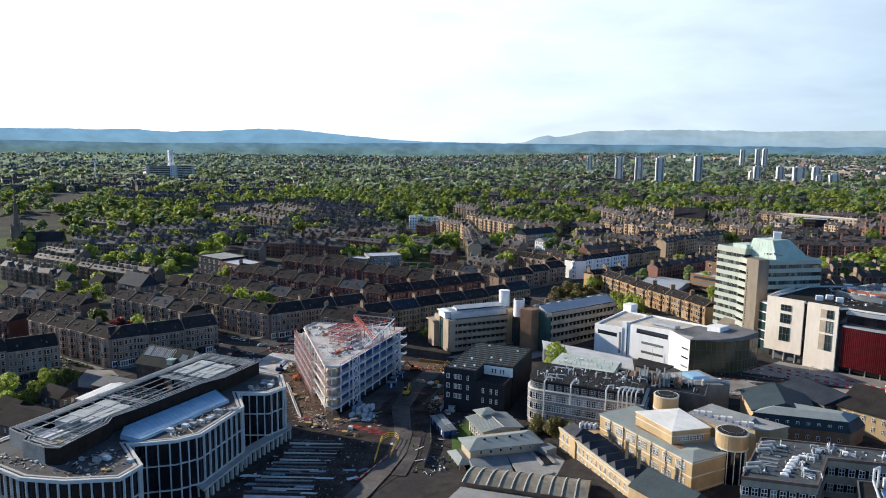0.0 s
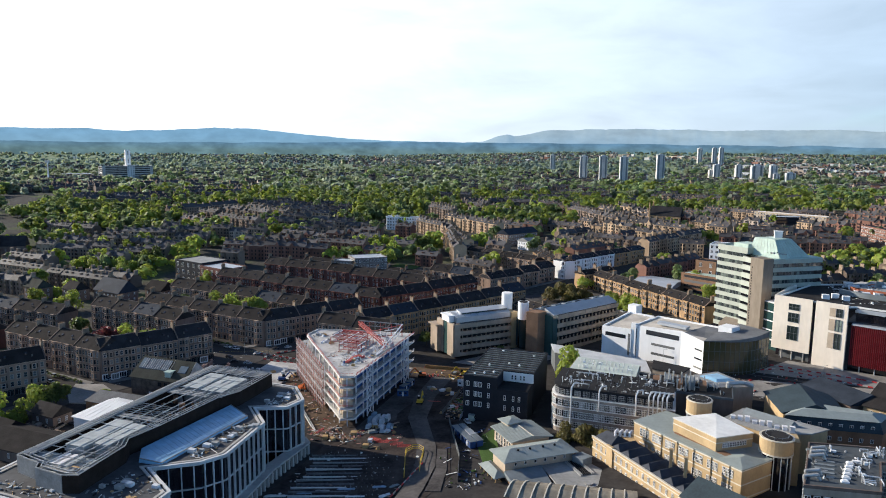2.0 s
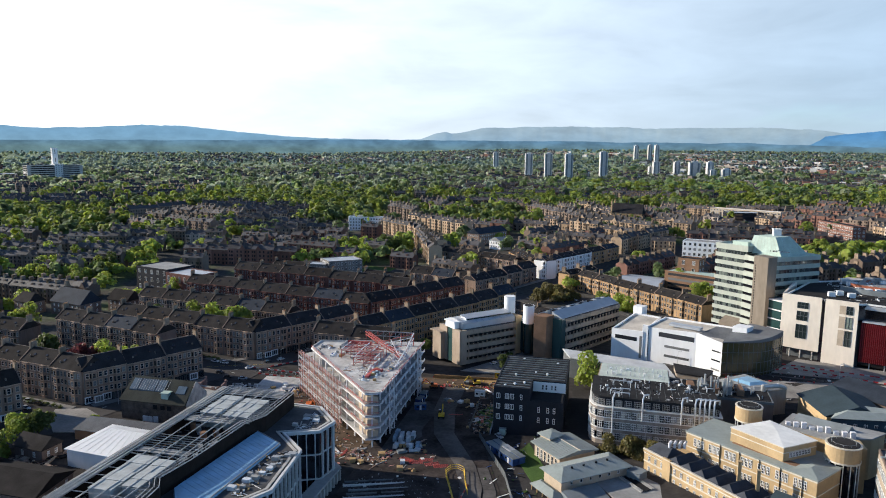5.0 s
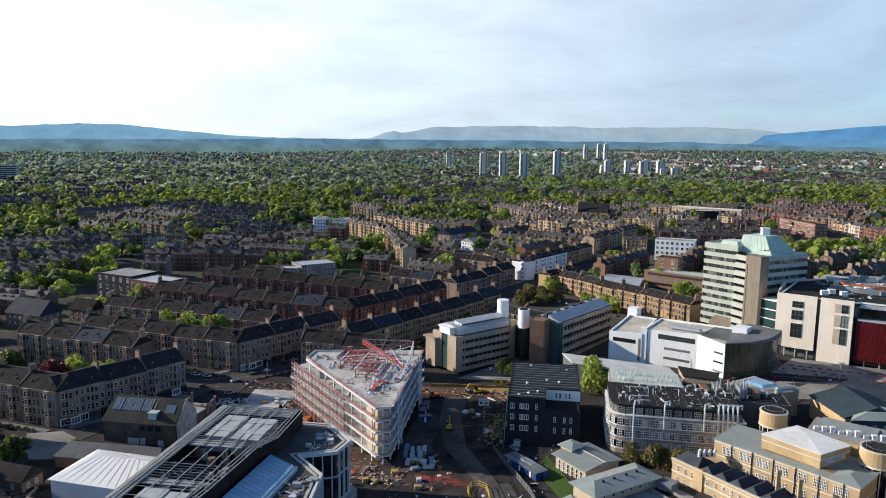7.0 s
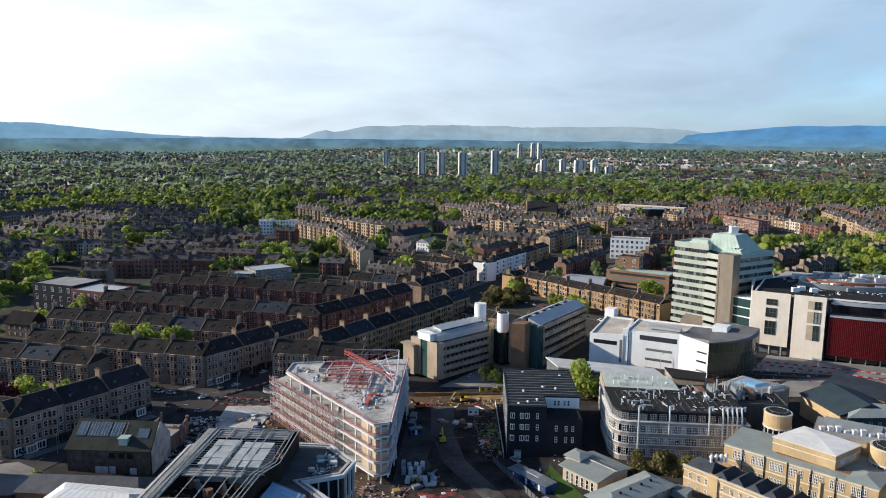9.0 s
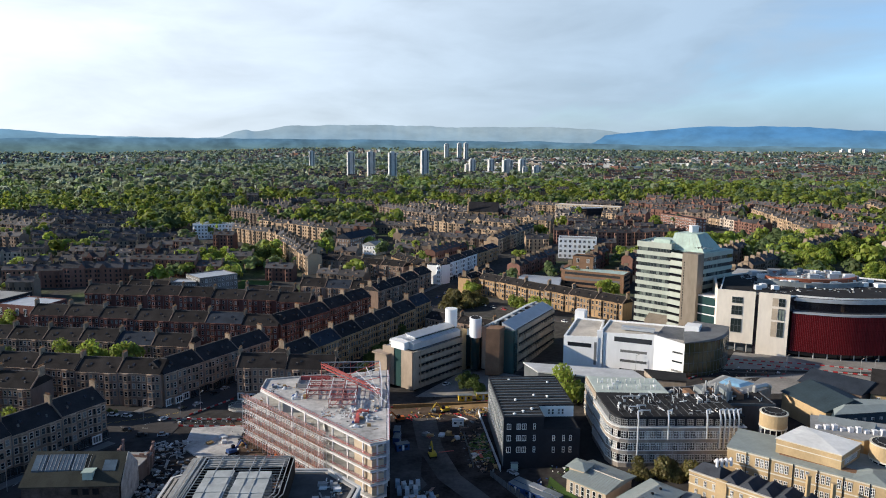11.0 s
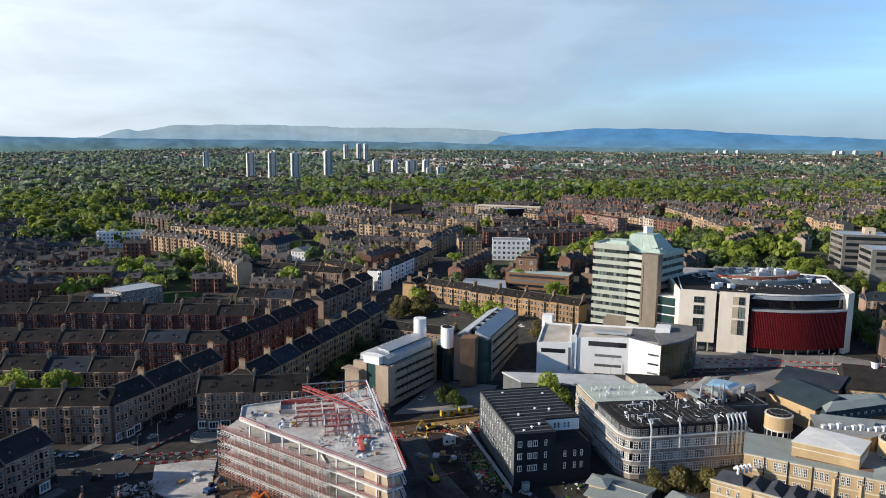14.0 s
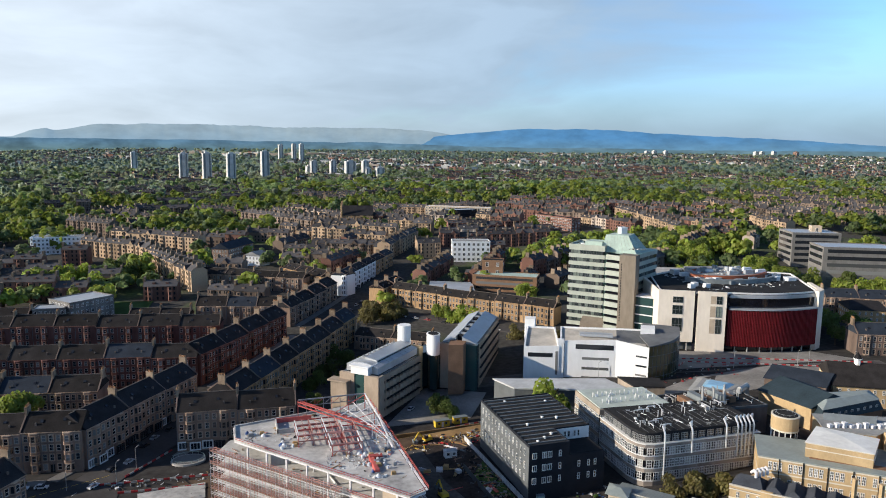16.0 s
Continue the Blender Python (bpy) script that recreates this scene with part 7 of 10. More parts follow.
_g.box(-240.9, 249.9, -0.9, -237.3, 253.4, -0.7)
part("dormer", _g, M["copper"], mk_, "pale green roof dormer")
_g = G()
_g.prism([(-249, 268.3), (-230, 266.8), (-229, 277), (-249, 278)], -13, -7.0)
part("rear_store", _g, M["stone_grey"], mk_)
_g = G()
_g.prism([(-228.75, 249.2), (-228.55, 249.2), (-229.55, 265.8), (-229.75, 265.8)], -13.2, -4.6)
_g.solid([(-228.75, 249.2, -4.6), (-228.55, 249.2, -4.6), (-229.55, 265.8, -4.6), (-229.75, 265.8, -4.6)], [(-229.25, 257.2, 2.6), (-229.05, 257.2, 2.6), (-229.1, 257.8, 2.6), (-229.3, 257.8, 2.6)])
part("gable_render", _g, M["stone_white"], mk_, "patchy whitewashed gable wall")
_g = G()
_g.prism([(-249.3, 268.1), (-229.7, 266.6), (-228.7, 277.3), (-249.3, 278.3)], -7.0, -6.6)
part("rear_roof", _g, M["roof_grey"], mk_)
for _x0, _x1, _z1 in ((-248.6, -244.2, -10.6), (-243.6, -241.6, -10.4), (-236.4, -234.2, -10.8)):
    _g = G()
    _g.box(_x0, 248.78, -13.2, _x1, 249.1, _z1)
    part("boarding", _g, M["plastic"], mk_, "white boarded opening")
for _x0 in (-243.5, -240.2, -237.2):
    _g = G()
    _g.box(_x0, 248.85, -7.4, _x0 + 1.8, 249.1, -5.6)
    part("opening", _g, M["dark"], mk_)
_th = thing("ruined_house", -235, 279, -13.2, "gutted brick house shell with empty window openings", "ruin")
for _p, _q in (((-240, 275), (-229, 273)), ((-229, 273), (-231, 285)), ((-242, 286), (-240, 275))):
    for _k in range(4):
        _u0, _u1 = _k / 4, _k / 4 + 0.13
        _g = G()
        _g.bar((_p[0] + (_q[0] - _p[0]) * _u0, _p[1] + (_q[1] - _p[1]) * _u0), (_p[0] + (_q[0] - _p[0]) * _u1, _p[1] + (_q[1] - _p[1]) * _u1), 0.3, 0.3, -13.2, -5.2 - 0.7 * (_k % 3))
        part("pier", _g, M["brick_pink"], _th)
    for _z in (-10.0, -6.6):
        _g = G()
        _g.bar(_p, _q, 0.25, 0.25, _z, _z + 0.7)
        part("lintel", _g, M["brick_pink"], _th)
# stacked blocks and stones in the yard before the ruin
litter("yard_rubble", [(-230, 258, -214, 284), (-236, 286, -222, 300), (-226, 256, -216, 264)], 420, 78, "stacked pale stones, blocks and spoil in the cleared yard", ("steel_dull", "concrete", "dark", "mud", "offwhite", "concrete"), size=1.5)
litter("yard_rubble", [(-272, 196, -254, 216), (-266, 186, -252, 204)], 260, 79, "tumbled sandstone blocks round the roofless houses", ("stone_grey", "stone_pale", "dark", "mud", "stone_buff"), size=1.9)
pitched_hall("long_store", [(-262, 226), (-222, 226), (-222, 238), (-262, 238)], -13.2, -8.5, -5.2, "brick_brown", "slate_f2", "long low store with a grey slate roof", 3.0)


def marquee():
    th = thing("marquee", -236, 208, -13.4, "large white ribbed marquee hall", "marquee")
    c = [(-248.4, 206.4), (-212, 203), (-210.4, 225), (-246.8, 228.4)]
    g = G()
    g.prism(ring(c, -0.3), -13.4, -6.2)
    part("wall", g, M["white"], th)
    g = G()
    g.gable(c, -6.2, -1.8, 0.5, hip=8.0)
    part("roof", g, M["white"], th, "white membrane roof")
    ca, cb, cc, cd = [Vector((p[0], p[1], -6.0)) for p in c]
    for i in range(11):
        t = (i + 1) / 12
        lo, hi = ca.lerp(cb, t), cd.lerp(cc, t)
        mid = (ca + cd) / 2 + (cb - ca).normalized() * (8 + 20.5 * t) + Vector((0, 0, 4.35))
        g = G()
        g.beam(lo, mid, 0.08)
        g.beam(mid, hi, 0.08)
        part("rib", g, M["offwhite"], th)


marquee()
for _nm, _c, _r in (("cottage", [(-276, 190), (-262, 188), (-261, 197), (-275, 199)], 3.5), ("cottage", [(-272, 208), (-258, 206), (-257, 215), (-271, 217)], 3.5), ("cottage", [(-262, 178), (-234, 177), (-236, 196), (-262, 197)], 3.6), ("cottage", [(-292, 150), (-262, 147), (-260, 160), (-290, 163)], 4.0)):
    pitched_hall(_nm, _c, -13.2, -8.2, -8.2 + _r, "stone_grey", "slate_brown", "small stone house with a brown slate roof", 0.0, 5)


# ---- tenements ----
M["st_gold_f"] = mat("stone_gold_far", (0.4, 0.29, 0.19), 0.9, var=0.3, s=0.05, isl=0.35)
M["st_red_f"] = mat("stone_red_far", (0.19, 0.1, 0.075), 0.9, var=0.3, s=0.05, isl=0.35)
M["st_grey_f"] = mat("stone_grey_far", (0.2, 0.15, 0.115), 0.9, var=0.3, s=0.05, isl=0.35)
M["st_white_f"] = mat("render_far", (0.58, 0.57, 0.55), 0.8, var=0.2, s=0.05, isl=0.15)
M["st_tan_f"] = mat("render_tan_far", (0.4, 0.33, 0.27), 0.85, var=0.3, s=0.05, isl=0.4)
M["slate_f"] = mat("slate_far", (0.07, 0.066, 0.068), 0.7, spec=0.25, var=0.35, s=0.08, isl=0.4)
M["glass_f"] = mat("far_glass", (0.02, 0.022, 0.026), 0.15, var=0.2, bump=0, spec=0.7)
TEN = {}
M["dress_pale"] = mat("dressed_buff", (0.4, 0.29, 0.21), 0.9, var=0.4, s=0.2, fine=0.9, rnd=0.2, streak=0.4)
M["dress_red"] = mat("dressed_red", (0.22, 0.105, 0.08), 0.9, var=0.4, s=0.2, fine=0.9, rnd=0.2, streak=0.4)
TWIN = {k: window_mesh("window", 1.35, 2.2, 0, 1, 0.1, 0.1, 0.26, stone=M["dress_red" if k == "stone_red" else ("stone_gold" if k == "stone_gold" else "dress_pale")], frame=M["sash"]) for k in ("stone_pale", "stone_gold", "stone_red", "stone_grey")}
TWIN["white"] = window_mesh("window", 1.15, 2.0, 0, 1, 0.11, 0.1, 0.22, stone=M["white"])
SHOP = window_mesh("shopfront", 3.4, 2.6, 2, 0, 0.12, 0.16, 0.3, stone=M["dark"], frame=M["grey_clad"])
SHOP_WHITE = window_mesh("shopfront", 3.4, 2.6, 2, 0, 0.16, 0.16, 0.3, stone=M["white"])


def tenement_meshes(L, D, fl, wallm, roofm, rise):
    """The shared meshes of a tenement: facade along x at y = 0, facing -y."""
    key = (L, D, fl, wallm, roofm, rise)
    if key in TEN:
        return TEN[key]
    H = fl * 3.45 + 0.9
    dress = {"stone_red": "dress_red", "white": "white", "stone_gold": "stone_gold"}.get(wallm, "dress_pale")
    w = G()
    w.prism([(0, 0), (L, 0), (L, D), (0, D)], -3, H)
    w.face(((L, 0, H), (L, D, H), (L, D / 2, H + rise - 0.15)))
    w.face(((0, D, H), (0, 0, H), (0, D / 2, H + rise - 0.15)))
    bay = G()
    bay.prism([(-1.7, 0), (-1.0, -1.0), (1.0, -1.0), (1.7, 0)], -3, H - 0.5)
    bay.prism([(-1.8, 0), (-1.05, -1.12), (1.05, -1.12), (1.8, 0)], H - 0.5, H - 0.15, 1)
    for f in range(fl):
        for z0, z1 in ((0.62 + f * 3.45, 0.86 + f * 3.45), (3.12 + f * 3.45, 3.36 + f * 3.45)):
            bay.prism([(-1.78, 0), (-1.04, -1.08), (1.04, -1.08), (1.78, 0)], z0, z1, 1)
        for sgn in (-1, 1):
            a, c = Vector((sgn * 1.58, -0.2, 0)), Vector((sgn * 1.12, -0.86, 0))
            n_ = Vector((sgn * 0.82, -0.57, 0)) * 0.04
            q = [a + n_ + Vector((0, 0, 0.95 + f * 3.45)), c + n_ + Vector((0, 0, 0.95 + f * 3.45)), c + n_ + Vector((0, 0, 3.05 + f * 3.45)), a + n_ + Vector((0, 0, 3.05 + f * 3.45))]
            bay.face(q if sgn < 0 else q[::-1], 2)
    r = G()
    r.gable([(0, 0), (L, 0), (L, D), (0, D)], H, H + rise, 0.35)
    co = G()
    co.box(0, -0.4, H - 0.35, L, 0, H - 0.05)
    w.box(0, -0.2, 3.75, L, 0.1, 4.0)
    w.box(0, -0.15, 7.2, L, 0.1, 7.4)
    for lx, y0, y1 in ((0.3, 0.2, 0.28), (0.68, 0.24, 0.3), (0.5, 0.72, 0.8)):
        z_ = [H + rise * 2 * min(k, 1 - k) for k in (y0, y1)]
        a = [(L * lx - 0.55, D * y0, z_[0]), (L * lx + 0.55, D * y0, z_[0]), (L * lx + 0.55, D * y1, z_[1]), (L * lx - 0.55, D * y1, z_[1])]
        r.solid([(x, y, q + 0.1) for x, y, q in a], [(x, y, q + 0.42) for x, y, q in a], 1)
    r.beam((0.2, D / 2, H + rise + 0.08), (L - 0.2, D / 2, H + rise + 0.08), 0.4, 0.22, 2)
    for lx, s_ in ((0.22, 1), (0.78, 1), (0.5, -1)):
        y_ = D * (0.16 if s_ > 0 else 0.84)
        r.box(L * lx - 0.3, y_ - 0.3, H + rise * 0.3, L * lx + 0.3, y_ + 0.3, H + rise * 0.3 + 1.0, 2)
    for lx in (0.5,):
        w.box(L * lx - 0.75, -0.06, 0.0, L * lx + 0.75, 0.1, 2.9, 1)
        w.box(L * lx - 1.0, -0.22, 2.9, L * lx + 1.0, 0.1, 3.2, 0)
    for lx in (0.0, 0.5):
        w.box(L * lx + 0.1, -0.12, 0, L * lx + 0.28, 0.1, H - 0.4, 2)
    ch = G()
    for y0, y1 in ((-0.3, D / 2), (D + 0.3, D / 2)):
        ch.beam((0, y0, H + 0.05), (0, y1, H + rise + 0.2), 0.45, 0.5, 1)
    ch.box(-0.45, D / 2 - 1.6, H + rise - 1.6, 0.45, D / 2 + 1.6, H + rise + 2.0)
    ch.box(-0.55, D / 2 - 1.75, H + rise + 2.0, 0.55, D / 2 + 1.75, H + rise + 2.25)
    pt = G()
    for i in range(5):
        pt.cyl(0, D / 2 - 1.3 + i * 0.65, H + rise + 2.2, H + rise + 3.1, 0.18, 6, 0.15)
    TEN[key] = dict(H=H, wall=w.mesh("wall", [M[wallm], M["dark"], M["grey_clad"]]), bay=bay.mesh("bay", [M[wallm], M[dress], M["glass"]]), roof=r.mesh("roof", [M[roofm], M["glass_f"], M["ridge_tile"]]), cornice=co.mesh("cornice", M[dress]),
                    chimney=ch.mesh("chimney", [M["chimney"], M["stone_grey"]]), pots=pt.mesh("chimney_pots", M["pot"]))
    return TEN[key]


LABEL = {"stone_pale": "weathered buff sandstone tenement with bay windows and slate roof", "stone_gold": "golden sandstone tenement with slate roof and chimneys",
         "stone_red": "dark red sandstone tenement with slate roof", "stone_grey": "soot-grey stone tenement with slate roof", "white": "white painted corner tenement with slate roof"}
ROWS_PLAN = []
LPAL = (18.0, 20.0, 22.0)


def tenements(p, q, wallm="stone_pale", roofm="slate_brown", D=13.6, fl=4, shops=False, z=None, rise=4.8, group="tenement rows", last_end=True, first_end=True):
    """A row of tenements whose fronts run from p to q, facing right of that line."""
    d = math.hypot(q[0] - p[0], q[1] - p[1])
    n = max(1, round(d / 20))
    L = round(d / n, 1)
    ux, uy = (q[0] - p[0]) / d, (q[1] - p[1]) / d
    ang = math.atan2(uy, ux)
    ROWS_PLAN.append((p[0], p[1], q[0], q[1], D))
    m = tenement_meshes(L, D, fl, wallm, roofm, rise)
    H = m["H"]
    for k in range(n):
        x, y = p[0] + ux * L * k, p[1] + uy * L * k
        cx, cy = x + ux * L / 2 - uy * D / 2, y + uy * L / 2 + ux * D / 2
        zz = gz(cx, cy) if z is None else z
        zz += 0.9 * noise.noise((x * 0.13, y * 0.13, 4.4))
        rm = roofm
        if roofm.startswith("slate"):
            pick = noise.noise((x * 0.71, y * 0.71, 9.9))
            rm = "roof_blue" if pick > 0.66 else ("slate_navy" if pick > 0.36 else roofm)
        m = tenement_meshes(L, D, fl, wallm, rm, rise)
        th = thing("tenement", x, y, zz, LABEL[wallm], "tenement", group, math.degrees(ang), world=False)
        piece("wall", m["wall"], th, 0, 0, 0)
        piece("roof", m["roof"], th, 0, 0, 0)
        piece("cornice", m["cornice"], th, 0, 0, 0)
        for cx_ in ((0, L) if k == n - 1 and last_end else (0,)):
            if k == 0 and cx_ == 0 and not first_end:
                continue
            c = piece("chimney", m["chimney"], th, cx_, 0, 0)
            tagged(piece("chimney_pots", m["pots"], c, 0, 0, 0), kind="stuff")
        bays = (L * 0.22, L * 0.78)
        for bx in bays:
            piece("bay", m["bay"], th, bx, 0, 0)
        w = TWIN[wallm]
        for f in range(fl):
            zf = 0.9 + f * 3.45
            for bx in bays:
                if not (shops and f == 0):
                    piece("window", w, th, bx, -1.02, zf)
            xs = (L * 0.08, L * 0.38, L * 0.5, L * 0.62, L * 0.93) if min(p[1], q[1]) < 470 else ((L * 0.06, L * 0.38, L * 0.62) if p[1] < 515 else (L * 0.4, L * 0.6))
            for wx in xs if f else ((xs[1], xs[-2]) if not shops else ()):
                piece("window", w, th, wx, 0, zf)
        if shops:
            for i in range(5):
                piece("shopfront", SHOP_WHITE if (k == 0 and i < 3) or (k + i) % 6 == 5 else SHOP, th, L * (i + 0.5) / 5, -0.02 if i not in (1, 3) else -1.06, 0.35)


# streets near the camera
tenements((-357, 269), (-284, 257), "stone_pale", "slate_brown", last_end=False)
tenements((-283, 257.5), (-255, 304), "stone_pale", "slate", shops=True, first_end=False)
tenements((-452, 282), (-376, 271.5), "stone_red", "slate_brown", fl=3)
tenements((-362, 331), (-290, 319), "stone_grey", "slate_brown")
tenements((-341, 352), (-245.5, 336), "stone_pale", "slate_brown", last_end=False)
tenements((-244, 337), (-209, 391), "stone_pale", "slate", shops=True, first_end=False)
tenements((-358, 397), (-246, 379), "stone_grey", "slate_brown")
tenements((-352, 441), (-210, 418), "stone_red", "slate_brown", last_end=False)
tenements((-208, 419), (-162, 487), "stone_red", "slate", first_end=False)
tenements((-345, 494.4), (-199, 470), "stone_red", "slate_brown")
tenements((-215, 344), (-172, 341), "stone_pale", "slate_brown", shops=True)
tenements((-193, 362), (-124, 473), "stone_gold", "slate", D=13)
tenements((-332, 183), (-298, 240), "stone_pale", "slate_brown", shops=True)
tenements((-128, 457), (-92, 431), "stone_pale", "slate_brown", D=13, fl=2, rise=3.0)
tenements((-335, 536.9), (-306, 532), "stone_grey", "slate_brown", fl=2, rise=4.0)
tenements((-251, 522), (-217, 515), "stone_grey", "slate_brown", fl=2, rise=4.0)
tenements((-213, 526), (-160, 512), "stone_pale", "slate_brown", fl=3)
tenements((-158, 508), (-119.5, 568.5), "stone_pale", "slate", fl=3, rise=4.2)
tenements((-86, 543), (-8, 451), "stone_gold", "slate_brown", D=11, fl=3, rise=3.6)
tenements((-92, 541), (-72, 566), "stone_gold", "slate_brown", D=11, fl=3, rise=2.6)
tenements((-112, 571.5), (-77.8, 632), "white", "slate", D=12, fl=4, rise=3.0, shops=True, z=-5.6)
tenements((-77.5, 633), (-54, 672), "stone_gold", "slate", D=12, fl=3, rise=3.0)
tenements((-119, 579.5), (-112.4, 571.4), "white", "slate", D=10, fl=4, rise=2.0, z=-5.6)
tenements((118, 353), (160, 335), "stone_grey", "slate_navy", fl=3)
tenements((178, 432), (216, 414), "stone_pale", "slate_navy", fl=3)
tenements((-450, 321), (-371, 315), "stone_grey", "slate_brown", fl=3)
tenements((-213, 627), (-141, 587), "stone_pale", "slate_brown", fl=3, rise=3.6, z=-6.0)
tenements((-151, 636), (-128, 588), "stone_gold", "slate_brown", fl=3, rise=3.6, z=-5.6)


# ---- plain blocks farther off ----
def slab_block(name, p, q, D, b, top, wallm, roofm, label, floors=4, n=8, strip=False, category="building"):
    """A flat-roofed block whose front runs from p to q, with windows floor by floor."""
    d = math.hypot(q[0] - p[0], q[1] - p[1])
    ux, uy = (q[0] - p[0]) / d, (q[1] - p[1]) / d
    c = [p, q, (q[0] - uy * D, q[1] + ux * D), (p[0] - uy * D, p[1] + ux * D)]
    th = thing(name, sum(k[0] for k in c) / 4, sum(k[1] for k in c) / 4, b, label, category)
    ROWS_PLAN.append((p[0], p[1], q[0], q[1], D))
    g = G()
    g.prism(c, b - 4, top)
    part("wall", g, M[wallm], th)
    g = G()
    g.prism(ring(c, -0.5), top, top + 0.3)
    part("roof", g, M[roofm], th)
    g = G()
    parapet(g, c, top - 0.3, top + 0.8, 0.4, 0.1)
    part("parapet", g, M[wallm], th)
    fh = (top - b) / floors
    for f in range(floors):
        z = b + f * fh + fh * 0.3
        if strip:
            g = G()
            for i in (0, 3, 1):
                a, e_ = c[i], c[(i + 1) % 4]
                k = 0.06
                g.bar((a[0] + (e_[0] - a[0]) * k, a[1] + (e_[1] - a[1]) * k), (e_[0] - (e_[0] - a[0]) * k, e_[1] - (e_[1] - a[1]) * k), 0.1, 0.1, z, z + fh * 0.5)
            part("strip_window", g, M["glass"], th)
        else:
            wm = window_mesh("window", min(2.2, d / n * 0.5), fh * 0.55, 1, 0, 0.14, 0.12)
            for i in (0, 3, 1):
                dd = math.hypot(c[i][0] - c[(i + 1) % 4][0], c[i][1] - c[(i + 1) % 4][1])
                for x, y, rz in along(c[i], c[(i + 1) % 4], max(1, round(n * dd / d))):
                    piece("window", wm, th, x, y, z, rz)
    return th


M["brick_dark"] = mat("brick_dark", (0.1, 0.055, 0.045), 0.9, var=0.3, s=0.2, fine=2.0)
M["concrete_dark"] = mat("concrete_dark", (0.2, 0.19, 0.175), 0.85, var=0.3, s=0.15, fine=1.0, streak=0.4)
slab_block("school", (-413, 470), (-380, 460), 26, -11, 6.6, "black_clad", "roof_grey", "dark clad school with a grey metal roof", 3, 5)
slab_block("school_wing", (-379, 457), (-351, 448), 22, -11, 5.4, "stone_red", "roof_zinc", "red brick school wing with a pale flat roof", 2, 5)
slab_block("primary_school", (-284.4, 537.5), (-262.6, 556.5), 22, -8, 5.0, "concrete_dark", "roof_zinc", "three-storey grey school with a pale flat roof", 3, 9)
slab_block("school_annex", (-304, 536), (-287, 536), 13, -8, 2.6, "concrete_dark", "roof_zinc", "low school annex with a white roof", 2, 6)
slab_block("white_flats", (2, 675), (35, 666), 19, -2.0, 16.0, "white", "roof_grey", "white modern flat-roofed block of flats", 4, 8)
slab_block("pale_flats", (66, 983), (141, 936), 14, 7.6, 22.6, "tan", "white", "long buff block of flats with a white roof edge", 4, 22)
slab_block("glazed_offices", (79, 916), (120, 924), 21, 7.1, 22.1, "black_clad", "roof_zinc", "dark glazed office block with a white roof edge", 4, 12, True)
slab_block("white_terrace", (-358, 778), (-311, 775), 13, 1.9, 16.9, "white", "roof_grey", "white painted terrace of town houses", 4, 14)
slab_block("white_terrace", (-360, 804), (-355, 773), 13, 2.3, 16.3, "white", "roof_grey", "white painted terrace of town houses", 4, 9)
slab_block("concrete_offices", (238, 494), (286, 470), 30, 2.0, 28.5, "concrete_dark", "roof_zinc", "dark grey deck-access office block", 5, 9, True)
slab_block("concrete_offices", (268, 556), (304, 540), 32, 5.5, 31.5, "concrete_dark", "roof_zinc", "dark grey deck-access office block", 5, 8, True)
slab_block("brick_tower", (292, 560), (299, 556), 9, 4.5, 36, "tan", "roof_grey", "slim buff concrete stair tower", 5, 1)
slab_block("teaching_annex", (-22, 556), (18, 531), 18, -6, 8, "brick_brown", "copper", "brown brick annex with a pale green roof", 4, 10, True)
slab_block("brick_tower", (-12, 563), (2, 556), 12, -6, 17, "brick_brown", "roof_dark", "brown brick boiler house tower", 4, 2)
pitched_hall("white_house", [(-166, 687), (-156.6, 694.5), (-169.6, 702), (-179, 694)], -3.0, 7.6, 11.2, "white", "roof_grey", "white gabled block of flats", 0.0, 9)
ROWS_PLAN.append((-179, 694, -157, 694, 14))
pitched_hall("cream_flats", [(-191, 706), (-168, 746), (-182, 753), (-205, 712)], -3.0, 11.6, 16.6, "stone_pale", "slate_navy", "cream rendered block of flats with a slate roof", 0.0, 9)
ROWS_PLAN.append((-198, 709, -175, 749, 15))
slab_block("red_flats", (154, 827), (169, 765), 13, 10.8, 24.8, "st_red_f", "slate", "red brick mansion flats with slate roof", 4, 16)
pitched_hall("sports_hall", [(-62, 533), (-32, 520), (-16, 577), (-44, 590)], -6.5, -1.5, 2.2, "st_grey_f", "roof_zinc", "low hall with a pale metal roof", 0.0)
pitched_hall("church_hall", [(168, 404), (188, 394), (200, 412), (180, 424)], -6, 5, 9, "stone_gold", "slate", "sandstone villa with a slate roof", 3.0, 8)
pitched_hall("villa", [(205, 388), (228, 376), (238, 394), (216, 408)], -6, 5, 9, "stone_gold", "slate", "sandstone villa with a slate roof", 3.0, 8)
pitched_hall("gabled_house", [(328, 716), (364, 710), (367, 723), (331, 729)], 12.7, 19.7, 23.7, "white", "slate", "white gabled house with slate roof", 0.0, 8)


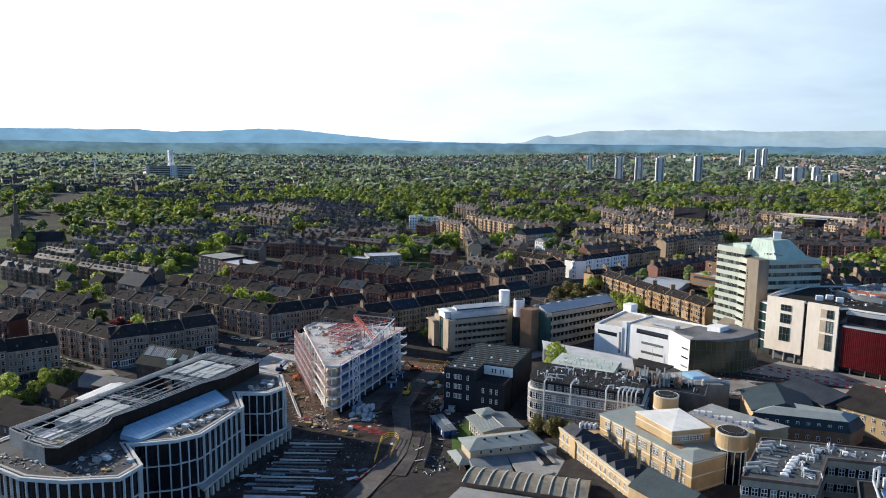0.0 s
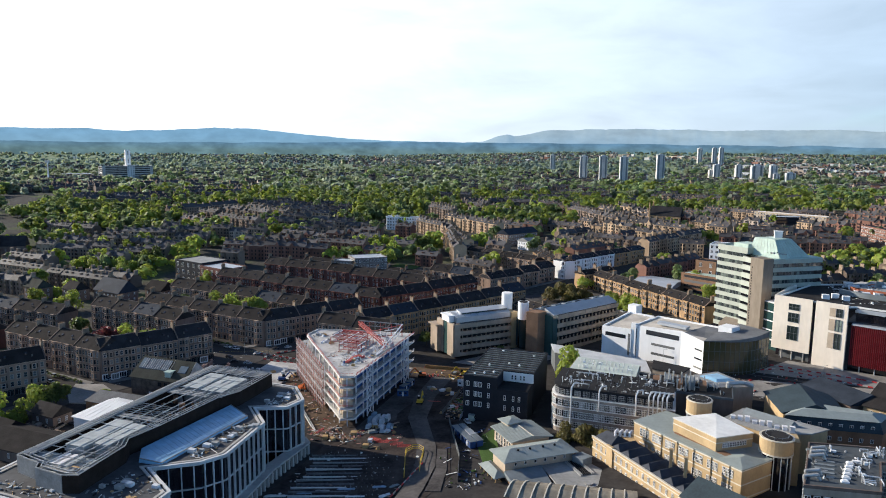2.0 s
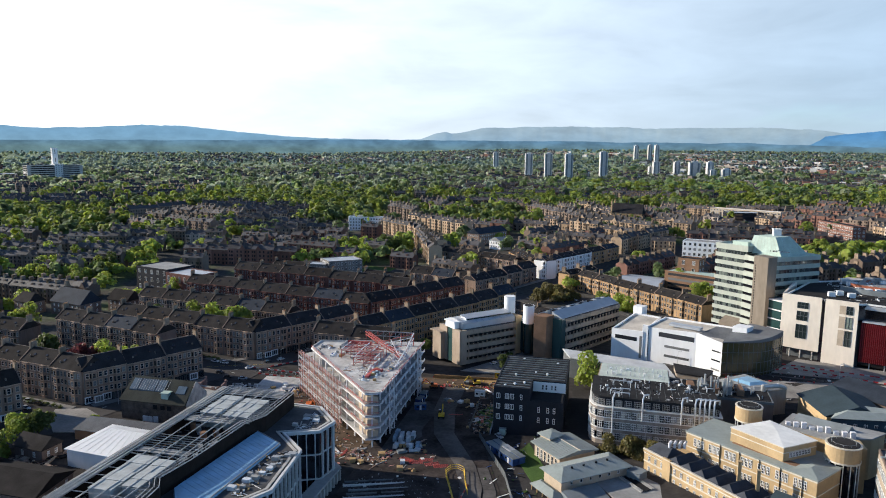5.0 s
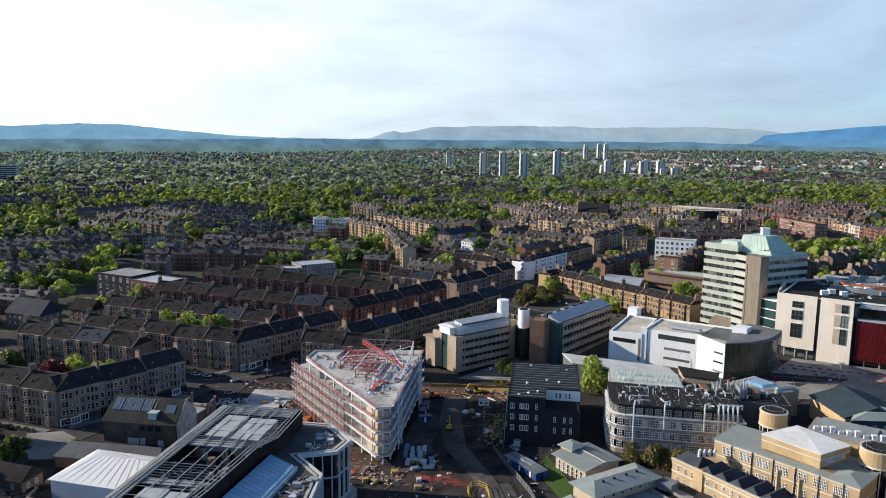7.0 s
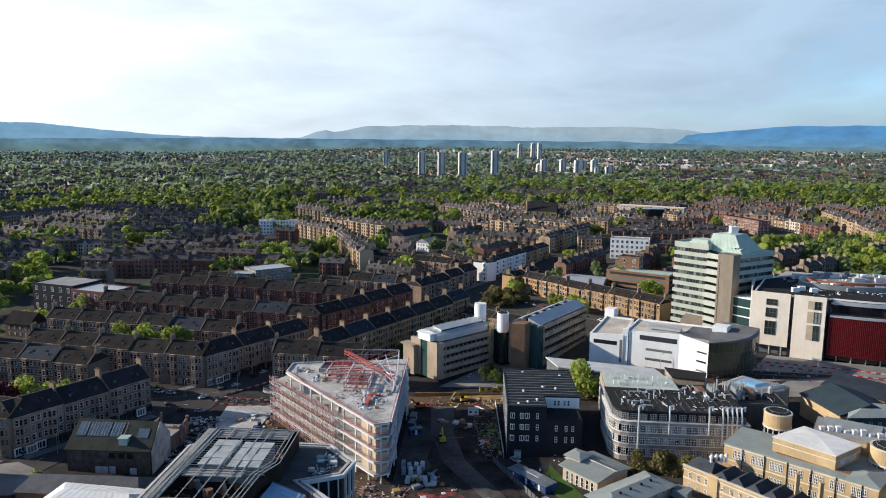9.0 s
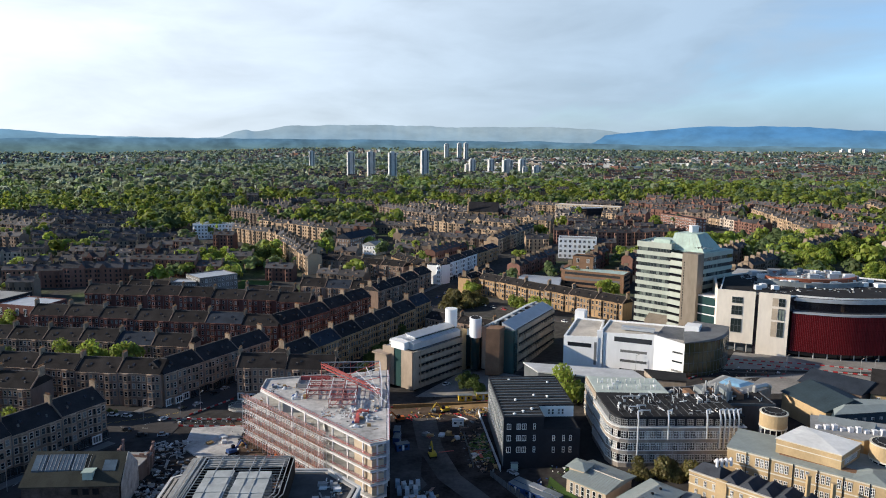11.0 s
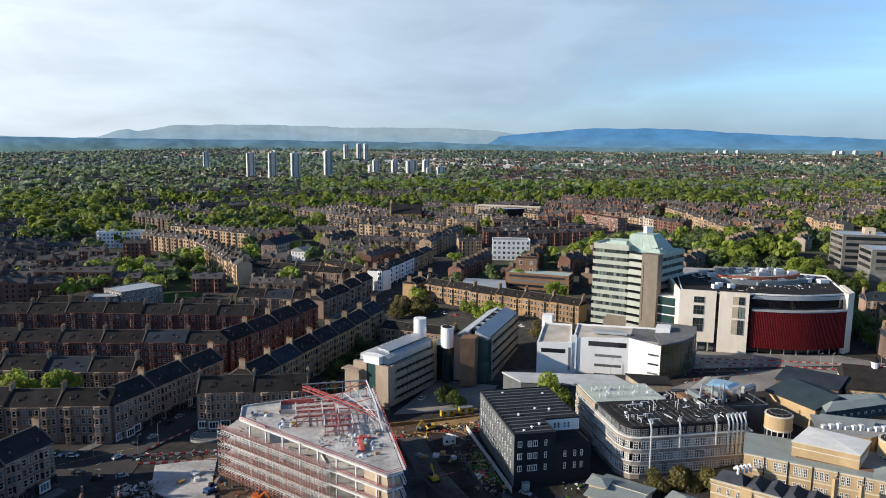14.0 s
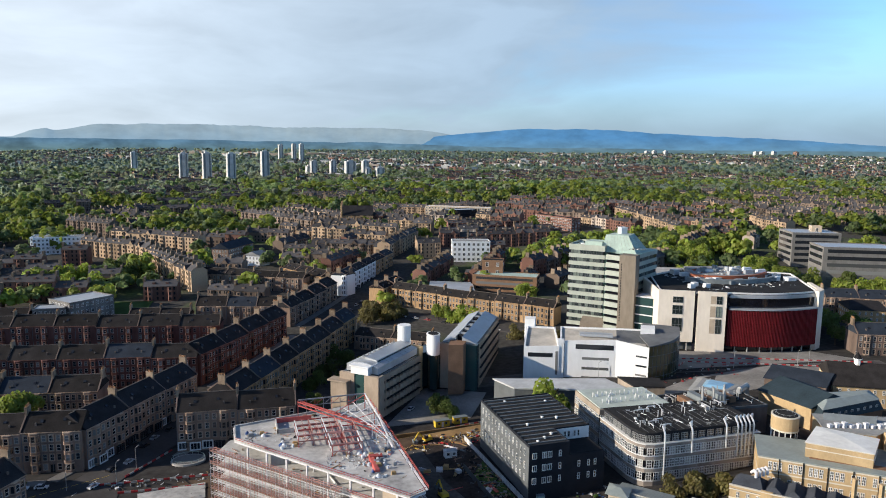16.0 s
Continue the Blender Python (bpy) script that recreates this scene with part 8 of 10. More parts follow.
def church(x, y, rz, L, W, he, hr, wallm, label, tower_h=0.0, spire_h=0.0):
    z = gz(x, y)
    th = thing("church", x, y, z, label, "church", rz=rz, world=False)
    g = G()
    g.box(0, -W / 2, -3, L, W / 2, he)
    g.face(((0, W / 2, he), (0, -W / 2, he), (0, 0, hr)))
    g.face(((L, -W / 2, he), (L, W / 2, he), (L, 0, hr)))
    part("nave_wall", g, M[wallm], th)
    g = G()
    g.gable([(0, -W / 2), (L, -W / 2), (L, W / 2), (0, W / 2)], he, hr, 0.4)
    part("nave_roof", g, M["slate"], th)
    wm = window_mesh("window", 1.6, he * 0.6, 1, 0, 0.2, 0.2, frame=M["stone_grey"])
    for i in range(6):
        for s in (-1, 1):
            piece("window", wm, th, L * (i + 0.5) / 6, s * (W / 2), he * 0.2, 0 if s < 0 else math.pi)
            g = G()
            bx = L * i / 6
            g.box(bx - 0.4, s * W / 2 - 0.9, -3, bx + 0.4, s * W / 2 + 0.9, he * 0.85)
            part("buttress", g, M[wallm], th)
    if tower_h:
        g = G()
        g.box(-6, -3.5, -3, 1, 3.5, tower_h)
        for sx in (-6, 1):
            for sy in (-3.5, 3.5):
                g.box(sx - 0.6, sy - 0.6, -3, sx + 0.6, sy + 0.6, tower_h + 2)
        part("tower", g, M[wallm], th)
        g = G()
        g.cyl(-2.5, 0, tower_h, tower_h + spire_h, 3.4, 8, 0.1)
        part("spire", g, M[wallm], th, "tall stone spire")
    else:
        for y_ in (-W / 2, W / 2):
            g = G()
            g.cyl(0, y_, -3, hr + 1, 1.0, 6)
            g.cyl(0, y_, hr + 1, hr + 6, 1.0, 6, 0.1)
            part("turret", g, M[wallm], th)
        g = G()
        g.cyl(L * 0.5, 0, hr - 0.5, hr + 8, 0.9, 6, 0.05)
        part("fleche", g, M["slate"], th)


church(-655, 492, 35, 40, 16, 12, 21, "stone_grey", "dark stone church with a tall spire", 28, 36)
church(-58, 912, -13, 37, 17, 15, 26, "stone_gold", "sandstone church with a steep slate roof")


def tower_flats(x, y, b, h, w, d, rz, m, label, grp):
    th = thing("tower_flats", x, y, b, label, "tower block", grp, rz, world=False)
    g = G()
    g.box(-w / 2, -d / 2, -6, w / 2, d / 2, h)
    part("wall", g, M[m], th)
    g = G()
    g.box(-w / 4, -d / 4, h, w / 4, d / 4, h + 3)
    part("roof_house", g, M[m], th)
    n = int(h / 2.9)
    for k in (-0.3, 0.3):
        g = G()
        g.box(w * k - w * 0.09, -d / 2 - 0.3, 2, w * k + w * 0.09, d / 2 + 0.3, h - 1)
        part("balcony_strip", g, M["roof_blue"], th)
    g = G()
    for i in range(n):
        g.box(-w / 2 - 0.1, -d / 2 - 0.1, i * 2.9 + 1.8, w / 2 + 0.1, d / 2 + 0.1, i * 2.9 + 2.2)
    part("floor_band", g, M["concrete"], th, kind="stuff")


for _x, _y, _top, _w in ((-437, 2401, 78, 17), (-279, 1972, 80, 20), (-223, 1942, 81.5, 20), (-166, 1898, 81, 20), (-78, 2010, 86.5, 20)):
    tower_flats(_x, _y, gz(_x, _y), _top - gz(_x, _y), _w, 17, 12, "st_white_f", "tall pale grey tower block of flats", "slab towers")
for _x, _y, _top, _w in ((44, 2980, 107, 17), (98, 2995, 110, 16), (120, 2926, 110, 16), (73, 2194, 59, 18), (133, 2212, 59, 17), (178, 2170, 59, 31), (216, 2136, 61, 18), (61, 2205, 44, 17), (223, 2129, 39, 16), (257, 2122, 42, 24),
                         (2033, 3434, 97, 23), (2065, 3414, 100, 23), (2114, 3380, 99, 23), (2550, 3199, 101, 28), (2572, 3180, 101, 25), (2615, 3141, 103, 25)):
    tower_flats(_x, _y, gz(_x, _y), _top - gz(_x, _y), _w, 16, 12, "st_white_f", "distant pale tower block of flats", "distant towers")
tower_flats(2624, 2999, gz(2624, 2999), 101 - gz(2624, 2999), 22, 22, 20, "st_red_f", "distant red sandstone tower", "red towers")
# hospital
_h = slab_block("hospital", (-1380, 1395), (-1328, 1512), 24, 5.5, 43, "concrete", "roof_grey", "long grey hospital slab with strip windows", 8, 30, True)
slab_block("hospital_tower", (-1353, 1450), (-1345, 1466), 26, 5.5, 45, "st_white_f", "roof_grey", "white lift tower of the hospital", 8, 3)
slab_block("hospital_chimney", (-1394, 1490), (-1388, 1501), 9, 5.5, 83, "white", "roof_grey", "tall white boiler house chimney", 4, 1)
slab_block("clinic", (-1505, 1372), (-1452, 1440), 37, 5.5, 21.5, "st_white_f", "roof_zinc", "low white clinic block beside the hospital", 4, 16, True)
_mast = thing("floodlight_mast", -1450, 1300, 4, "tall slim white floodlight mast", "mast")
_g = G()
_g.cyl(-1450, 1300, 4, 56, 2.2, 8, 1.2)
part("pole", _g, M["white"], _mast)
_g = G()
_g.box(-1455, 1298, 53, -1445, 1302, 58)
part("lamp_frame", _g, M["steel"], _mast)


# ---- distant terraces and houses ----
class Far:
    """Collects far houses of one stone."""

    def __init__(self, wallm):
        self.g, self.m = G(), wallm

    def house(self, x, y, ang, L, D, H, rise, z, chim=True, wins=True):
        ca, sa = math.cos(ang), math.sin(ang)
        g = self.g
        u = noise.noise((x * 0.37, y * 0.37, 8.8))
        H += 1.6 * u
        rise *= 1 + 0.3 * noise.noise((x * 0.41, y * 0.41, 3.1))

        def T(px, py, pz):
            return (x + ca * px - sa * py, y + sa * px + ca * py, z + pz)
        a, b, c, d = T(0, 0, -4), T(L, 0, -4), T(L, D, -4), T(0, D, -4)
        A, B, C, E = T(0, 0, H), T(L, 0, H), T(L, D, H), T(0, D, H)
        R, S = T(0, D / 2, H + rise), T(L, D / 2, H + rise)
        k = len(g.v)
        g.v.extend((a, b, c, d, A, B, C, E, R, S))
        for f in ((0, 1, 5, 4), (2, 3, 7, 6), (1, 2, 6, 9, 5), (3, 0, 4, 8, 7)):
            g.f.append(tuple(k + i for i in f))
            g.m.append(0)
        o = 0.4
        P = [T(-0.1, -o, H - 0.2), T(L + 0.1, -o, H - 0.2), T(L + 0.1, D / 2, H + rise + 0.25), T(-0.1, D / 2, H + rise + 0.25), T(L + 0.1, D + o, H - 0.2), T(-0.1, D + o, H - 0.2)]
        k = len(g.v)
        g.v.extend(P)
        g.f.extend(((k, k + 1, k + 2, k + 3), (k + 3, k + 2, k + 4, k + 5)))
        g.m.extend((1, 1))
        if wins and L > 14 and u > 0.1:
            cx, hw = L * (0.35 + 0.3 * (u > 0.3)), 2.4
            k = len(g.v)
            g.v.extend((T(cx - hw, -0.5, H - 1), T(cx + hw, -0.5, H - 1), T(cx + hw, -0.5, H), T(cx, -0.5, H + rise * 0.85), T(cx - hw, -0.5, H), T(cx, D * 0.42, H + rise * 0.85), T(cx + hw, D * 0.06, H), T(cx - hw, D * 0.06, H)))
            g.f.extend(((k, k + 1, k + 2, k + 3, k + 4), (k + 2, k + 6, k + 5, k + 3), (k + 4, k + 3, k + 5, k + 7)))
            g.m.extend((0, 1, 1))
        elif wins and L > 14:
            for cx in (0.3, 0.7):
                for y0, y1 in ((D * 0.14, D * 0.3),):
                    z0 = H + rise * y0 / (D / 2)
                    g.solid([T(L * cx + u, v, z0 - 0.2) for u, v in ((-1, y0), (1, y0), (1, y1), (-1, y1))], [T(L * cx + u, v, z0 + 1.3) for u, v in ((-1, y0), (1, y0), (1, y1), (-1, y1))], 0, 1, False)
        if wins and L > 14:
            # bay windows on the front, a back wing with its own roof
            for cx in (L * 0.2, L * 0.8):
                q = [(cx - 1.7, 0.0), (cx - 1.0, -1.1), (cx + 1.0, -1.1), (cx + 1.7, 0.0)]
                g.solid([T(px, py, -2) for px, py in q], [T(px, py, H - 0.6) for px, py in q], 0, 1, False)
                for f in range(max(1, int(H / 3.4))):
                    wz = 0.9 + f * 3.4
                    g.face((T(cx - 0.75, -1.15, wz), T(cx + 0.75, -1.15, wz), T(cx + 0.75, -1.15, wz + 1.9), T(cx - 0.75, -1.15, wz + 1.9)), 3)
            if u < 0.05:
                w0, w1, d1 = L * 0.32, L * 0.68, D + 5.5
                q = [(w0, D), (w1, D), (w1, d1), (w0, d1)]
                hh = H * 0.72
                g.solid([T(px, py, -2) for px, py in q], [T(px, py, hh) for px, py in q], 0, 0, False)
                m0, m1 = T((w0 + w1) / 2, D, hh + 2.2), T((w0 + w1) / 2, d1, hh + 2.2)
                k = len(g.v)
                g.v.extend((T(w0 - 0.2, D, hh), T(w0 - 0.2, d1 + 0.2, hh), m1, m0, T(w1 + 0.2, D, hh), T(w1 + 0.2, d1 + 0.2, hh)))
                g.f.extend(((k, k + 3, k + 2, k + 1), (k + 4, k + 5, k + 2, k + 3), (k + 1, k + 2, k + 5)))
                g.m.extend((1, 1, 0))
        if chim:
            for cx in (0.0, L * 0.5, L) if L > 14 else (L / 2,):
                q = [(cx - 0.7, D / 2 - 1.6), (cx + 0.7, D / 2 - 1.6), (cx + 0.7, D / 2 + 1.6), (cx - 0.7, D / 2 + 1.6)]
                g.solid([T(px, py, H + rise - 1.8) for px, py in q], [T(px, py, H + rise + 2.2) for px, py in q], 2, 2, False)
        if wins:
            nf = max(1, int(H / 3.4))
            nw = max(2, int(L / 3.2))
            for f in range(nf):
                for i in range(nw):
                    wx, wz = L * (i + 0.5) / nw, 0.9 + f * 3.4
                    for yy in (-0.06, D + 0.06):
                        g.face((T(wx - 0.6, yy, wz), T(wx + 0.6, yy, wz), T(wx + 0.6, yy, wz + 1.9), T(wx - 0.6, yy, wz + 1.9)), 3)

    def done(self, label):
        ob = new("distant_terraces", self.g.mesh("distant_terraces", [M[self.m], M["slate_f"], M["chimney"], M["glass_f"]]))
        tagged(ob, label, "terraces", kind="stuff")


FAR = {k: Far(k) for k in ("st_gold_f", "st_red_f", "st_grey_f", "st_white_f", "st_tan_f")}


def far_row(p, q, key, fl=4, D=12, seg=19):
    d = math.hypot(q[0] - p[0], q[1] - p[1])
    n = max(1, round(d / seg))
    ang = math.atan2(q[1] - p[1], q[0] - p[0])
    ROWS_PLAN.append((p[0], p[1], q[0], q[1], D))
    for i in range(n):
        x, y = p[0] + (q[0] - p[0]) * i / n, p[1] + (q[1] - p[1]) * i / n
        FAR[key].house(x, y, ang, d / n, D, fl * 3.45 + 0.5, 3.6, gz(x, y))


far_row((-252, 686), (-218, 605), "st_gold_f")
far_row((-316, 769), (-266, 725), "st_gold_f")
far_row((-266, 725), (-221, 640), "st_gold_f")
far_row((-298, 820), (-252, 783), "st_gold_f")
far_row((-252, 783), (-217, 758), "st_gold_f")
far_row((-355, 920), (-306, 872), "st_grey_f")
far_row((-333, 1026), (-289, 1049), "st_grey_f", 4)
far_row((-289, 1049), (-227, 1044), "st_grey_f", 4)
far_row((-227, 1044), (-165, 1016), "st_grey_f", 4)
far_row((-177, 987), (-101, 860), "st_grey_f")
far_row((-288, 898), (-239, 932), "st_grey_f", 3)
far_row((8, 1049), (69, 996), "st_gold_f")
far_row((-99, 847), (-20, 799), "st_gold_f")
far_row((-116, 739), (-52, 713), "st_grey_f", 3)
far_row((-142, 741), (-113, 772), "st_grey_f", 3)
far_row((-51, 695), (4, 787), "st_gold_f")
far_row((-24, 698), (-2, 697), "st_gold_f")
far_row((263, 833), (241, 679), "st_gold_f")
far_row((448, 906), (374, 710), "st_gold_f")
far_row((374, 710), (373, 674), "st_gold_f")
far_row((1062, 1549), (1229, 1524), "st_grey_f")
far_row((1229, 1524), (1310, 1359), "st_grey_f")
far_row((-625, 855), (-663, 758), "st_grey_f")
far_row((-731, 622), (-642, 615), "st_grey_f", 3)
far_row((-433, 562), (-329, 572), "st_red_f")
far_row((-552, 395), (-476, 385), "st_grey_f", 3)
far_row((-560, 325), (-470, 318), "st_grey_f", 3)
far_row((-480, 270), (-400, 262), "st_red_f", 3)
far_row((-420, 215), (-350, 205), "st_grey_f", 3)
far_row((-480, 446), (-428, 436), "st_grey_f", 2, 10)
far_row((-500, 424), (-432, 414), "st_grey_f", 3, 11)
far_row((-596, 470), (-540, 462), "st_grey_f", 3, 11)
far_row((-570, 440), (-515, 432), "st_gold_f", 3, 11)
far_row((-1254, 908), (-1053, 1367), "st_grey_f", 3)
far_row((1793, 2556), (2061, 2532), "st_gold_f")

# districts: centre, direction of the streets, stone, share of houses among the trees
DISTRICTS = ((-330, 640, -9, "st_red_f", 0.85), (-520, 560, 5, "st_grey_f", 0.6), (-420, 760, 12, "st_grey_f", 0.7), (-600, 720, -20, "st_grey_f", 0.45), (-560, 1000, 20, "st_grey_f", 0.45),
             (-200, 700, -25, "st_grey_f", 0.7), (-60, 640, 55, "st_red_f", 0.7), (60, 780, -10, "st_red_f", 0.85), (-20, 850, -35, "st_gold_f", 0.8), (160, 880, -50, "st_red_f", 0.85),
             (120, 650, 35, "st_grey_f", 0.25), (280, 800, -75, "st_red_f", 0.8), (420, 980, -70, "st_gold_f", 0.6), (560, 760, -60, "st_grey_f", 0.6), (-240, 930, -35, "st_grey_f", 0.6),
             (-120, 1060, -50, "st_gold_f", 0.55), (60, 1060, -30, "st_grey_f", 0.7), (700, 900, -40, "st_grey_f", 0.5), (780, 1150, -30, "st_gold_f", 0.45), (1000, 1400, -15, "st_gold_f", 0.5),
             (-800, 900, 40, "st_grey_f", 0.4), (-900, 1250, 55, "st_grey_f", 0.4), (-560, 1350, 10, "st_grey_f", 0.35), (-300, 1400, -5, "st_grey_f", 0.3), (100, 1450, -10, "st_gold_f", 0.12),
             (450, 1400, -20, "st_gold_f", 0.15), (-1200, 1250, 60, "st_grey_f", 0.5), (-1100, 1800, 30, "st_white_f", 0.4), (-500, 1900, 10, "st_gold_f", 0.35), (100, 2000, 0, "st_white_f", 0.25),
             (700, 1950, -10, "st_red_f", 0.5), (1300, 2000, -20, "st_red_f", 0.6), (1900, 1900, -30, "st_red_f", 0.6), (-1700, 1900, 40, "st_white_f", 0.35), (-700, 2700, 0, "st_white_f", 0.35),
             (200, 2800, 10, "st_white_f", 0.45), (1200, 2900, -20, "st_red_f", 0.55), (2200, 2600, -30, "st_white_f", 0.6), (-1900, 2900, 30, "st_white_f", 0.3), (900, 3700, 0, "st_white_f", 0.5), (-900, 3600, 0, "st_white_f", 0.3), (2400, 3500, 0, "st_white_f", 0.5))
CLEAR = ((-262, 571, 16), (-306, 674, 42), (-75, 500, 30), (-650, 500, 40), (-440, 440, 45), (260, 530, 80), (350, 725, 40))


def row_gap(x, y):
    """Distance from the nearest placed row."""
    best = 1e9
    for x0, y0, x1, y1, D in ROWS_PLAN[:NPLAN]:
        dx, dy = x1 - x0, y1 - y0
        t = max(0, min(1, ((x - x0) * dx + (y - y0) * dy) / (dx * dx + dy * dy)))
        best = min(best, math.hypot(x - x0 - dx * t, y - y0 - dy * t))
    return best


NPLAN = len(ROWS_PLAN)
TREE_SPOTS = []


def built(x, y):
    """Above 0 where the distant land is built up, below where it is wooded."""
    return noise.noise((x * 0.0028, y * 0.0028, 6.5)) + 0.4 * noise.noise((x * 0.009, y * 0.009, 2.5))


_rng = random.Random(77)


def campus(x, y):
    """The near ground that is laid out by hand."""
    if y < 330 and x > -300:
        return True
    if -300 < x < 150 and y < 470 + 0.25 * (x + 300) * (x < 0):
        return True
    return -400 < x < -120 and y < 560 and x < -120


def in_view(x, y):
    b = math.degrees(math.atan2(-x, y))
    return -52 < b < 60


for _cx, _cy, _ang, _key, _share in DISTRICTS:
    _r = math.hypot(_cx, _cy)
    _size = 150 if _r < 1300 else (330 if _r < 2400 else 560)
    _sp = 40 if _r < 1300 else (54 if _r < 2400 else 95)
    _nr = int(_size / _sp)
    for _j in range(-_nr, _nr + 1):
        _gap = 0
        _s = -_size + _rng.uniform(0, 15)
        _a = radians(_ang + _rng.uniform(-9, 9) * (_r > 900))
        while _s < _size:
            _L = _rng.choice(LPAL) * (1.0 if _r < 2400 else 0.7)
            _x, _y = _cx + math.cos(_a) * _s - math.sin(_a) * _j * _sp, _cy + math.sin(_a) * _s + math.cos(_a) * _j * _sp
            _s += _L
            if campus(_x, _y) or not in_view(_x, _y) or math.hypot(_x, _y) > 4200:
                continue
            _mine = min(DISTRICTS, key=lambda d: math.hypot(d[0] - _x, d[1] - _y))
            if _mine[0] != _cx or _mine[1] != _cy:
                continue
            if any(math.hypot(_x - c[0], _y - c[1]) < c[2] for c in CLEAR) or row_gap(_x + math.cos(_a) * _L / 2, _y + math.sin(_a) * _L / 2) < 27:
                if _rng.random() < 0.35:
                    TREE_SPOTS.append((_x + _rng.uniform(-8, 8), _y + _rng.uniform(-8, 8)))
                continue
            _nz = noise.noise((_x * 0.006, _y * 0.006, 3.3)) * 0.5 + 0.5
            if (_nz < (_share + 0.1 if _r < 850 else 0.3 + _share * 0.35) if _r < 1400 else built(_x, _y) > 0.2 - _share * 0.45) and _gap < 7:
                _gap += 1
                _small = _key == "st_white_f" or _r > 2400 or (_r > 1300 and _rng.random() < 0.6)
                _k = _key if _rng.random() < 0.72 else _rng.choice(("st_gold_f", "st_red_f", "st_grey_f", "st_tan_f"))
                if _k == "st_white_f" and _rng.random() < 0.8:
                    _k = "st_tan_f" if _rng.random() < 0.5 else "st_grey_f"
                _fl = _rng.choice((2, 2, 3)) if _small else _rng.choice((3, 3, 4))
                FAR[_k].house(_x, _y, _a + _rng.uniform(-0.2, 0.2) * _small, _L * (_rng.uniform(0.45, 0.75) if _small else 1), 9 if _small else 11, _fl * 3.4 + 0.4, _rng.uniform(2.8, 3.8), gz(_x, _y), _r < 2400, _r < 1900)
                if _rng.random() < (0.42 if _r < 1300 else 0.8):
                    TREE_SPOTS.append((_x - math.sin(_a) * _sp * 0.5 + _rng.uniform(-6, 6), _y + math.cos(_a) * _sp * 0.5 + _rng.uniform(-6, 6)))
            else:
                _gap = 0 if _rng.random() < 0.7 else _gap
                for _ in range(3 if _r < 1300 else 1):
                    TREE_SPOTS.append((_x + _rng.uniform(-14, 14), _y + _rng.uniform(-16, 16)))
for _k in FAR:
    FAR[_k].done("rows of distant stone houses with slate roofs and chimneys")
# scattered pale houses, long sheds and brick works in the distance
SHEDS = [(G(), "st_tan_f", 0.5), (G(), "st_white_f", 0.8), (G(), "st_red_f", 0.93), (G(), "st_grey_f", 1.01)]
for _i in range(4600):
    _b, _r = radians(_rng.uniform(-50, 58)), math.sqrt(_rng.uniform(1700 ** 2, 4200 ** 2))
    _x, _y = -_r * math.sin(_b), _r * math.cos(_b)
    if built(_x, _y) < -0.06 + 0.38 * (_x < 100) or (_x < 0 and _rng.random() < 0.6):
        continue
    _big = _rng.random() < 0.22
    _w, _d, _h, _t = _rng.uniform(10, 32) * (2.4 if _big else 1), _rng.uniform(8, 14) * (1.8 if _big else 1), _rng.uniform(7, 13), radians(-20) + _rng.gauss(0, 0.25)
    _z, _q = gz(_x, _y), _rng.random()
    _g = next(s for s in SHEDS if _q < s[2])[0]
    _c, _s2 = math.cos(_t), math.sin(_t)
    _g.prism([(_x + _c * u - _s2 * v, _y + _s2 * u + _c * v) for u, v in ((0, 0), (_w, 0), (_w, _d), (0, _d))], _z - 3, _z + _h, 0, 1)
for _g, _k, _q in SHEDS:
    _o = new("distant_sheds", _g.mesh("distant_sheds", [M[_k], M["roof_grey"]]))
    tagged(_o, {"st_tan_f": "scattered distant tan houses and sheds", "st_white_f": "scattered distant white houses and sheds", "st_red_f": "distant long red brick works", "st_grey_f": "scattered distant grey stone sheds"}[_k], "houses", kind="stuff")


# ---- trees ----
def crown_quads(n, size, lumps, seed, flat=0.8, loose=0.45):
    """Leaf clumps on the shells of several lumps: an (n, 4, 3) array round a crown of radius 1."""
    r = np.random.RandomState(seed)
    cen = r.normal(0, 0.42, (lumps, 3)) * (1, 1, 0.75)
    cen[0] = 0
    rad = r.uniform(0.38, 0.62, lumps)
    k = r.randint(0, lumps, n)
    d = r.normal(size=(n, 3))
    d /= np.linalg.norm(d, axis=1)[:, None]
    d[:, 2] = np.where(d[:, 2] < -0.3, -d[:, 2], d[:, 2])
    c = cen[k] + d * (rad[k] * r.uniform(0.72, 1.1, n))[:, None]
    nrm = d + r.normal(0, loose, (n, 3))
    nrm /= np.linalg.norm(nrm, axis=1)[:, None]
    a = np.cross(nrm, r.normal(size=(n, 3)))
    a /= np.linalg.norm(a, axis=1)[:, None]
    b = np.cross(nrm, a)
    s = (size * r.uniform(0.6, 1.4, n))[:, None]
    q = np.stack([c - a * s - b * s * 0.7, c + a * s * 0.8 - b * s, c + a * s + b * s * 0.8, c - a * s * 0.7 + b * s], 1)
    q[:, :, 2] *= flat
    return q


def quads_mesh(name, q, m):
    me = bpy.data.meshes.new(name)
    n = len(q)
    me.vertices.add(n * 4)
    me.vertices.foreach_set("co", np.ascontiguousarray(q.reshape(-1), dtype=np.float32))
    me.loops.add(n * 4)
    me.loops.foreach_set("vertex_index", np.arange(n * 4, dtype=np.int32))
    me.polygons.add(n)
    me.polygons.foreach_set("loop_start", np.arange(0, n * 4, 4, dtype=np.int32))
    me.materials.append(m)
    me.update()
    return me


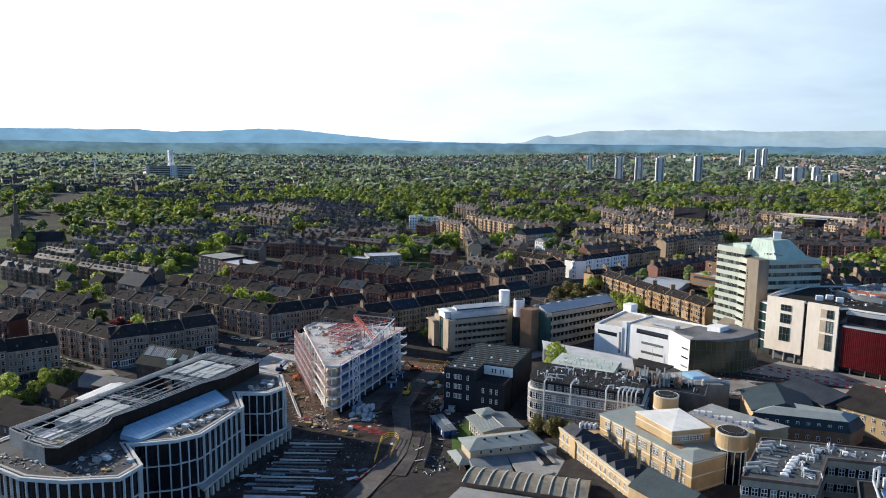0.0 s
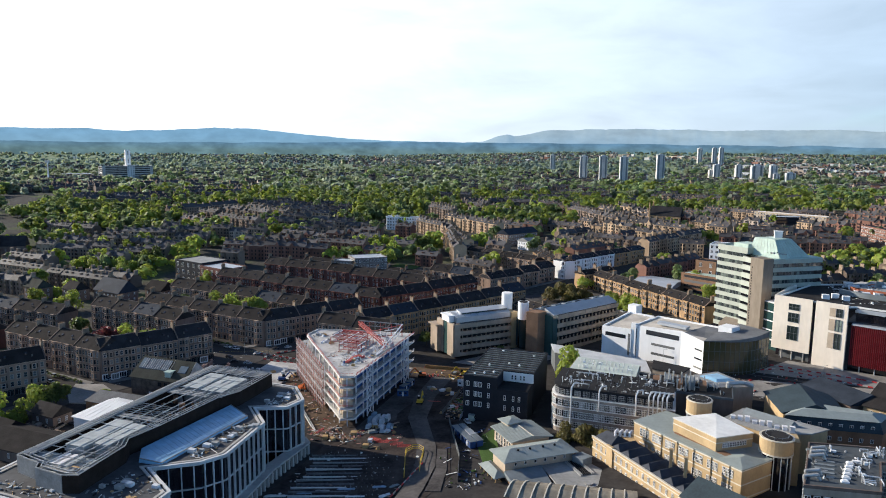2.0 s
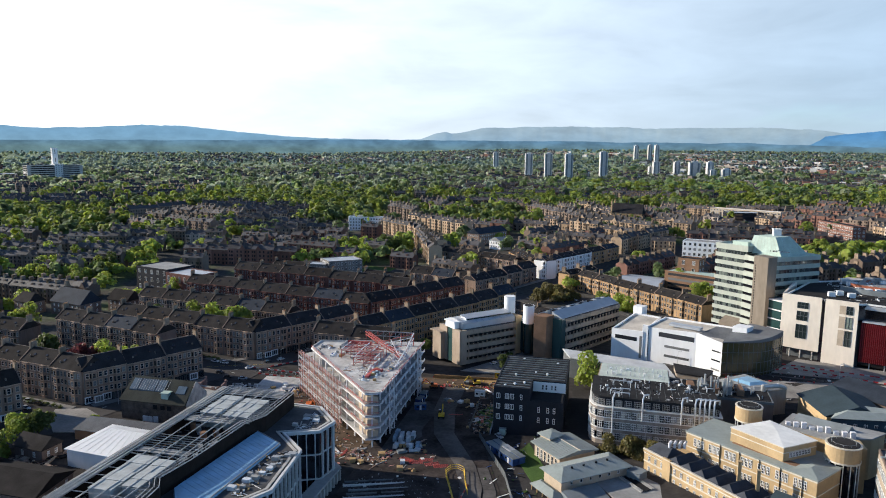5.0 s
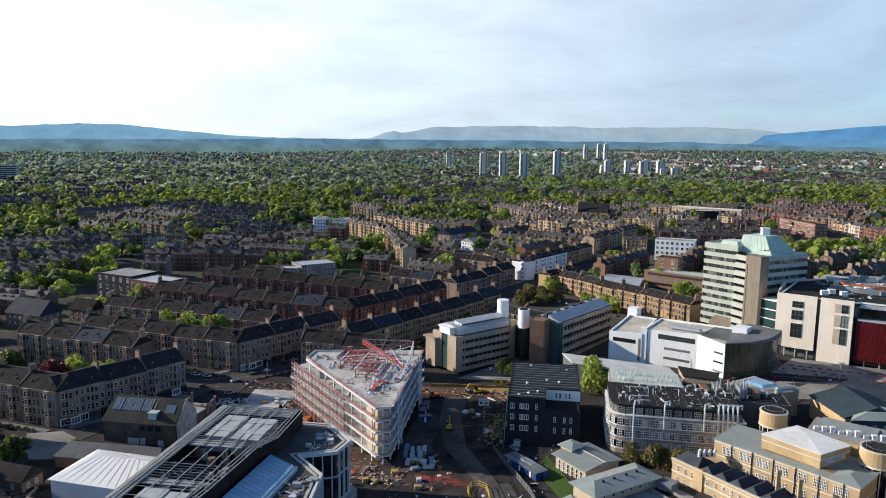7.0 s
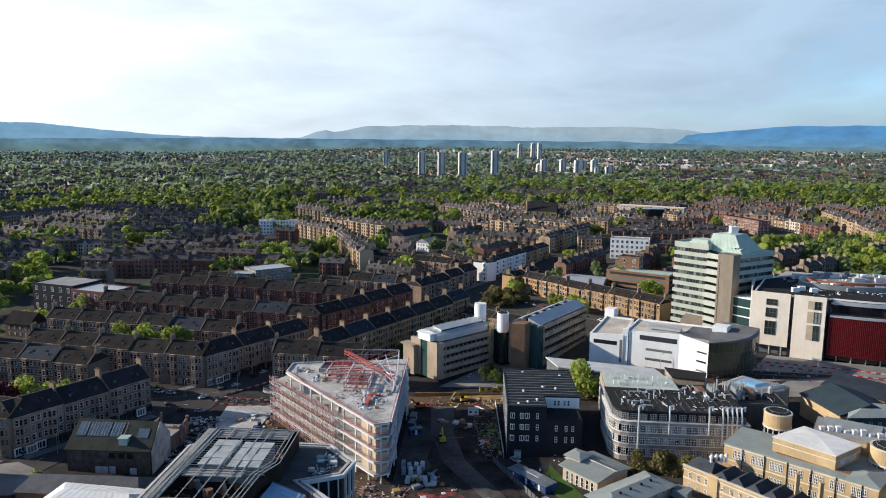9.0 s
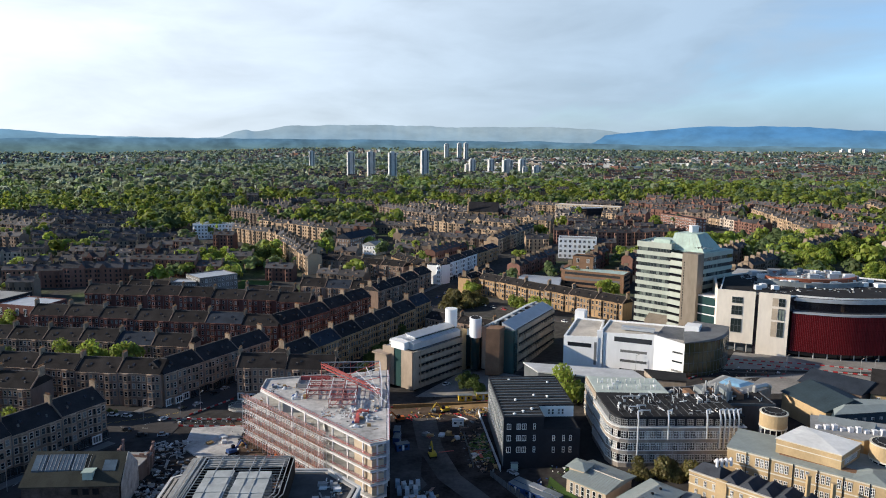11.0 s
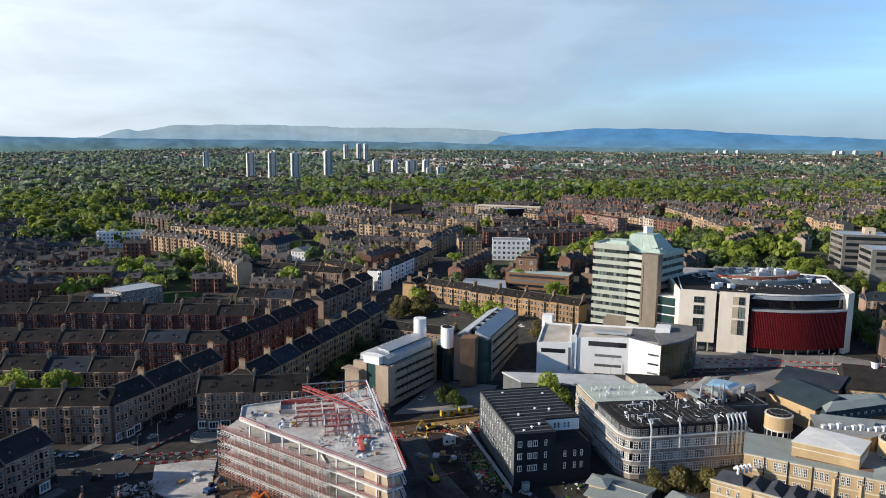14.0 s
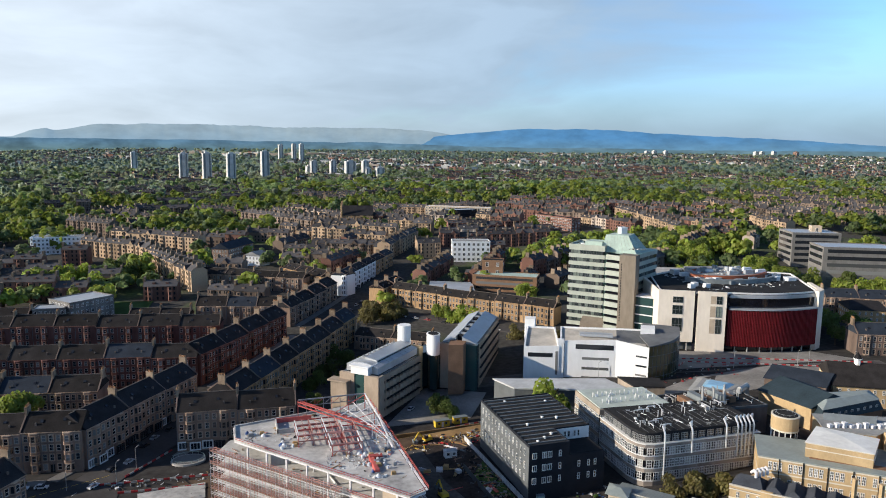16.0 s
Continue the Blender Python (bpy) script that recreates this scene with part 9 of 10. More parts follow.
def wood(name, spots, n, size, lumps, rmin, rmax, m, label, seed):
    """Many far trees in one object."""
    r = np.random.RandomState(seed)
    kinds = [crown_quads(n, size, lumps, seed + i, loose=0.16) for i in range(6)]
    out = []
    for x, y in spots:
        q = kinds[r.randint(6)]
        s = r.uniform(rmin, rmax)
        t = r.uniform(0, 6.28)
        c, k = math.cos(t), math.sin(t)
        p = q * (s, s, s * r.uniform(0.9, 1.3))
        p = np.stack([p[..., 0] * c - p[..., 1] * k + x, p[..., 0] * k + p[..., 1] * c + y, p[..., 2] + gz(x, y) + s * 0.95], -1)
        out.append(p)
    ob = new(name, quads_mesh(name, np.concatenate(out), m))
    tagged(ob, label, "trees", kind="stuff")


_rg = random.Random(5)


def belt(x0, y0, x1, y1, w, n):
    """Tree places strewn along a band."""
    return [(x0 + (x1 - x0) * t + _rg.gauss(0, w), y0 + (y1 - y0) * t + _rg.gauss(0, w)) for t in (_rg.random() for _ in range(n))]


_mid = [p for p in TREE_SPOTS if math.hypot(*p) < 1350]
_far = [p for p in TREE_SPOTS if math.hypot(*p) >= 1350]
_mid += belt(-752, 613, -650, 745, 18, 60) + belt(-876, 814, -700, 760, 22, 50) + belt(-250, 898, -190, 1001, 22, 40) + belt(-358, 975, -420, 900, 14, 20)
_mid += belt(-272, 656, -255, 640, 9, 12) + belt(-330, 640, -310, 585, 9, 14) + belt(-650, 470, -700, 540, 15, 22) + belt(-150, 1130, -60, 1010, 10, 20)
_mid += belt(180, 640, 330, 690, 25, 45) + belt(330, 700, 460, 830, 18, 40) + belt(200, 1000, 480, 1000, 30, 40) + belt(560, 1000, 640, 830, 20, 26)
_mid += belt(330, 470, 430, 520, 26, 16) + belt(300, 580, 430, 640, 26, 30)
_mid += belt(-255, 960, -225, 975, 14, 14) + belt(-190, 885, -182, 872, 6, 6) + belt(-155, 850, -140, 858, 8, 8) + belt(-224, 690, -208, 676, 6, 6)
_mid += belt(-160, 690, -100, 640, 12, 10) + belt(40, 640, 120, 620, 14, 20)
for _i in range(1500):
    _b, _r = radians(_rg.uniform(-52, 58)), math.sqrt(_rg.uniform(1100 ** 2, 1500 ** 2))
    _x, _y = -_r * math.sin(_b), _r * math.cos(_b)
    if noise.noise((_x * 0.005, _y * 0.005, 9.0)) > -0.12 and row_gap(_x, _y) > 18:
        _mid.append((_x, _y))
_park = []
for _i in range(2600):                                     # the long park
    _x, _y = _rg.uniform(-150, 1350), _rg.uniform(1230, 1950)
    if abs(_y - (1560 - 0.08 * _x)) < 260 * (0.7 + 0.5 * noise.noise((_x * 0.004, _y * 0.004, 1))) and row_gap(_x, _y) > 20:
        _park.append((_x, _y))
for _i in range(13000):
    _b, _r = radians(_rg.uniform(-52, 58)), math.sqrt(_rg.uniform(1450 ** 2, 4300 ** 2))
    _x, _y = -_r * math.sin(_b), _r * math.cos(_b)
    if _rg.random() < (0.18 if built(_x, _y) > 0.04 else 0.85):
        _far.append((_x, _y))
_mid = [p for p in _mid if not campus(*p)]
_near = [p for p in _mid if math.hypot(*p) < 780]
_mid = [p for p in _mid if math.hypot(*p) >= 780]
wood("parkland_trees", _near[::2], 230, 0.165, 9, 5.0, 9.0, M["leaf"], "bright spring trees between the terraces", 600)
wood("parkland_trees", _near[1::2], 230, 0.165, 9, 4.5, 8.5, M["leaf_far"], "mixed green trees between the terraces", 700)
wood("parkland_trees", _mid[::3], 125, 0.205, 8, 6.5, 11.0, M["leaf"], "bright spring trees between the terraces", 100)
wood("parkland_trees", _mid[1::3], 125, 0.205, 8, 6.5, 10.5, M["leaf_far"], "mixed green trees between the terraces", 200)
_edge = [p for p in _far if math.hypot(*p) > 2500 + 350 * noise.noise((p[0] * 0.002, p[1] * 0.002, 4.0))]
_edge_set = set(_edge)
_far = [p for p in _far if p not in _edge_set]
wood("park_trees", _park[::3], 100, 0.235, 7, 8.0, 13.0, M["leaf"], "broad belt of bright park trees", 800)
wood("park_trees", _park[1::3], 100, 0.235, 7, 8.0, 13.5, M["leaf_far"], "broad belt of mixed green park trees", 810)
# haze over these woods lies in the leaf colours, bluest at the outer edge
wood("distant_woods", _far[::5], 34, 0.4, 6, 6.5, 11.0, M["leaf_grove"], "distant woodland, leaves paled by painted haze", 300)
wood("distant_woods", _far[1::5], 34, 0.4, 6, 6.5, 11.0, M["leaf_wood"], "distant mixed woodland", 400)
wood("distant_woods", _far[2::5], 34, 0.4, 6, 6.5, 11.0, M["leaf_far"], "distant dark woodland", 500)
wood("distant_woods", _edge[::4], 30, 0.44, 5, 6.0, 10.0, M["leaf_haze"], "distant woodland below the hills, leaves blued by painted haze", 510)
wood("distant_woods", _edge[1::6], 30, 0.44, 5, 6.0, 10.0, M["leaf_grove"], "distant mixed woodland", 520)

CROWN = {}


def tree(x, y, h, r, m="leaf", label="spring-green broadleaf tree", z=None):
    """One tree: tapered trunk with limbs, and a crown of leaf clumps."""
    v = _rg.randrange(4)
    key = (m, v)
    if key not in CROWN:
        CROWN[key] = quads_mesh("crown", crown_quads(1500, 0.075, 12, 40 + v, 1.0), M[m])
        g = G()
        g.cyl(0, 0, -0.3, 1.6, 0.09, 7, 0.06)
        for i in range(5):
            a = i * 1.3
            g.beam((0, 0, 1.0 + 0.12 * i), (0.5 * math.cos(a), 0.5 * math.sin(a), 1.7 + 0.1 * i), 0.05)
        CROWN[("trunk", v)] = g.mesh("trunk", M["bark"])
    zz = gz(x, y) if z is None else z
    th = thing("tree", x, y, zz, label, "tree", "trees", _rg.uniform(0, 360), world=False)
    t = new("trunk", CROWN.setdefault(("trunk", v), CROWN.get(("trunk", v))))
    t.parent = th
    t.scale = (h / 2.6, h / 2.6, h / 2.6)
    c = new("crown", CROWN[key])
    c.parent = th
    c.location = (0, 0, h - r * 1.1)
    c.scale = (r, r, r * 1.1)
    return th


for _x, _y, _h, _r, _m in ((-70, 327, 16, 7.6, "leaf"), (-437, 357, 15, 6.5, "leaf"), (-411, 359, 15, 7, "leaf"), (-299, 373, 20, 6.5, "leaf"), (-288, 371, 21, 7, "leaf"), (-273, 369, 20, 7, "leaf"), (-311, 289, 16, 7.5, "leaf_copper"),
                           (-299, 296, 17, 6.5, "leaf"), (-290, 297, 15, 4, "leaf"), (-330, 372, 15, 6, "leaf_dark"), (-342, 300, 16, 6.5, "leaf_dark"), (-372, 452, 15, 6, "leaf"), (-365, 470, 14, 6, "leaf_dark"), (-282, 219, 11, 5, "leaf"), (-278, 226, 10, 5, "leaf_dark"), (-284, 200, 12, 7, "leaf"), (-276, 206, 9, 5, "leaf"), (-262, 236, 6, 2.4, "leaf"),
                           (-112, 352, 9, 4.6, "leaf_dark"), (-108, 347, 8, 4, "leaf_dark"), (-56, 256, 7, 4.6, "leaf_olive"), (-50, 253, 7, 4.6, "leaf_olive"), (-62, 256, 6, 4, "leaf_olive"), (-46, 250, 6, 4, "leaf_olive"),
                           (-112, 500, 11, 6, "leaf_olive"), (-104, 510, 12, 7, "leaf_olive"), (-96, 505, 11, 6, "leaf_olive"), (-108, 518, 11, 6, "leaf_olive"), (-88, 514, 10, 6, "leaf_olive"), (-68, 492, 11, 6, "leaf"), (-58, 484, 12, 7, "leaf"), (-52, 478, 11, 6, "leaf"),
                           (-28, 428, 8, 4.5, "leaf_olive"), (-38, 436, 8, 4.5, "leaf_olive"), (-20, 422, 7, 4, "leaf_olive"), (-12, 476, 14, 6, "leaf"), (0, 510, 15, 6.5, "leaf"), (4, 516, 14, 6, "leaf"),
                           (-145, 440, 9, 5, "leaf_dark"), (-138, 428, 9, 5, "leaf_dark"), (-150, 415, 9, 5, "leaf_dark"), (-132, 415, 9, 5, "leaf_dark"), (-158, 402, 8, 5, "leaf_dark"), (-160, 372, 8, 4, "leaf_dark"),
                           (125, 400, 13, 6, "leaf_dark"), (130, 392, 12, 6, "leaf_dark"), (140, 398, 13, 7, "leaf_dark"), (150, 410, 12, 6, "leaf"), (124, 372, 12, 6, "leaf_dark"), (130, 360, 13, 6.5, "leaf_dark"), (140, 372, 13, 7, "leaf"), (152, 384, 12, 6, "leaf_dark"), (160, 392, 12, 6, "leaf"), (146, 428, 13, 7, "leaf"), (60, 262, 7, 4, "leaf_olive"), (68, 258, 7, 4, "leaf_olive"), (76, 262, 7, 4, "leaf_olive"), (-320, 250, 6, 3, "leaf_dark")):
    tree(_x, _y, _h, _r, _m, {"leaf": "bright spring-green broadleaf tree", "leaf_dark": "dark green broadleaf tree", "leaf_copper": "dark copper beech tree", "leaf_olive": "olive-brown tree just coming into leaf"}[_m])
for _x, _y in belt(140, 470, 235, 520, 18, 26) + belt(170, 560, 260, 640, 22, 26) + belt(228, 474, 290, 452, 8, 10) + belt(-520, 474, -498, 492, 8, 9) + belt(-466, 482, -456, 496, 5, 4) + belt(-556, 556, -530, 590, 12, 9) + [(-487.5, 404.8), (-454.3, 400.0), (-610, 526), (-600, 534), (-384, 420)] + belt(-300, 640, -265, 650, 10, 8) + belt(-530, 500, -480, 520, 8, 6):
    tree(_x, _y, _rg.uniform(12, 18), _rg.uniform(6, 9), _rg.choice(("leaf", "leaf", "leaf", "leaf_dark")) if _x > 0 else _rg.choice(("leaf", "leaf", "leaf_dark")), "tall spring-green broadleaf tree")
# hedges before the tenement gardens
for _p, _q, _n in (((-262, 333), (-340, 347), 40), ((-290, 254), (-350, 264), 26)):
    _q4 = []
    for _i in range(_n):
        _t = _i / (_n - 1)
        _x, _y = _p[0] + (_q[0] - _p[0]) * _t, _p[1] + (_q[1] - _p[1]) * _t
        _q4.append(crown_quads(60, 0.16, 4, 900 + _i) * (1.8, 1.3, 1.2) + (_x, _y - 3.0, gz(_x, _y) + 0.8))
    _o = new("hedge", quads_mesh("hedge", np.concatenate(_q4), M["leaf_dark"]))
    tagged(_o, "clipped dark garden hedge before the tenements", "hedge")


# ---- streets, pavements, yards ----
def sheet(name, poly, lift, m, label, category, step=12.0, thick=0.0):
    """A ground surface that follows the land: lift metres above it, with an edge if it is thick."""
    g = G()
    pts = []
    n = len(poly)
    for i in range(n):
        a, b = poly[i], poly[(i + 1) % n]
        k = max(1, int(math.hypot(b[0] - a[0], b[1] - a[1]) / step))
        for j in range(k):
            pts.append((a[0] + (b[0] - a[0]) * j / k, a[1] + (b[1] - a[1]) * j / k))
    top = [(x, y, gz(x, y) + lift) for x, y in pts]
    cx, cy = sum(p[0] for p in pts) / len(pts), sum(p[1] for p in pts) / len(pts)
    g.solid([(x, y, z - lift - 0.4) for x, y, z in top], top, bottom=False)
    ob = new(name, g.mesh(name, M[m]))
    return tagged(ob, label, category, kind="structure")


def strip(p, q, w):
    d = math.hypot(q[0] - p[0], q[1] - p[1])
    nx, ny = (q[1] - p[1]) / d * w / 2, -(q[0] - p[0]) / d * w / 2
    return [(p[0] + nx, p[1] + ny), (q[0] + nx, q[1] + ny), (q[0] - nx, q[1] - ny), (p[0] - nx, p[1] - ny)]


M["road"] = mat("street_tarmac", (0.08, 0.075, 0.073), 0.95, spec=0.06, var=0.35, s=0.05, fine=0.9)
M["haul"] = mat("haul_road", (0.1, 0.091, 0.086), 0.9, var=0.7, s=0.08, fine=0.7)
M["sand"] = mat("sandy_fill", (0.3, 0.19, 0.085), 0.95, var=0.5, s=0.12, fine=0.8, bump=0.5)
M["concrete_dull"] = mat("wet_concrete", (0.15, 0.15, 0.155), 0.8, var=0.5, s=0.25, fine=1.0)
M["sheet_blue"] = mat("blue_sheet", (0.24, 0.33, 0.42), 0.45, var=0.4, s=0.4, fine=1.2)
M["hardcore"] = mat("hardcore", (0.095, 0.088, 0.085), 0.95, spec=0.04, var=0.6, s=0.12, fine=0.9, bump=0.5)
M["gravel"] = mat("dark_fill", (0.06, 0.05, 0.046), 0.95, spec=0.03, var=0.75, s=0.13, fine=0.9, bump=0.6)
M["plaza"] = mat("plaza_paving", (0.27, 0.255, 0.235), 0.85, var=0.45, s=0.08, fine=0.9)
sheet("road_high_street", strip((-262, 292), (-118, 518), 15), 0.12, "road", "worn grey tarmac street", "road")
sheet("road_cross_street", strip((-400, 331), (-232, 312), 17), 0.14, "road", "worn grey tarmac side street", "road")
sheet("road_west_street", strip((-300, 170), (-262, 292), 16), 0.13, "road", "worn grey tarmac street", "road")
sheet("road_north_street", strip((-390, 421), (-205, 402), 12), 0.13, "road", "narrow tarmac street between tenements", "road")
sheet("road_upper_street", strip((-390, 476), (-180, 448), 11), 0.13, "road", "narrow tarmac street between tenements", "road")
sheet("road_campus", strip((-100, 384), (120, 336), 13), 0.12, "haul", "campus street under repair", "road")
sheet("road_lane", strip((-73, 250), (-75, 330), 8), 0.12, "asphalt", "narrow lane between campus blocks", "road")
sheet("road_terrace", strip((-110, 545), (-20, 436), 10), 0.12, "road", "terrace street with parked cars", "road")
for _p, _q in (((-254, 330.5), (-210, 395)), ((-204, 416), (-158, 490)), ((-154, 508), (-108, 580)), ((-215, 340), (-190, 378)), ((-345, 343), (-256, 329.5)), ((-352, 262), (-285, 252)), ((-279, 257), (-252, 300))):
    sheet("pavement", strip(_p, _q, 4.0), 0.27, "paving", "pale flagged pavement with a kerb", "pavement")
sheet("site_ground", [(-214, 322), (-96, 334), (-100, 300), (-110, 262), (-96, 218), (-104, 170), (-150, 150), (-150, 238), (-214, 300)], 0.1, "gravel", "churned dark building site ground", "building site")
sheet("site_spoil", [(-214, 318), (-150, 332), (-96, 334), (-96, 326), (-146, 322), (-152, 246), (-140, 236), (-158, 236), (-204, 290)], 0.2, "mud", "brown spoil and mud round the frame", "building site")
sheet("site_sand", [(-146, 325), (-98, 328), (-98, 333), (-146, 331)], 0.35, "sand", "orange-brown sandy fill", "building site")
def path_sheet(name, left, right, lift, m, label, category):
    """A road whose two edges are given point by point; it lies on the land in short lengths."""
    g = G()
    L, R = [], []
    for edge, out in ((left, L), (right, R)):
        for a, b in zip(edge[:-1], edge[1:]):
            out.extend((a[0] + (b[0] - a[0]) * k / 5, a[1] + (b[1] - a[1]) * k / 5) for k in range(5))
        out.append(edge[-1])
    for x0, row in enumerate(zip(L, R)):
        for k in range(5):
            x, y = row[0][0] + (row[1][0] - row[0][0]) * k / 4, row[0][1] + (row[1][1] - row[0][1]) * k / 4
            g.v.append((x, y, gz(x, y) + lift))
    for i in range(len(L) - 1):
        for k in range(4):
            q = i * 5 + k
            g.f.append((q, q + 5, q + 6, q + 1))
            g.m.append(0)
    ob = new(name, g.mesh(name, M[m]))
    return tagged(ob, label, category, kind="structure")


path_sheet("haul_road", [(-138, 320), (-136, 290), (-129.7, 264.8), (-116.2, 240), (-110.4, 222), (-108.6, 206), (-107.5, 178)], [(-128, 320), (-127, 292), (-122, 267), (-108.6, 240), (-103.4, 224), (-101.4, 206), (-100, 178)], 0.4, "haul", "grey haul road through the site", "road")
sheet("hard_standing", [(-146.5, 300), (-137.5, 300), (-131, 266), (-119, 242), (-134, 234), (-146, 246)], 0.24, "hardcore", "grey rolled hard-standing beside the frame", "building site")
sheet("sandy_verge", [(-107.5, 238), (-104, 239), (-98.5, 222), (-95.5, 206), (-100.6, 205), (-102.6, 222)], 0.3, "hardcore", "grey-brown churned verge beside the haul road", "building site")
sheet("slab_yard", [(-225.7, 312.9), (-223.7, 293.9), (-207.0, 277.1), (-201.6, 279.6), (-204.6, 297), (-204.8, 315.5)], 0.5, "slab", "bare pale concrete slab", "building site")
sheet("plaza", [(-30, 330), (12, 345), (60, 350), (112, 328), (108, 310), (60, 325), (10, 322)], 0.18, "plaza", "grey paved campus plaza", "pavement")
sheet("pavement", [(-291, 249), (-279, 253.5), (-270, 249), (-264.5, 232), (-274, 229), (-283, 237)], 0.3, "plaza", "worn sandy paving at the street corner", "pavement")
sheet("forecourt", [(12, 358), (30, 384), (62, 374), (100, 364), (113, 346), (62, 352)], 0.2, "plaza", "grey flagged forecourt before the red louvred block", "pavement")
sheet("forecourt", [(-136, 346), (-100, 342), (-84, 366), (-108, 384)], 0.16, "plaza", "paved forecourt between the offices", "pavement")
sheet("service_yard", [(-98, 150), (12, 150), (14, 240), (-30, 262), (-72, 262), (-94, 225)], 0.06, "asphalt", "dark tarmac service yard", "yard")
sheet("lawn", [(-92, 262), (-84, 240), (-79, 226), (-86, 226), (-96, 250)], 0.2, "lawn", "small bright campus lawn", "lawn")
sheet("pitch", [(-272, 560), (-246, 555), (-242, 585), (-266, 588)], 0.3, "lawn", "green school pitch", "lawn")
sheet("green", [(-345, 650), (-270, 640), (-262, 690), (-340, 700)], 0.3, "lawn", "mown grass among trees", "lawn")
sheet("park_grass", [(128, 440), (330, 420), (430, 540), (300, 690), (170, 650), (150, 500)], 0.25, "lawn", "rough grass under the trees behind the campus", "lawn", 6.0)
sheet("verge", [(-118, 310), (-110, 312), (-109, 275), (-116, 280)], 0.2, "lawn", "strip of rough grass beside the block", "lawn")

# road markings
M["paint"] = mat("road_paint", (0.6, 0.6, 0.56), 0.7, var=0.3, s=0.8, bump=0)
_mk = G()
_mk.box(-1.2, -0.1, 0, 1.2, 0.1, 0.02)
_mm = _mk.mesh("road_marking", M["paint"])
_my = _mk.mesh("road_marking", mat("yellow_road_paint", (0.6, 0.45, 0.08), 0.7, var=0.3, s=0.8, bump=0))
for _p, _q, _n, _me in (((-262, 292), (-118, 518), 30, _mm), ((-400, 331), (-240, 313), 18, _mm), ((-300, 170), (-262, 292), 12, _mm), ((-262, 318), (-236, 330), 9, _my)):
    for _x, _y, _rz in along(_p, _q, _n):
        _o = new("road_marking", _me)
        _o.matrix_basis = Matrix.LocRotScale((_x, _y, gz(_x, _y) + 0.2), Euler((0, 0, _rz)), None)
        tagged(_o, "painted dash on the worn street", "road marking", "street markings", "structure")

# ---- barriers ----
_b = G()
_b.solid([(-1.0, -0.3, 0), (1.0, -0.3, 0), (1.0, 0.3, 0), (-1.0, 0.3, 0)], [(-0.96, -0.14, 1.0), (0.96, -0.14, 1.0), (0.96, 0.14, 1.0), (-0.96, 0.14, 1.0)])
BARRIER = [_b.mesh("barrier", M["red"]), _b.mesh("barrier", M["concrete"])]


def barriers(p, q, lift=0.15, s=2.05):
    d = math.hypot(q[0] - p[0], q[1] - p[1])
    for i, (x, y, rz) in enumerate(along(p, q, max(1, int(d / s)))):
        o = new("road_barrier", BARRIER[i % 2])
        o.matrix_basis = Matrix.LocRotScale((x, y, gz(x, y) + lift), Euler((0, 0, rz)), (1.0, 0.7, 0.6))
        tagged(o, ("red", "white")[i % 2] + " plastic road barrier in a linked row", "barrier", "road barriers")


for _p, _q in (((-147, 333), (-97, 335.5)), ((-239, 323), (-202, 321)), ((-232, 315.5), (-205, 314)), ((-231, 327), (-217, 346)), ((-108.4, 225), (-109.8, 198)), ((20, 372), (58, 362)), ((58, 362), (114, 340)), ((24, 366), (110, 331)), ((-10, 345), (22, 366))):
    barriers(_p, _q)


# ---- site things ----
def excavator(x, y, rz, m, label):
    z = gz(x, y) + 0.2
    th = thing("excavator", x, y, z, label, "excavator", "site machines", rz, world=False)
    for s in (-1.1, 1.1):
        g = G()
        g.prism([(-1.9, s - 0.3), (1.9, s - 0.3), (1.9, s + 0.3), (-1.9, s + 0.3)], 0.0, 0.75)
        g.cyl(-1.9, s, 0.05, 0.7, 0.3, 8)
        part("track", g, M["rubber"], th)
    g = G()
    g.solid([(-1.9, -1.3, 0.9), (1.3, -1.3, 0.9), (1.3, 1.3, 0.9), (-1.9, 1.3, 0.9)], [(-1.8, -1.2, 2.0), (1.2, -1.2, 1.8), (1.2, 1.2, 1.8), (-1.8, 1.2, 2.0)])
    part("body", g, M[m], th)
    g = G()
    g.solid([(0.0, 0.2, 1.8), (1.5, 0.2, 1.8), (1.5, 1.2, 1.8), (0, 1.2, 1.8)], [(0.1, 0.25, 3.1), (1.2, 0.25, 3.1), (1.2, 1.15, 3.1), (0.1, 1.15, 3.1)])
    part("cab", g, M["glass_black"], th)
    g = G()
    g.beam((1.0, -0.4, 1.6), (3.6, -0.4, 4.4), 0.45, 0.55)
    part("boom", g, M[m], th)
    g = G()
    g.beam((3.6, -0.4, 4.4), (5.6, -0.4, 1.8), 0.35, 0.4)
    part("arm", g, M[m], th)
    g = G()
    g.solid([(5.2, -0.9, 0.6), (6.0, -0.9, 0.9), (6.0, 0.1, 0.9), (5.2, 0.1, 0.6)], [(5.2, -0.9, 1.6), (5.9, -0.9, 1.9), (5.9, 0.1, 1.9), (5.2, 0.1, 1.6)])
    part("bucket", g, M["grey_clad"], th)


for _x, _y, _rz, _m in ((-131, 283, 100, "yellow"), (-143, 318, 200, "orange"), (-189, 281, 320, "orange"), (-124, 326, 200, "yellow"), (-204.4, 289, 40, "bluesteel")):
    excavator(_x, _y, _rz, _m, {"yellow": "yellow tracked excavator on the building site", "orange": "orange tracked excavator on the building site", "bluesteel": "blue tracked excavator beside the frame"}[_m])


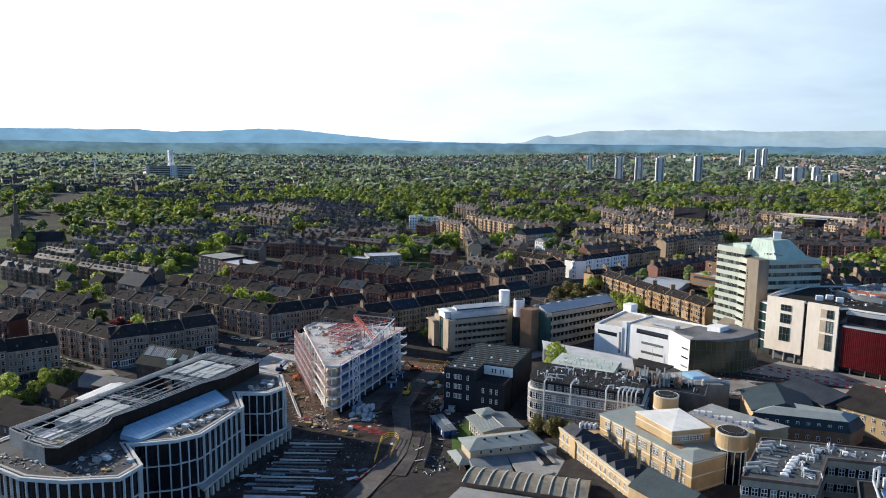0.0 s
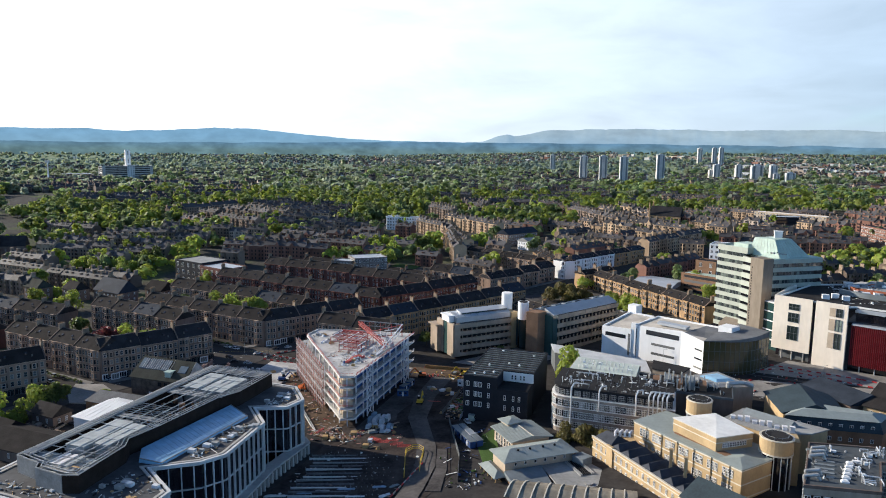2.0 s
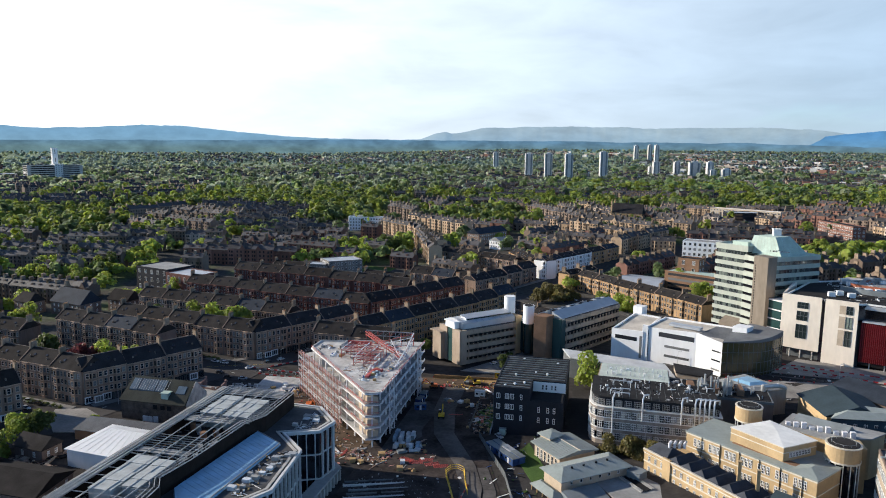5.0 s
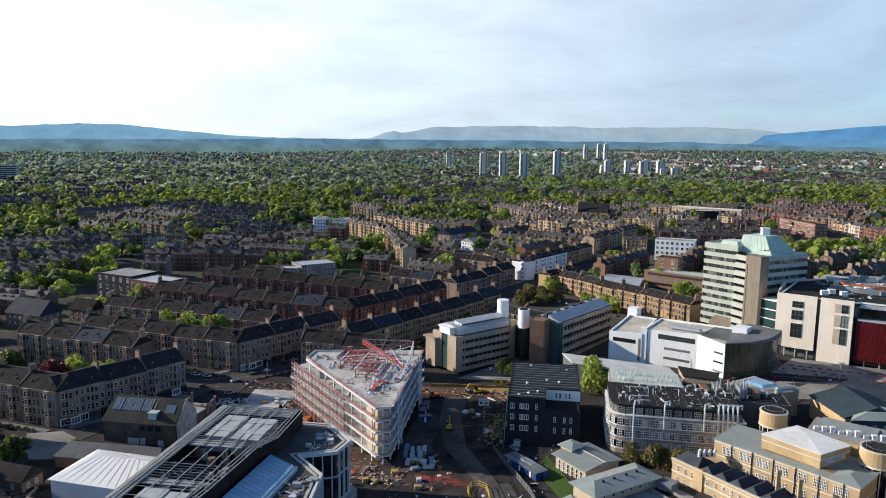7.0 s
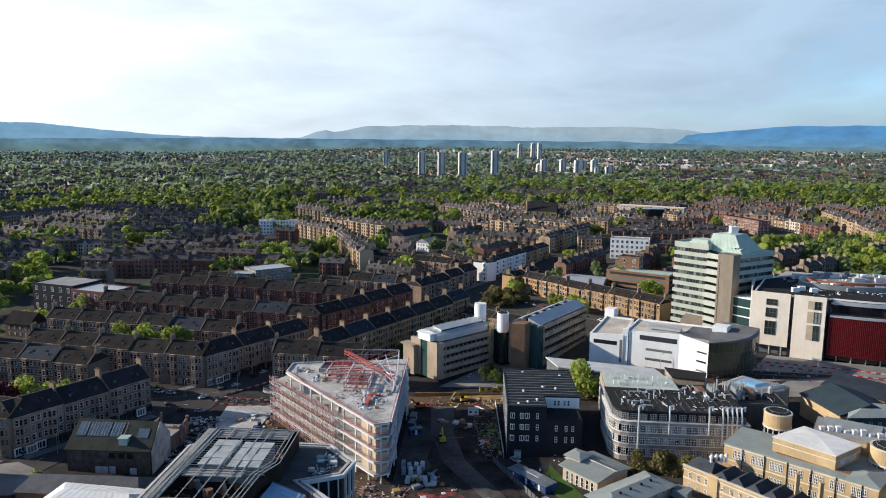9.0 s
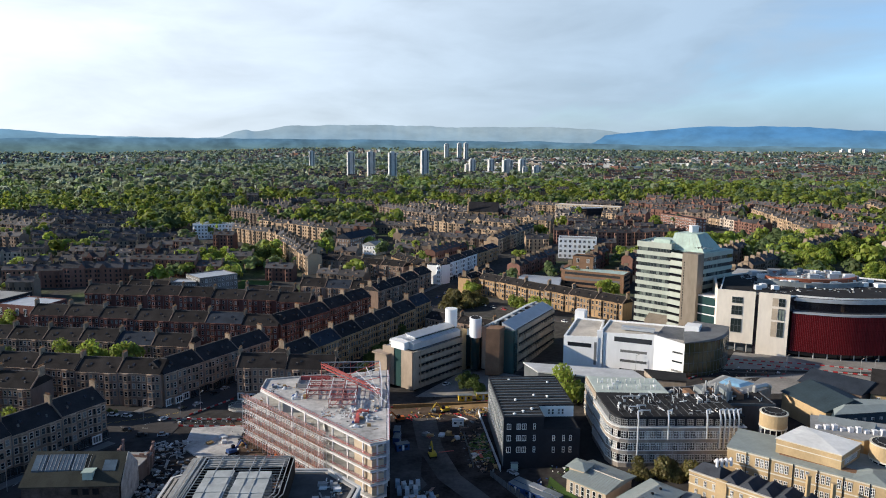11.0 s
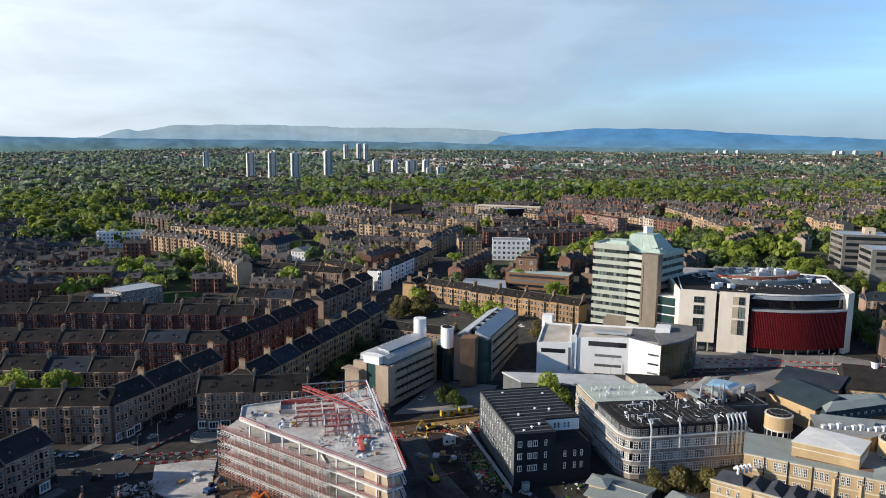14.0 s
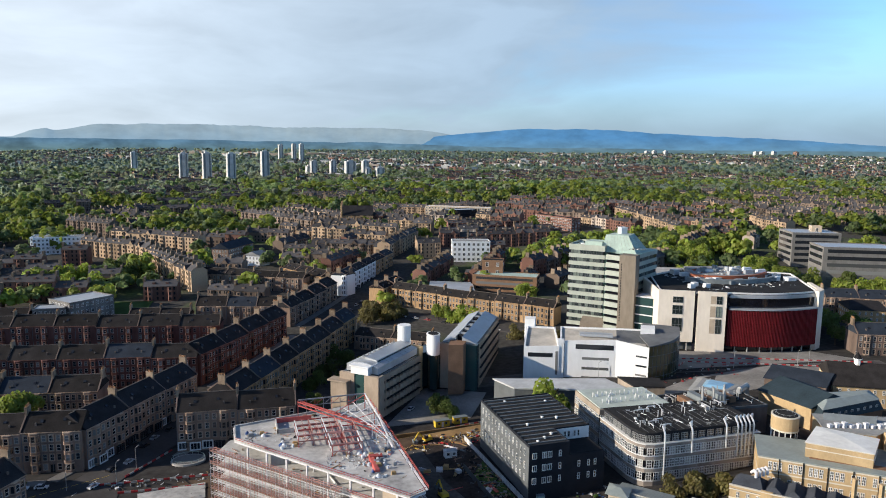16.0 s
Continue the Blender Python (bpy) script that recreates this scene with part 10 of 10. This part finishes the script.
def cabin(x, y, rz, m, L=6.0, lift=0.2, label="blue steel site cabin"):
    z = gz(x, y) + lift
    th = thing("site_cabin", x, y, z, label, "site cabin", "site cabins", rz, world=False)
    g = G()
    g.box(-L / 2, -1.2, 0, L / 2, 1.2, 2.5)
    part("body", g, M[m], th)
    g = G()
    g.box(-L / 2 - 0.1, -1.3, 2.5, L / 2 + 0.1, 1.3, 2.65)
    for i in range(6):
        g.box(-L / 2 + L * (i + 0.4) / 6, -1.25, 2.65, -L / 2 + L * (i + 0.6) / 6, 1.25, 2.71)
    part("roof", g, M["roof_zinc"] if m == "white" else M["roof_blue"], th)
    for i in (-1, 1):
        g = G()
        g.box(i * L / 4 - 0.5, -1.24, 1.0, i * L / 4 + 0.5, -1.2, 1.9)
        part("window", g, M["glass"], th)
    g = G()
    g.box(-0.4, -1.25, 0.05, 0.4, -1.2, 2.1)
    part("door", g, M["offwhite"], th)


for _i, (_x, _y, _rz) in enumerate(((-104.4, 253.5, -50), (-102.2, 255.4, -50), (-100.4, 248.8, -50), (-98.2, 250.7, -50), (-96.6, 244.2, -50), (-94.4, 246.0, -50))):
    cabin(_x, _y, _rz, "bluesteel" if _i != 3 else "white", label="stained blue steel site cabin" if _i != 3 else "white steel site cabin")
cabin(-119.5, 310.5, 0, "white", 4.5, 0.3, "white steel site cabin")
for _x, _y, _rz in ((-114, 338.5, 4), (-106, 339, 4)):
    cabin(_x, _y, _rz, "yellow", 6, 0.2, "yellow steel site store")
for _x, _y, _rz in ((-144, 297, 80), (-144, 304, 85), (-142, 290, 20)):
    cabin(_x, _y, _rz, "bluesteel", 5, 0.3, "blue steel site store")
cabin(-103, 270, 85, "copper", 4, 0.2, "pale green site store")

_rs = random.Random(55)
for _i in range(60):
    _c = _rs.choice(((-139, 255, 6), (-134, 250, 5), (-150, 243, 12), (-142, 240, 14), (-126, 300, 8), (-118, 285, 9), (-120, 320, 14), (-208, 300, 8), (-176, 262, 9)))
    _x, _y = _c[0] + _rs.uniform(-1, 1) * _c[2], _c[1] + _rs.uniform(-1, 1) * _c[2] * 0.6
    if (-151 < _x < -146 and _y > 248) or (_x < -151 and _y > 245 - (_x + 152) * 1.1 - 4):
        continue
    _z = gz(_x, _y) + 0.15
    _g = G()
    _k = _rs.random()
    _t = _rs.uniform(0, 3.1)
    if _k < 0.45:
        _w, _d, _hh = _rs.uniform(0.8, 1.6), _rs.uniform(0.7, 1.2), _rs.uniform(0.6, 1.5)
        _c2, _s2 = math.cos(_t), math.sin(_t)
        _g.prism([(_x + _c2 * u - _s2 * v, _y + _s2 * u + _c2 * v) for u, v in ((-_w, -_d), (_w, -_d), (_w, _d), (-_w, _d))], _z, _z + _hh)
        single("wrapped_pallet", _g, M[_rs.choice(("plastic", "plastic", "timber", "roof_blue"))], "wrapped pallet of building materials on the ground", "pallet", "site materials")
    elif _k < 0.8:
        for _j in range(4):
            _g.beam((_x - 2.5 * math.cos(_t) + _j * 0.3, _y - 2.5 * math.sin(_t), _z + 0.15 + 0.1 * (_j % 2)), (_x + 2.5 * math.cos(_t) + _j * 0.3, _y + 2.5 * math.sin(_t), _z + 0.15 + 0.1 * (_j % 2)), 0.22)
        single("plank_stack", _g, M[_rs.choice(("timber", "steel_red", "steel_white", "net"))], "loose stack of boards and steel on the mud", "materials", "site materials")
    else:
        _g.cyl(_x, _y, _z, _z + 1.1, 1.2, 7, 0.3)
        single("spoil_heap", _g, M[_rs.choice(("sand", "mud"))], "small heap of brown spoil", "spoil heap", "site materials")
# long pale beams laid beside the frame
for _i in range(3):
    _g = G()
    _g.beam((-190 + _i * 1.6, 274 - _i * 1.5, -12.6), (-163 + _i * 1.6, 243 - _i * 1.5, -12.6), 0.55, 0.5)
    single("steel_beam", _g, M["steel_white"], "long pale steel beam lying on the mud", "beam", "site materials")
# rows of ground beams in the dig
for _i in range(17):
    _g = G()
    _x, _y = -149 + _i * 0.62, 219 - _i * 2.75
    _l = 27 + _rs.uniform(-3, 3) + 0.2 * _i
    _x += _rs.uniform(-1, 2)
    _z = gz(_x + 15, _y + 2) + 0.3
    _w = _rs.uniform(0.5, 0.95)
    _e = Vector((1, 0.36, 0)).normalized()
    _p0 = Vector((_x, _y, _z))
    _cut = _rs.uniform(0.35, 0.75) if _i % 3 == 0 else 1.0
    _g.beam(_p0, _p0 + _e * (_l * _cut), _w, 0.55)
    if _cut < 1:
        _g.beam(_p0 + _e * (_l * _cut + 1.5), _p0 + _e * _l, _w * 0.8, 0.5)
    for _j in range(16):
        _q = _p0 + _e * (_l * _j / 15)
        _g.beam(_q, _q + Vector((0, 0, _rs.uniform(0.5, 0.9))), 0.1)
    single("ground_beam", _g, M[("concrete_dull", "fin_grey", "steel_dull", "concrete_dull", "roof_zinc")[_i % 5]], "grey concrete ground beam with starter bars", "ground beam", "ground beams")
# blue and pale sheets over the near beams
for _x, _y, _L, _W, _t, _m in ((-140, 184, 9, 2.0, 0.3, "sheet_blue"), (-131, 182.5, 8, 1.8, 0.32, "fin_grey"), (-146, 188.5, 8, 1.6, 0.3, "fin_grey"), (-134, 189, 9, 1.6, 0.3, "sheet_blue"), (-124, 188, 8, 2.0, 0.34, "sheet_blue"), (-120, 184.5, 7, 1.6, 0.3, "plastic"), (-126, 199.5, 7.5, 2.2, 0.3, "sheet_blue"), (-116, 204, 5.5, 1.8, 0.35, "sheet_blue"), (-121, 195.6, 8, 1.4, 0.3, "plastic"), (-133, 196.2, 6, 1.4, 0.32, "steel_dull"), (-112, 199, 5, 2.0, 0.9, "plastic"), (-111.6, 206, 4.5, 1.6, 1.0, "roof_blue"), (-138, 193, 6, 1.6, 0.3, "sheet_blue")):
    _g = G()
    _n, _w4 = 7, 4
    _c2, _s2 = math.cos(_t), math.sin(_t)
    _z = gz(_x, _y) + 0.05
    for _k in range(_n + 1):
        for _j in range(_w4 + 1):
            _u, _v = -_L / 2 + _L * _k / _n, -_W / 2 + _W * _j / _w4
            _h = 0.0 if _k in (0, _n) or _j in (0, _w4) else 0.55 + 0.25 * noise.noise((_x + _u * 1.3, _y + _v * 1.7, 2.0))
            _g.v.append((_x + _c2 * _u - _s2 * _v, _y + _s2 * _u + _c2 * _v, _z + _h))
    for _k in range(_n):
        for _j in range(_w4):
            _q = _k * (_w4 + 1) + _j
            _g.f.append((_q, _q + _w4 + 1, _q + _w4 + 2, _q + 1))
            _g.m.append(0)
    single("tarpaulin", _g, M[_m], "rumpled sheet laid over stacked materials", "tarpaulin", "site materials")
# open yellow tube guard round a ramp
_th = thing("pit_guard", -113, 224, gz(-113, 224), "open yellow tube guard round a ramp", "guard rail")
_pp = [(-110.7, 212.4), (-113.4, 220), (-116.4, 228), (-117.4, 231.6), (-116.4, 235), (-114.2, 236.2), (-111.6, 234.4), (-110.6, 231), (-109.4, 225.4), (-107.2, 218.2)]
for _hh in (0.6, 1.3, 2.1):
    _g = G()
    _g.tube([(x, y, gz(-113, 224) + _hh) for x, y in _pp], 0.1, 5)
    part("rail", _g, M["yellow"], _th)
for _x, _y in _pp:
    _g = G()
    _g.beam((_x, _y, gz(-113, 224)), (_x, _y, gz(-113, 224) + 2.2), 0.16)
    part("post", _g, M["yellow"], _th)
# upright wrapped stacks beside the frame
for _i, (_x, _y) in enumerate(((-143.6, 261.5), (-141.4, 260.6), (-139.0, 260.8), (-136.8, 260.0), (-143.0, 256.2), (-140.4, 255.4), (-137.6, 255.8), (-135.0, 250.4), (-132.6, 251.0), (-141.0, 250.2))):
    _g = G()
    _t, _hh = _rs.uniform(-0.2, 0.2), _rs.uniform(1.6, 2.6)
    _c2, _s2 = math.cos(_t), math.sin(_t)
    _q = [(_x + _c2 * u - _s2 * v, _y + _s2 * u + _c2 * v) for u, v in ((-0.75, -1.5), (0.75, -1.5), (0.75, 1.5), (-0.75, 1.5))]
    _z = gz(_x, _y) + 0.2
    _g.solid([(x, y, _z) for x, y in _q], [(x * 0.9 + _x * 0.1, y * 0.9 + _y * 0.1, _z + _hh + _rs.uniform(-0.15, 0.15)) for x, y in _q])
    single("wrapped_pallet", _g, M["plastic" if _i % 4 else "sheet_blue"], "tall white-wrapped stack of materials", "pallet", "site materials")
# sandy trench wall along the dug-up street
_g = G()
_g.bar((-146, 331.6), (-98, 334.4), 0.2, 0.3, gz(-120, 333) - 0.4, gz(-120, 333) + 1.5)
single("trench_wall", _g, M["sand"], "long sandy-coloured trench wall along the street", "retaining wall")
# mats of red reinforcement
for _x, _y, _t in ((-130, 239, 0.2), (-124, 238.4, 0.5), (-134, 240.6, -0.3), (-127, 241.4, 0.1), (-120.5, 237.4, 0.35)):
    _g = G()
    _c2, _s2 = math.cos(_t), math.sin(_t)
    _z = gz(_x, _y) + 0.35
    for _k in range(8):
        _v = -1.2 + _k * 0.34
        _g.beam((_x - _c2 * 2.6 - _s2 * _v, _y - _s2 * 2.6 + _c2 * _v, _z), (_x + _c2 * 2.6 - _s2 * _v, _y + _s2 * 2.6 + _c2 * _v, _z + 0.15), 0.09)
        _u = -2.5 + _k * 0.7
        _g.beam((_x + _c2 * _u + _s2 * 1.2, _y + _s2 * _u - _c2 * 1.2, _z + 0.1), (_x + _c2 * _u - _s2 * 1.2, _y + _s2 * _u + _c2 * 1.2, _z + 0.1), 0.09)
    single("steel_mat", _g, M["steel_red"], "rusty red reinforcement mat on the mud", "reinforcement", "site materials")
# loose site clutter
def off_frame(x, y):
    return not (-203 < x < -145 and 246 - (x + 152) * 1.1 < y < 322)


litter("site_debris", [(-160, 232, -124, 250), (-156, 236, -140, 246), (-176, 236, -150, 266), (-206, 262, -172, 296)], 420, 71, "boards, reinforcement, wrappings and rubble on the mud", ("timber", "steel_pink", "steel_dull", "net", "dark", "steel_red", "dark", "offwhite"), keep=off_frame)
litter("site_debris", [(-150, 318, -98, 331), (-145, 322, -100, 328)], 380, 72, "pipes, boards and rubble along the dug-up street", ("timber", "yellow", "sand", "net", "dark", "sand", "red", "steel_dull", "offwhite"), keep=off_frame)
litter("site_debris", [(-119, 272, -110, 318), (-117, 268, -109, 300)], 240, 73, "sacks, boards and rubble beside the haul road", ("timber", "steel_dull", "grey_clad", "net", "dark", "dark"))
litter("site_debris", [(-148, 170, -108, 226), (-148, 196, -110, 234)], 260, 74, "offcuts and stones in the dig", ("dark", "steel_dull", "net", "offwhite", "mud"), size=0.7)
litter("site_debris", [(-140, 246, -130, 256), (-222, 296, -204, 312), (-236, 318, -204, 324)], 160, 75, "wrapped blocks and boards on the ground", ("plastic", "steel_dull", "steel_dull", "timber", "dark"))
litter("street_clutter", [(14, 352, 112, 364), (-8, 340, 40, 356), (-20, 318, 12, 330)], 110, 76, "cones, barriers, pallets and pipes on the dug-up plaza", ("red", "offwhite", "steel_dull", "steel_dull", "timber", "dark"), keep=lambda x, y: y < 378 - x * 0.28)
litter("yard_clutter", [(-96, 208, -84, 224), (-92, 262, -74, 270), (-104, 228, -92, 262)], 140, 77, "bins, pallets and boards in the yard", ("dark", "bluesteel", "offwhite", "steel_dull", "lawn"))
# hoardings
for _p, _q, _m in (((-118, 300), (-117, 272), "grey_clad"), ((-112, 266), (-97, 232), "grey_clad"), ((-97, 232), (-92, 214), "grey_clad"), ((-110, 322), (-108, 268), "plastic")):
    _d = math.hypot(_q[0] - _p[0], _q[1] - _p[1])
    _n = int(_d / 2.5)
    _th = thing("hoarding", (_p[0] + _q[0]) / 2, (_p[1] + _q[1]) / 2, gz(*_p), "pale grey site hoarding panels in a line", "hoarding")
    for _x, _y, _rz in along(_p, _q, _n):
        _g = G()
        _ux, _uy = math.cos(_rz), math.sin(_rz)
        _g.bar((_x - _ux * 1.15, _y - _uy * 1.15), (_x + _ux * 1.15, _y + _uy * 1.15), 0.05, 0.05, gz(_x, _y), gz(_x, _y) + 2.2)
        part("panel", _g, M[_m], _th)


# paved island with a low wall at the street corner
_th = thing("street_island", -210.9, 335, gz(-210.9, 335), "round paved traffic island with a low kerb wall", "traffic island")
_g = G()
_g.cyl(-210.9, 335, gz(-210.9, 335), gz(-210.9, 335) + 0.75, 6.0, 24, ry=4.6)
part("kerb_wall", _g, M["concrete"], _th)
_g = G()
_g.cyl(-210.9, 335, gz(-210.9, 335) + 0.75, gz(-210.9, 335) + 0.8, 5.4, 24, ry=4.0)
part("paving", _g, M["paving"], _th)
for _i in range(14):
    _a = math.pi * 2 * _i / 14
    _g = G()
    _g.beam((-210.9 + 5.7 * math.cos(_a), 335 + 4.4 * math.sin(_a), gz(-210.9, 335) + 0.7), (-210.9 + 5.7 * math.cos(_a), 335 + 4.4 * math.sin(_a), gz(-210.9, 335) + 1.8), 0.1)
    part("rail_post", _g, M["copper"], _th)
_g = G()
_g.tube([(-210.9 + 5.7 * math.cos(math.pi * 2 * k / 14), 335 + 4.4 * math.sin(math.pi * 2 * k / 14), gz(-210.9, 335) + 1.75) for k in range(15)], 0.06, 5)
part("rail", _g, M["copper"], _th)

# ---- cars ----
def car_meshes(m):
    g = G()
    g.solid([(-2.1, -0.85, 0.3), (2.1, -0.85, 0.3), (2.1, 0.85, 0.3), (-2.1, 0.85, 0.3)], [(-2.1, -0.82, 0.85), (2.0, -0.82, 0.75), (2.0, 0.82, 0.75), (-2.1, 0.82, 0.85)])
    body = g.mesh("body", m)
    g = G()
    g.solid([(-1.7, -0.78, 0.82), (1.0, -0.78, 0.78), (1.0, 0.78, 0.78), (-1.7, 0.78, 0.82)], [(-1.2, -0.62, 1.4), (0.3, -0.62, 1.4), (0.3, 0.62, 1.4), (-1.2, 0.62, 1.4)])
    cab = g.mesh("cabin", M["glass"])
    g = G()
    g.box(-1.2, -0.62, 1.4, 0.3, 0.62, 1.46)
    top = g.mesh("roof", m)
    return body, cab, top


_wh = G()
for _i in range(1):
    _wh.cyl(0, 0, -0.1, 0.1, 0.32, 10)
WHEEL = _wh.mesh("wheel", M["rubber"])
CARS = {k: car_meshes(mat("car_" + k, c, 0.3, var=0.08, bump=0, spec=0.6)) for k, c in (("white", (0.75, 0.75, 0.75)), ("silver", (0.4, 0.42, 0.44)), ("black", (0.02, 0.02, 0.022)), ("red", (0.35, 0.03, 0.03)), ("blue", (0.03, 0.07, 0.2)))}


def car(x, y, rz, k):
    z = gz(x, y) + 0.17
    th = thing("car", x, y, z, k + " hatchback car on the tarmac", "car", "cars", rz, world=False)
    b, c, t = CARS[k]
    piece("body", b, th, 0, 0, 0)
    piece("cabin", c, th, 0, 0, 0)
    piece("roof", t, th, 0, 0, 0)
    for wx in (-1.3, 1.35):
        for wy in (-0.8, 0.8):
            o = piece("wheel", WHEEL, th, wx, wy, 0.32)
            o.rotation_euler = (math.pi / 2, 0, 0)


for _x, _y, _rz, _k in ((-262, 326.5, -8, "white"), (-256, 325.5, -8, "white"), (-240, 322, 52, "white"), (-231, 339, 55, "silver"), (-236, 334, 55, "black"), (-227, 352, 57, "black"), (-224, 359, 57, "silver"), (-219, 366, 57, "black"),
                        (-277, 272, 70, "white"), (-279, 267, 70, "white"), (-281, 260, 70, "silver"), (-256, 280, 60, "black"), (-243, 306, 20, "black"), (-235, 306, 15, "silver"), (-250, 311, -6, "black"), (-272, 331, -8, "black"), (-279, 332, -8, "red"), (-287, 333, -8, "silver"), (-296, 334, -8, "black"), (-268, 318, 40, "red"),
                        (-212, 372, 57, "black"), (-206, 383, 57, "blue"), (-190, 408, 57, "silver"), (-184, 418, 57, "black"), (-172, 437, 57, "white"), (-160, 455, 57, "black"),
                        (-98, 523, -50, "silver"), (-92, 516, -50, "black"), (-86, 509, -50, "white"), (-80, 502, -50, "silver"), (-74, 495, -50, "red"), (-66, 485, -50, "black"), (-58, 476, -50, "silver"), (-50, 466, -50, "black"), (-42, 457, -50, "white"), (-34, 447, -50, "silver"),
                        (-116, 534, 57, "blue"), (-110, 545, 57, "silver"), (-105, 553, 57, "black"), (-121, 360, 48, "white"), (-104, 266, -50, "silver")):
    car(_x, _y, _rz, _k)
for _x, _y, _k in ((-316, 255.4, "silver"), (-308.5, 253.6, "silver"), (-302, 252, "black"), (-303, 246.4, "white")):
    car(_x, _y, -9, _k)

# ---- lamp posts ----
_lp = G()
_lp.cyl(0, 0, 0, 8, 0.11, 6, 0.07)
_lp.beam((0, 0, 7.9), (1.4, 0, 8.2), 0.1)
LAMP = _lp.mesh("pole", M["steel"])
_lh = G()
_lh.box(1.1, -0.15, 8.1, 1.9, 0.15, 8.3)
LAMPH = _lh.mesh("lamp_head", M["concrete"])
for _x, _y, _rz in ((-233, 322, 60), (-228, 333, 60), (-213, 356, 60), (-199, 378, 60), (-248, 322, 80), (-285, 322, 90), (-30, 360, 20), (40, 352, 20), (72, 345, 20), (78, 344, 20), (98, 336, 20), (-50, 262, 0), (-270, 262, 70)):
    _th = thing("street_lamp", _x, _y, gz(_x, _y), "slim grey steel street lamp", "street lamp", "street lamps", _rz, world=False)
    piece("pole", LAMP, _th, 0, 0, 0)
    piece("lamp_head", LAMPH, _th, 0, 0, 0)
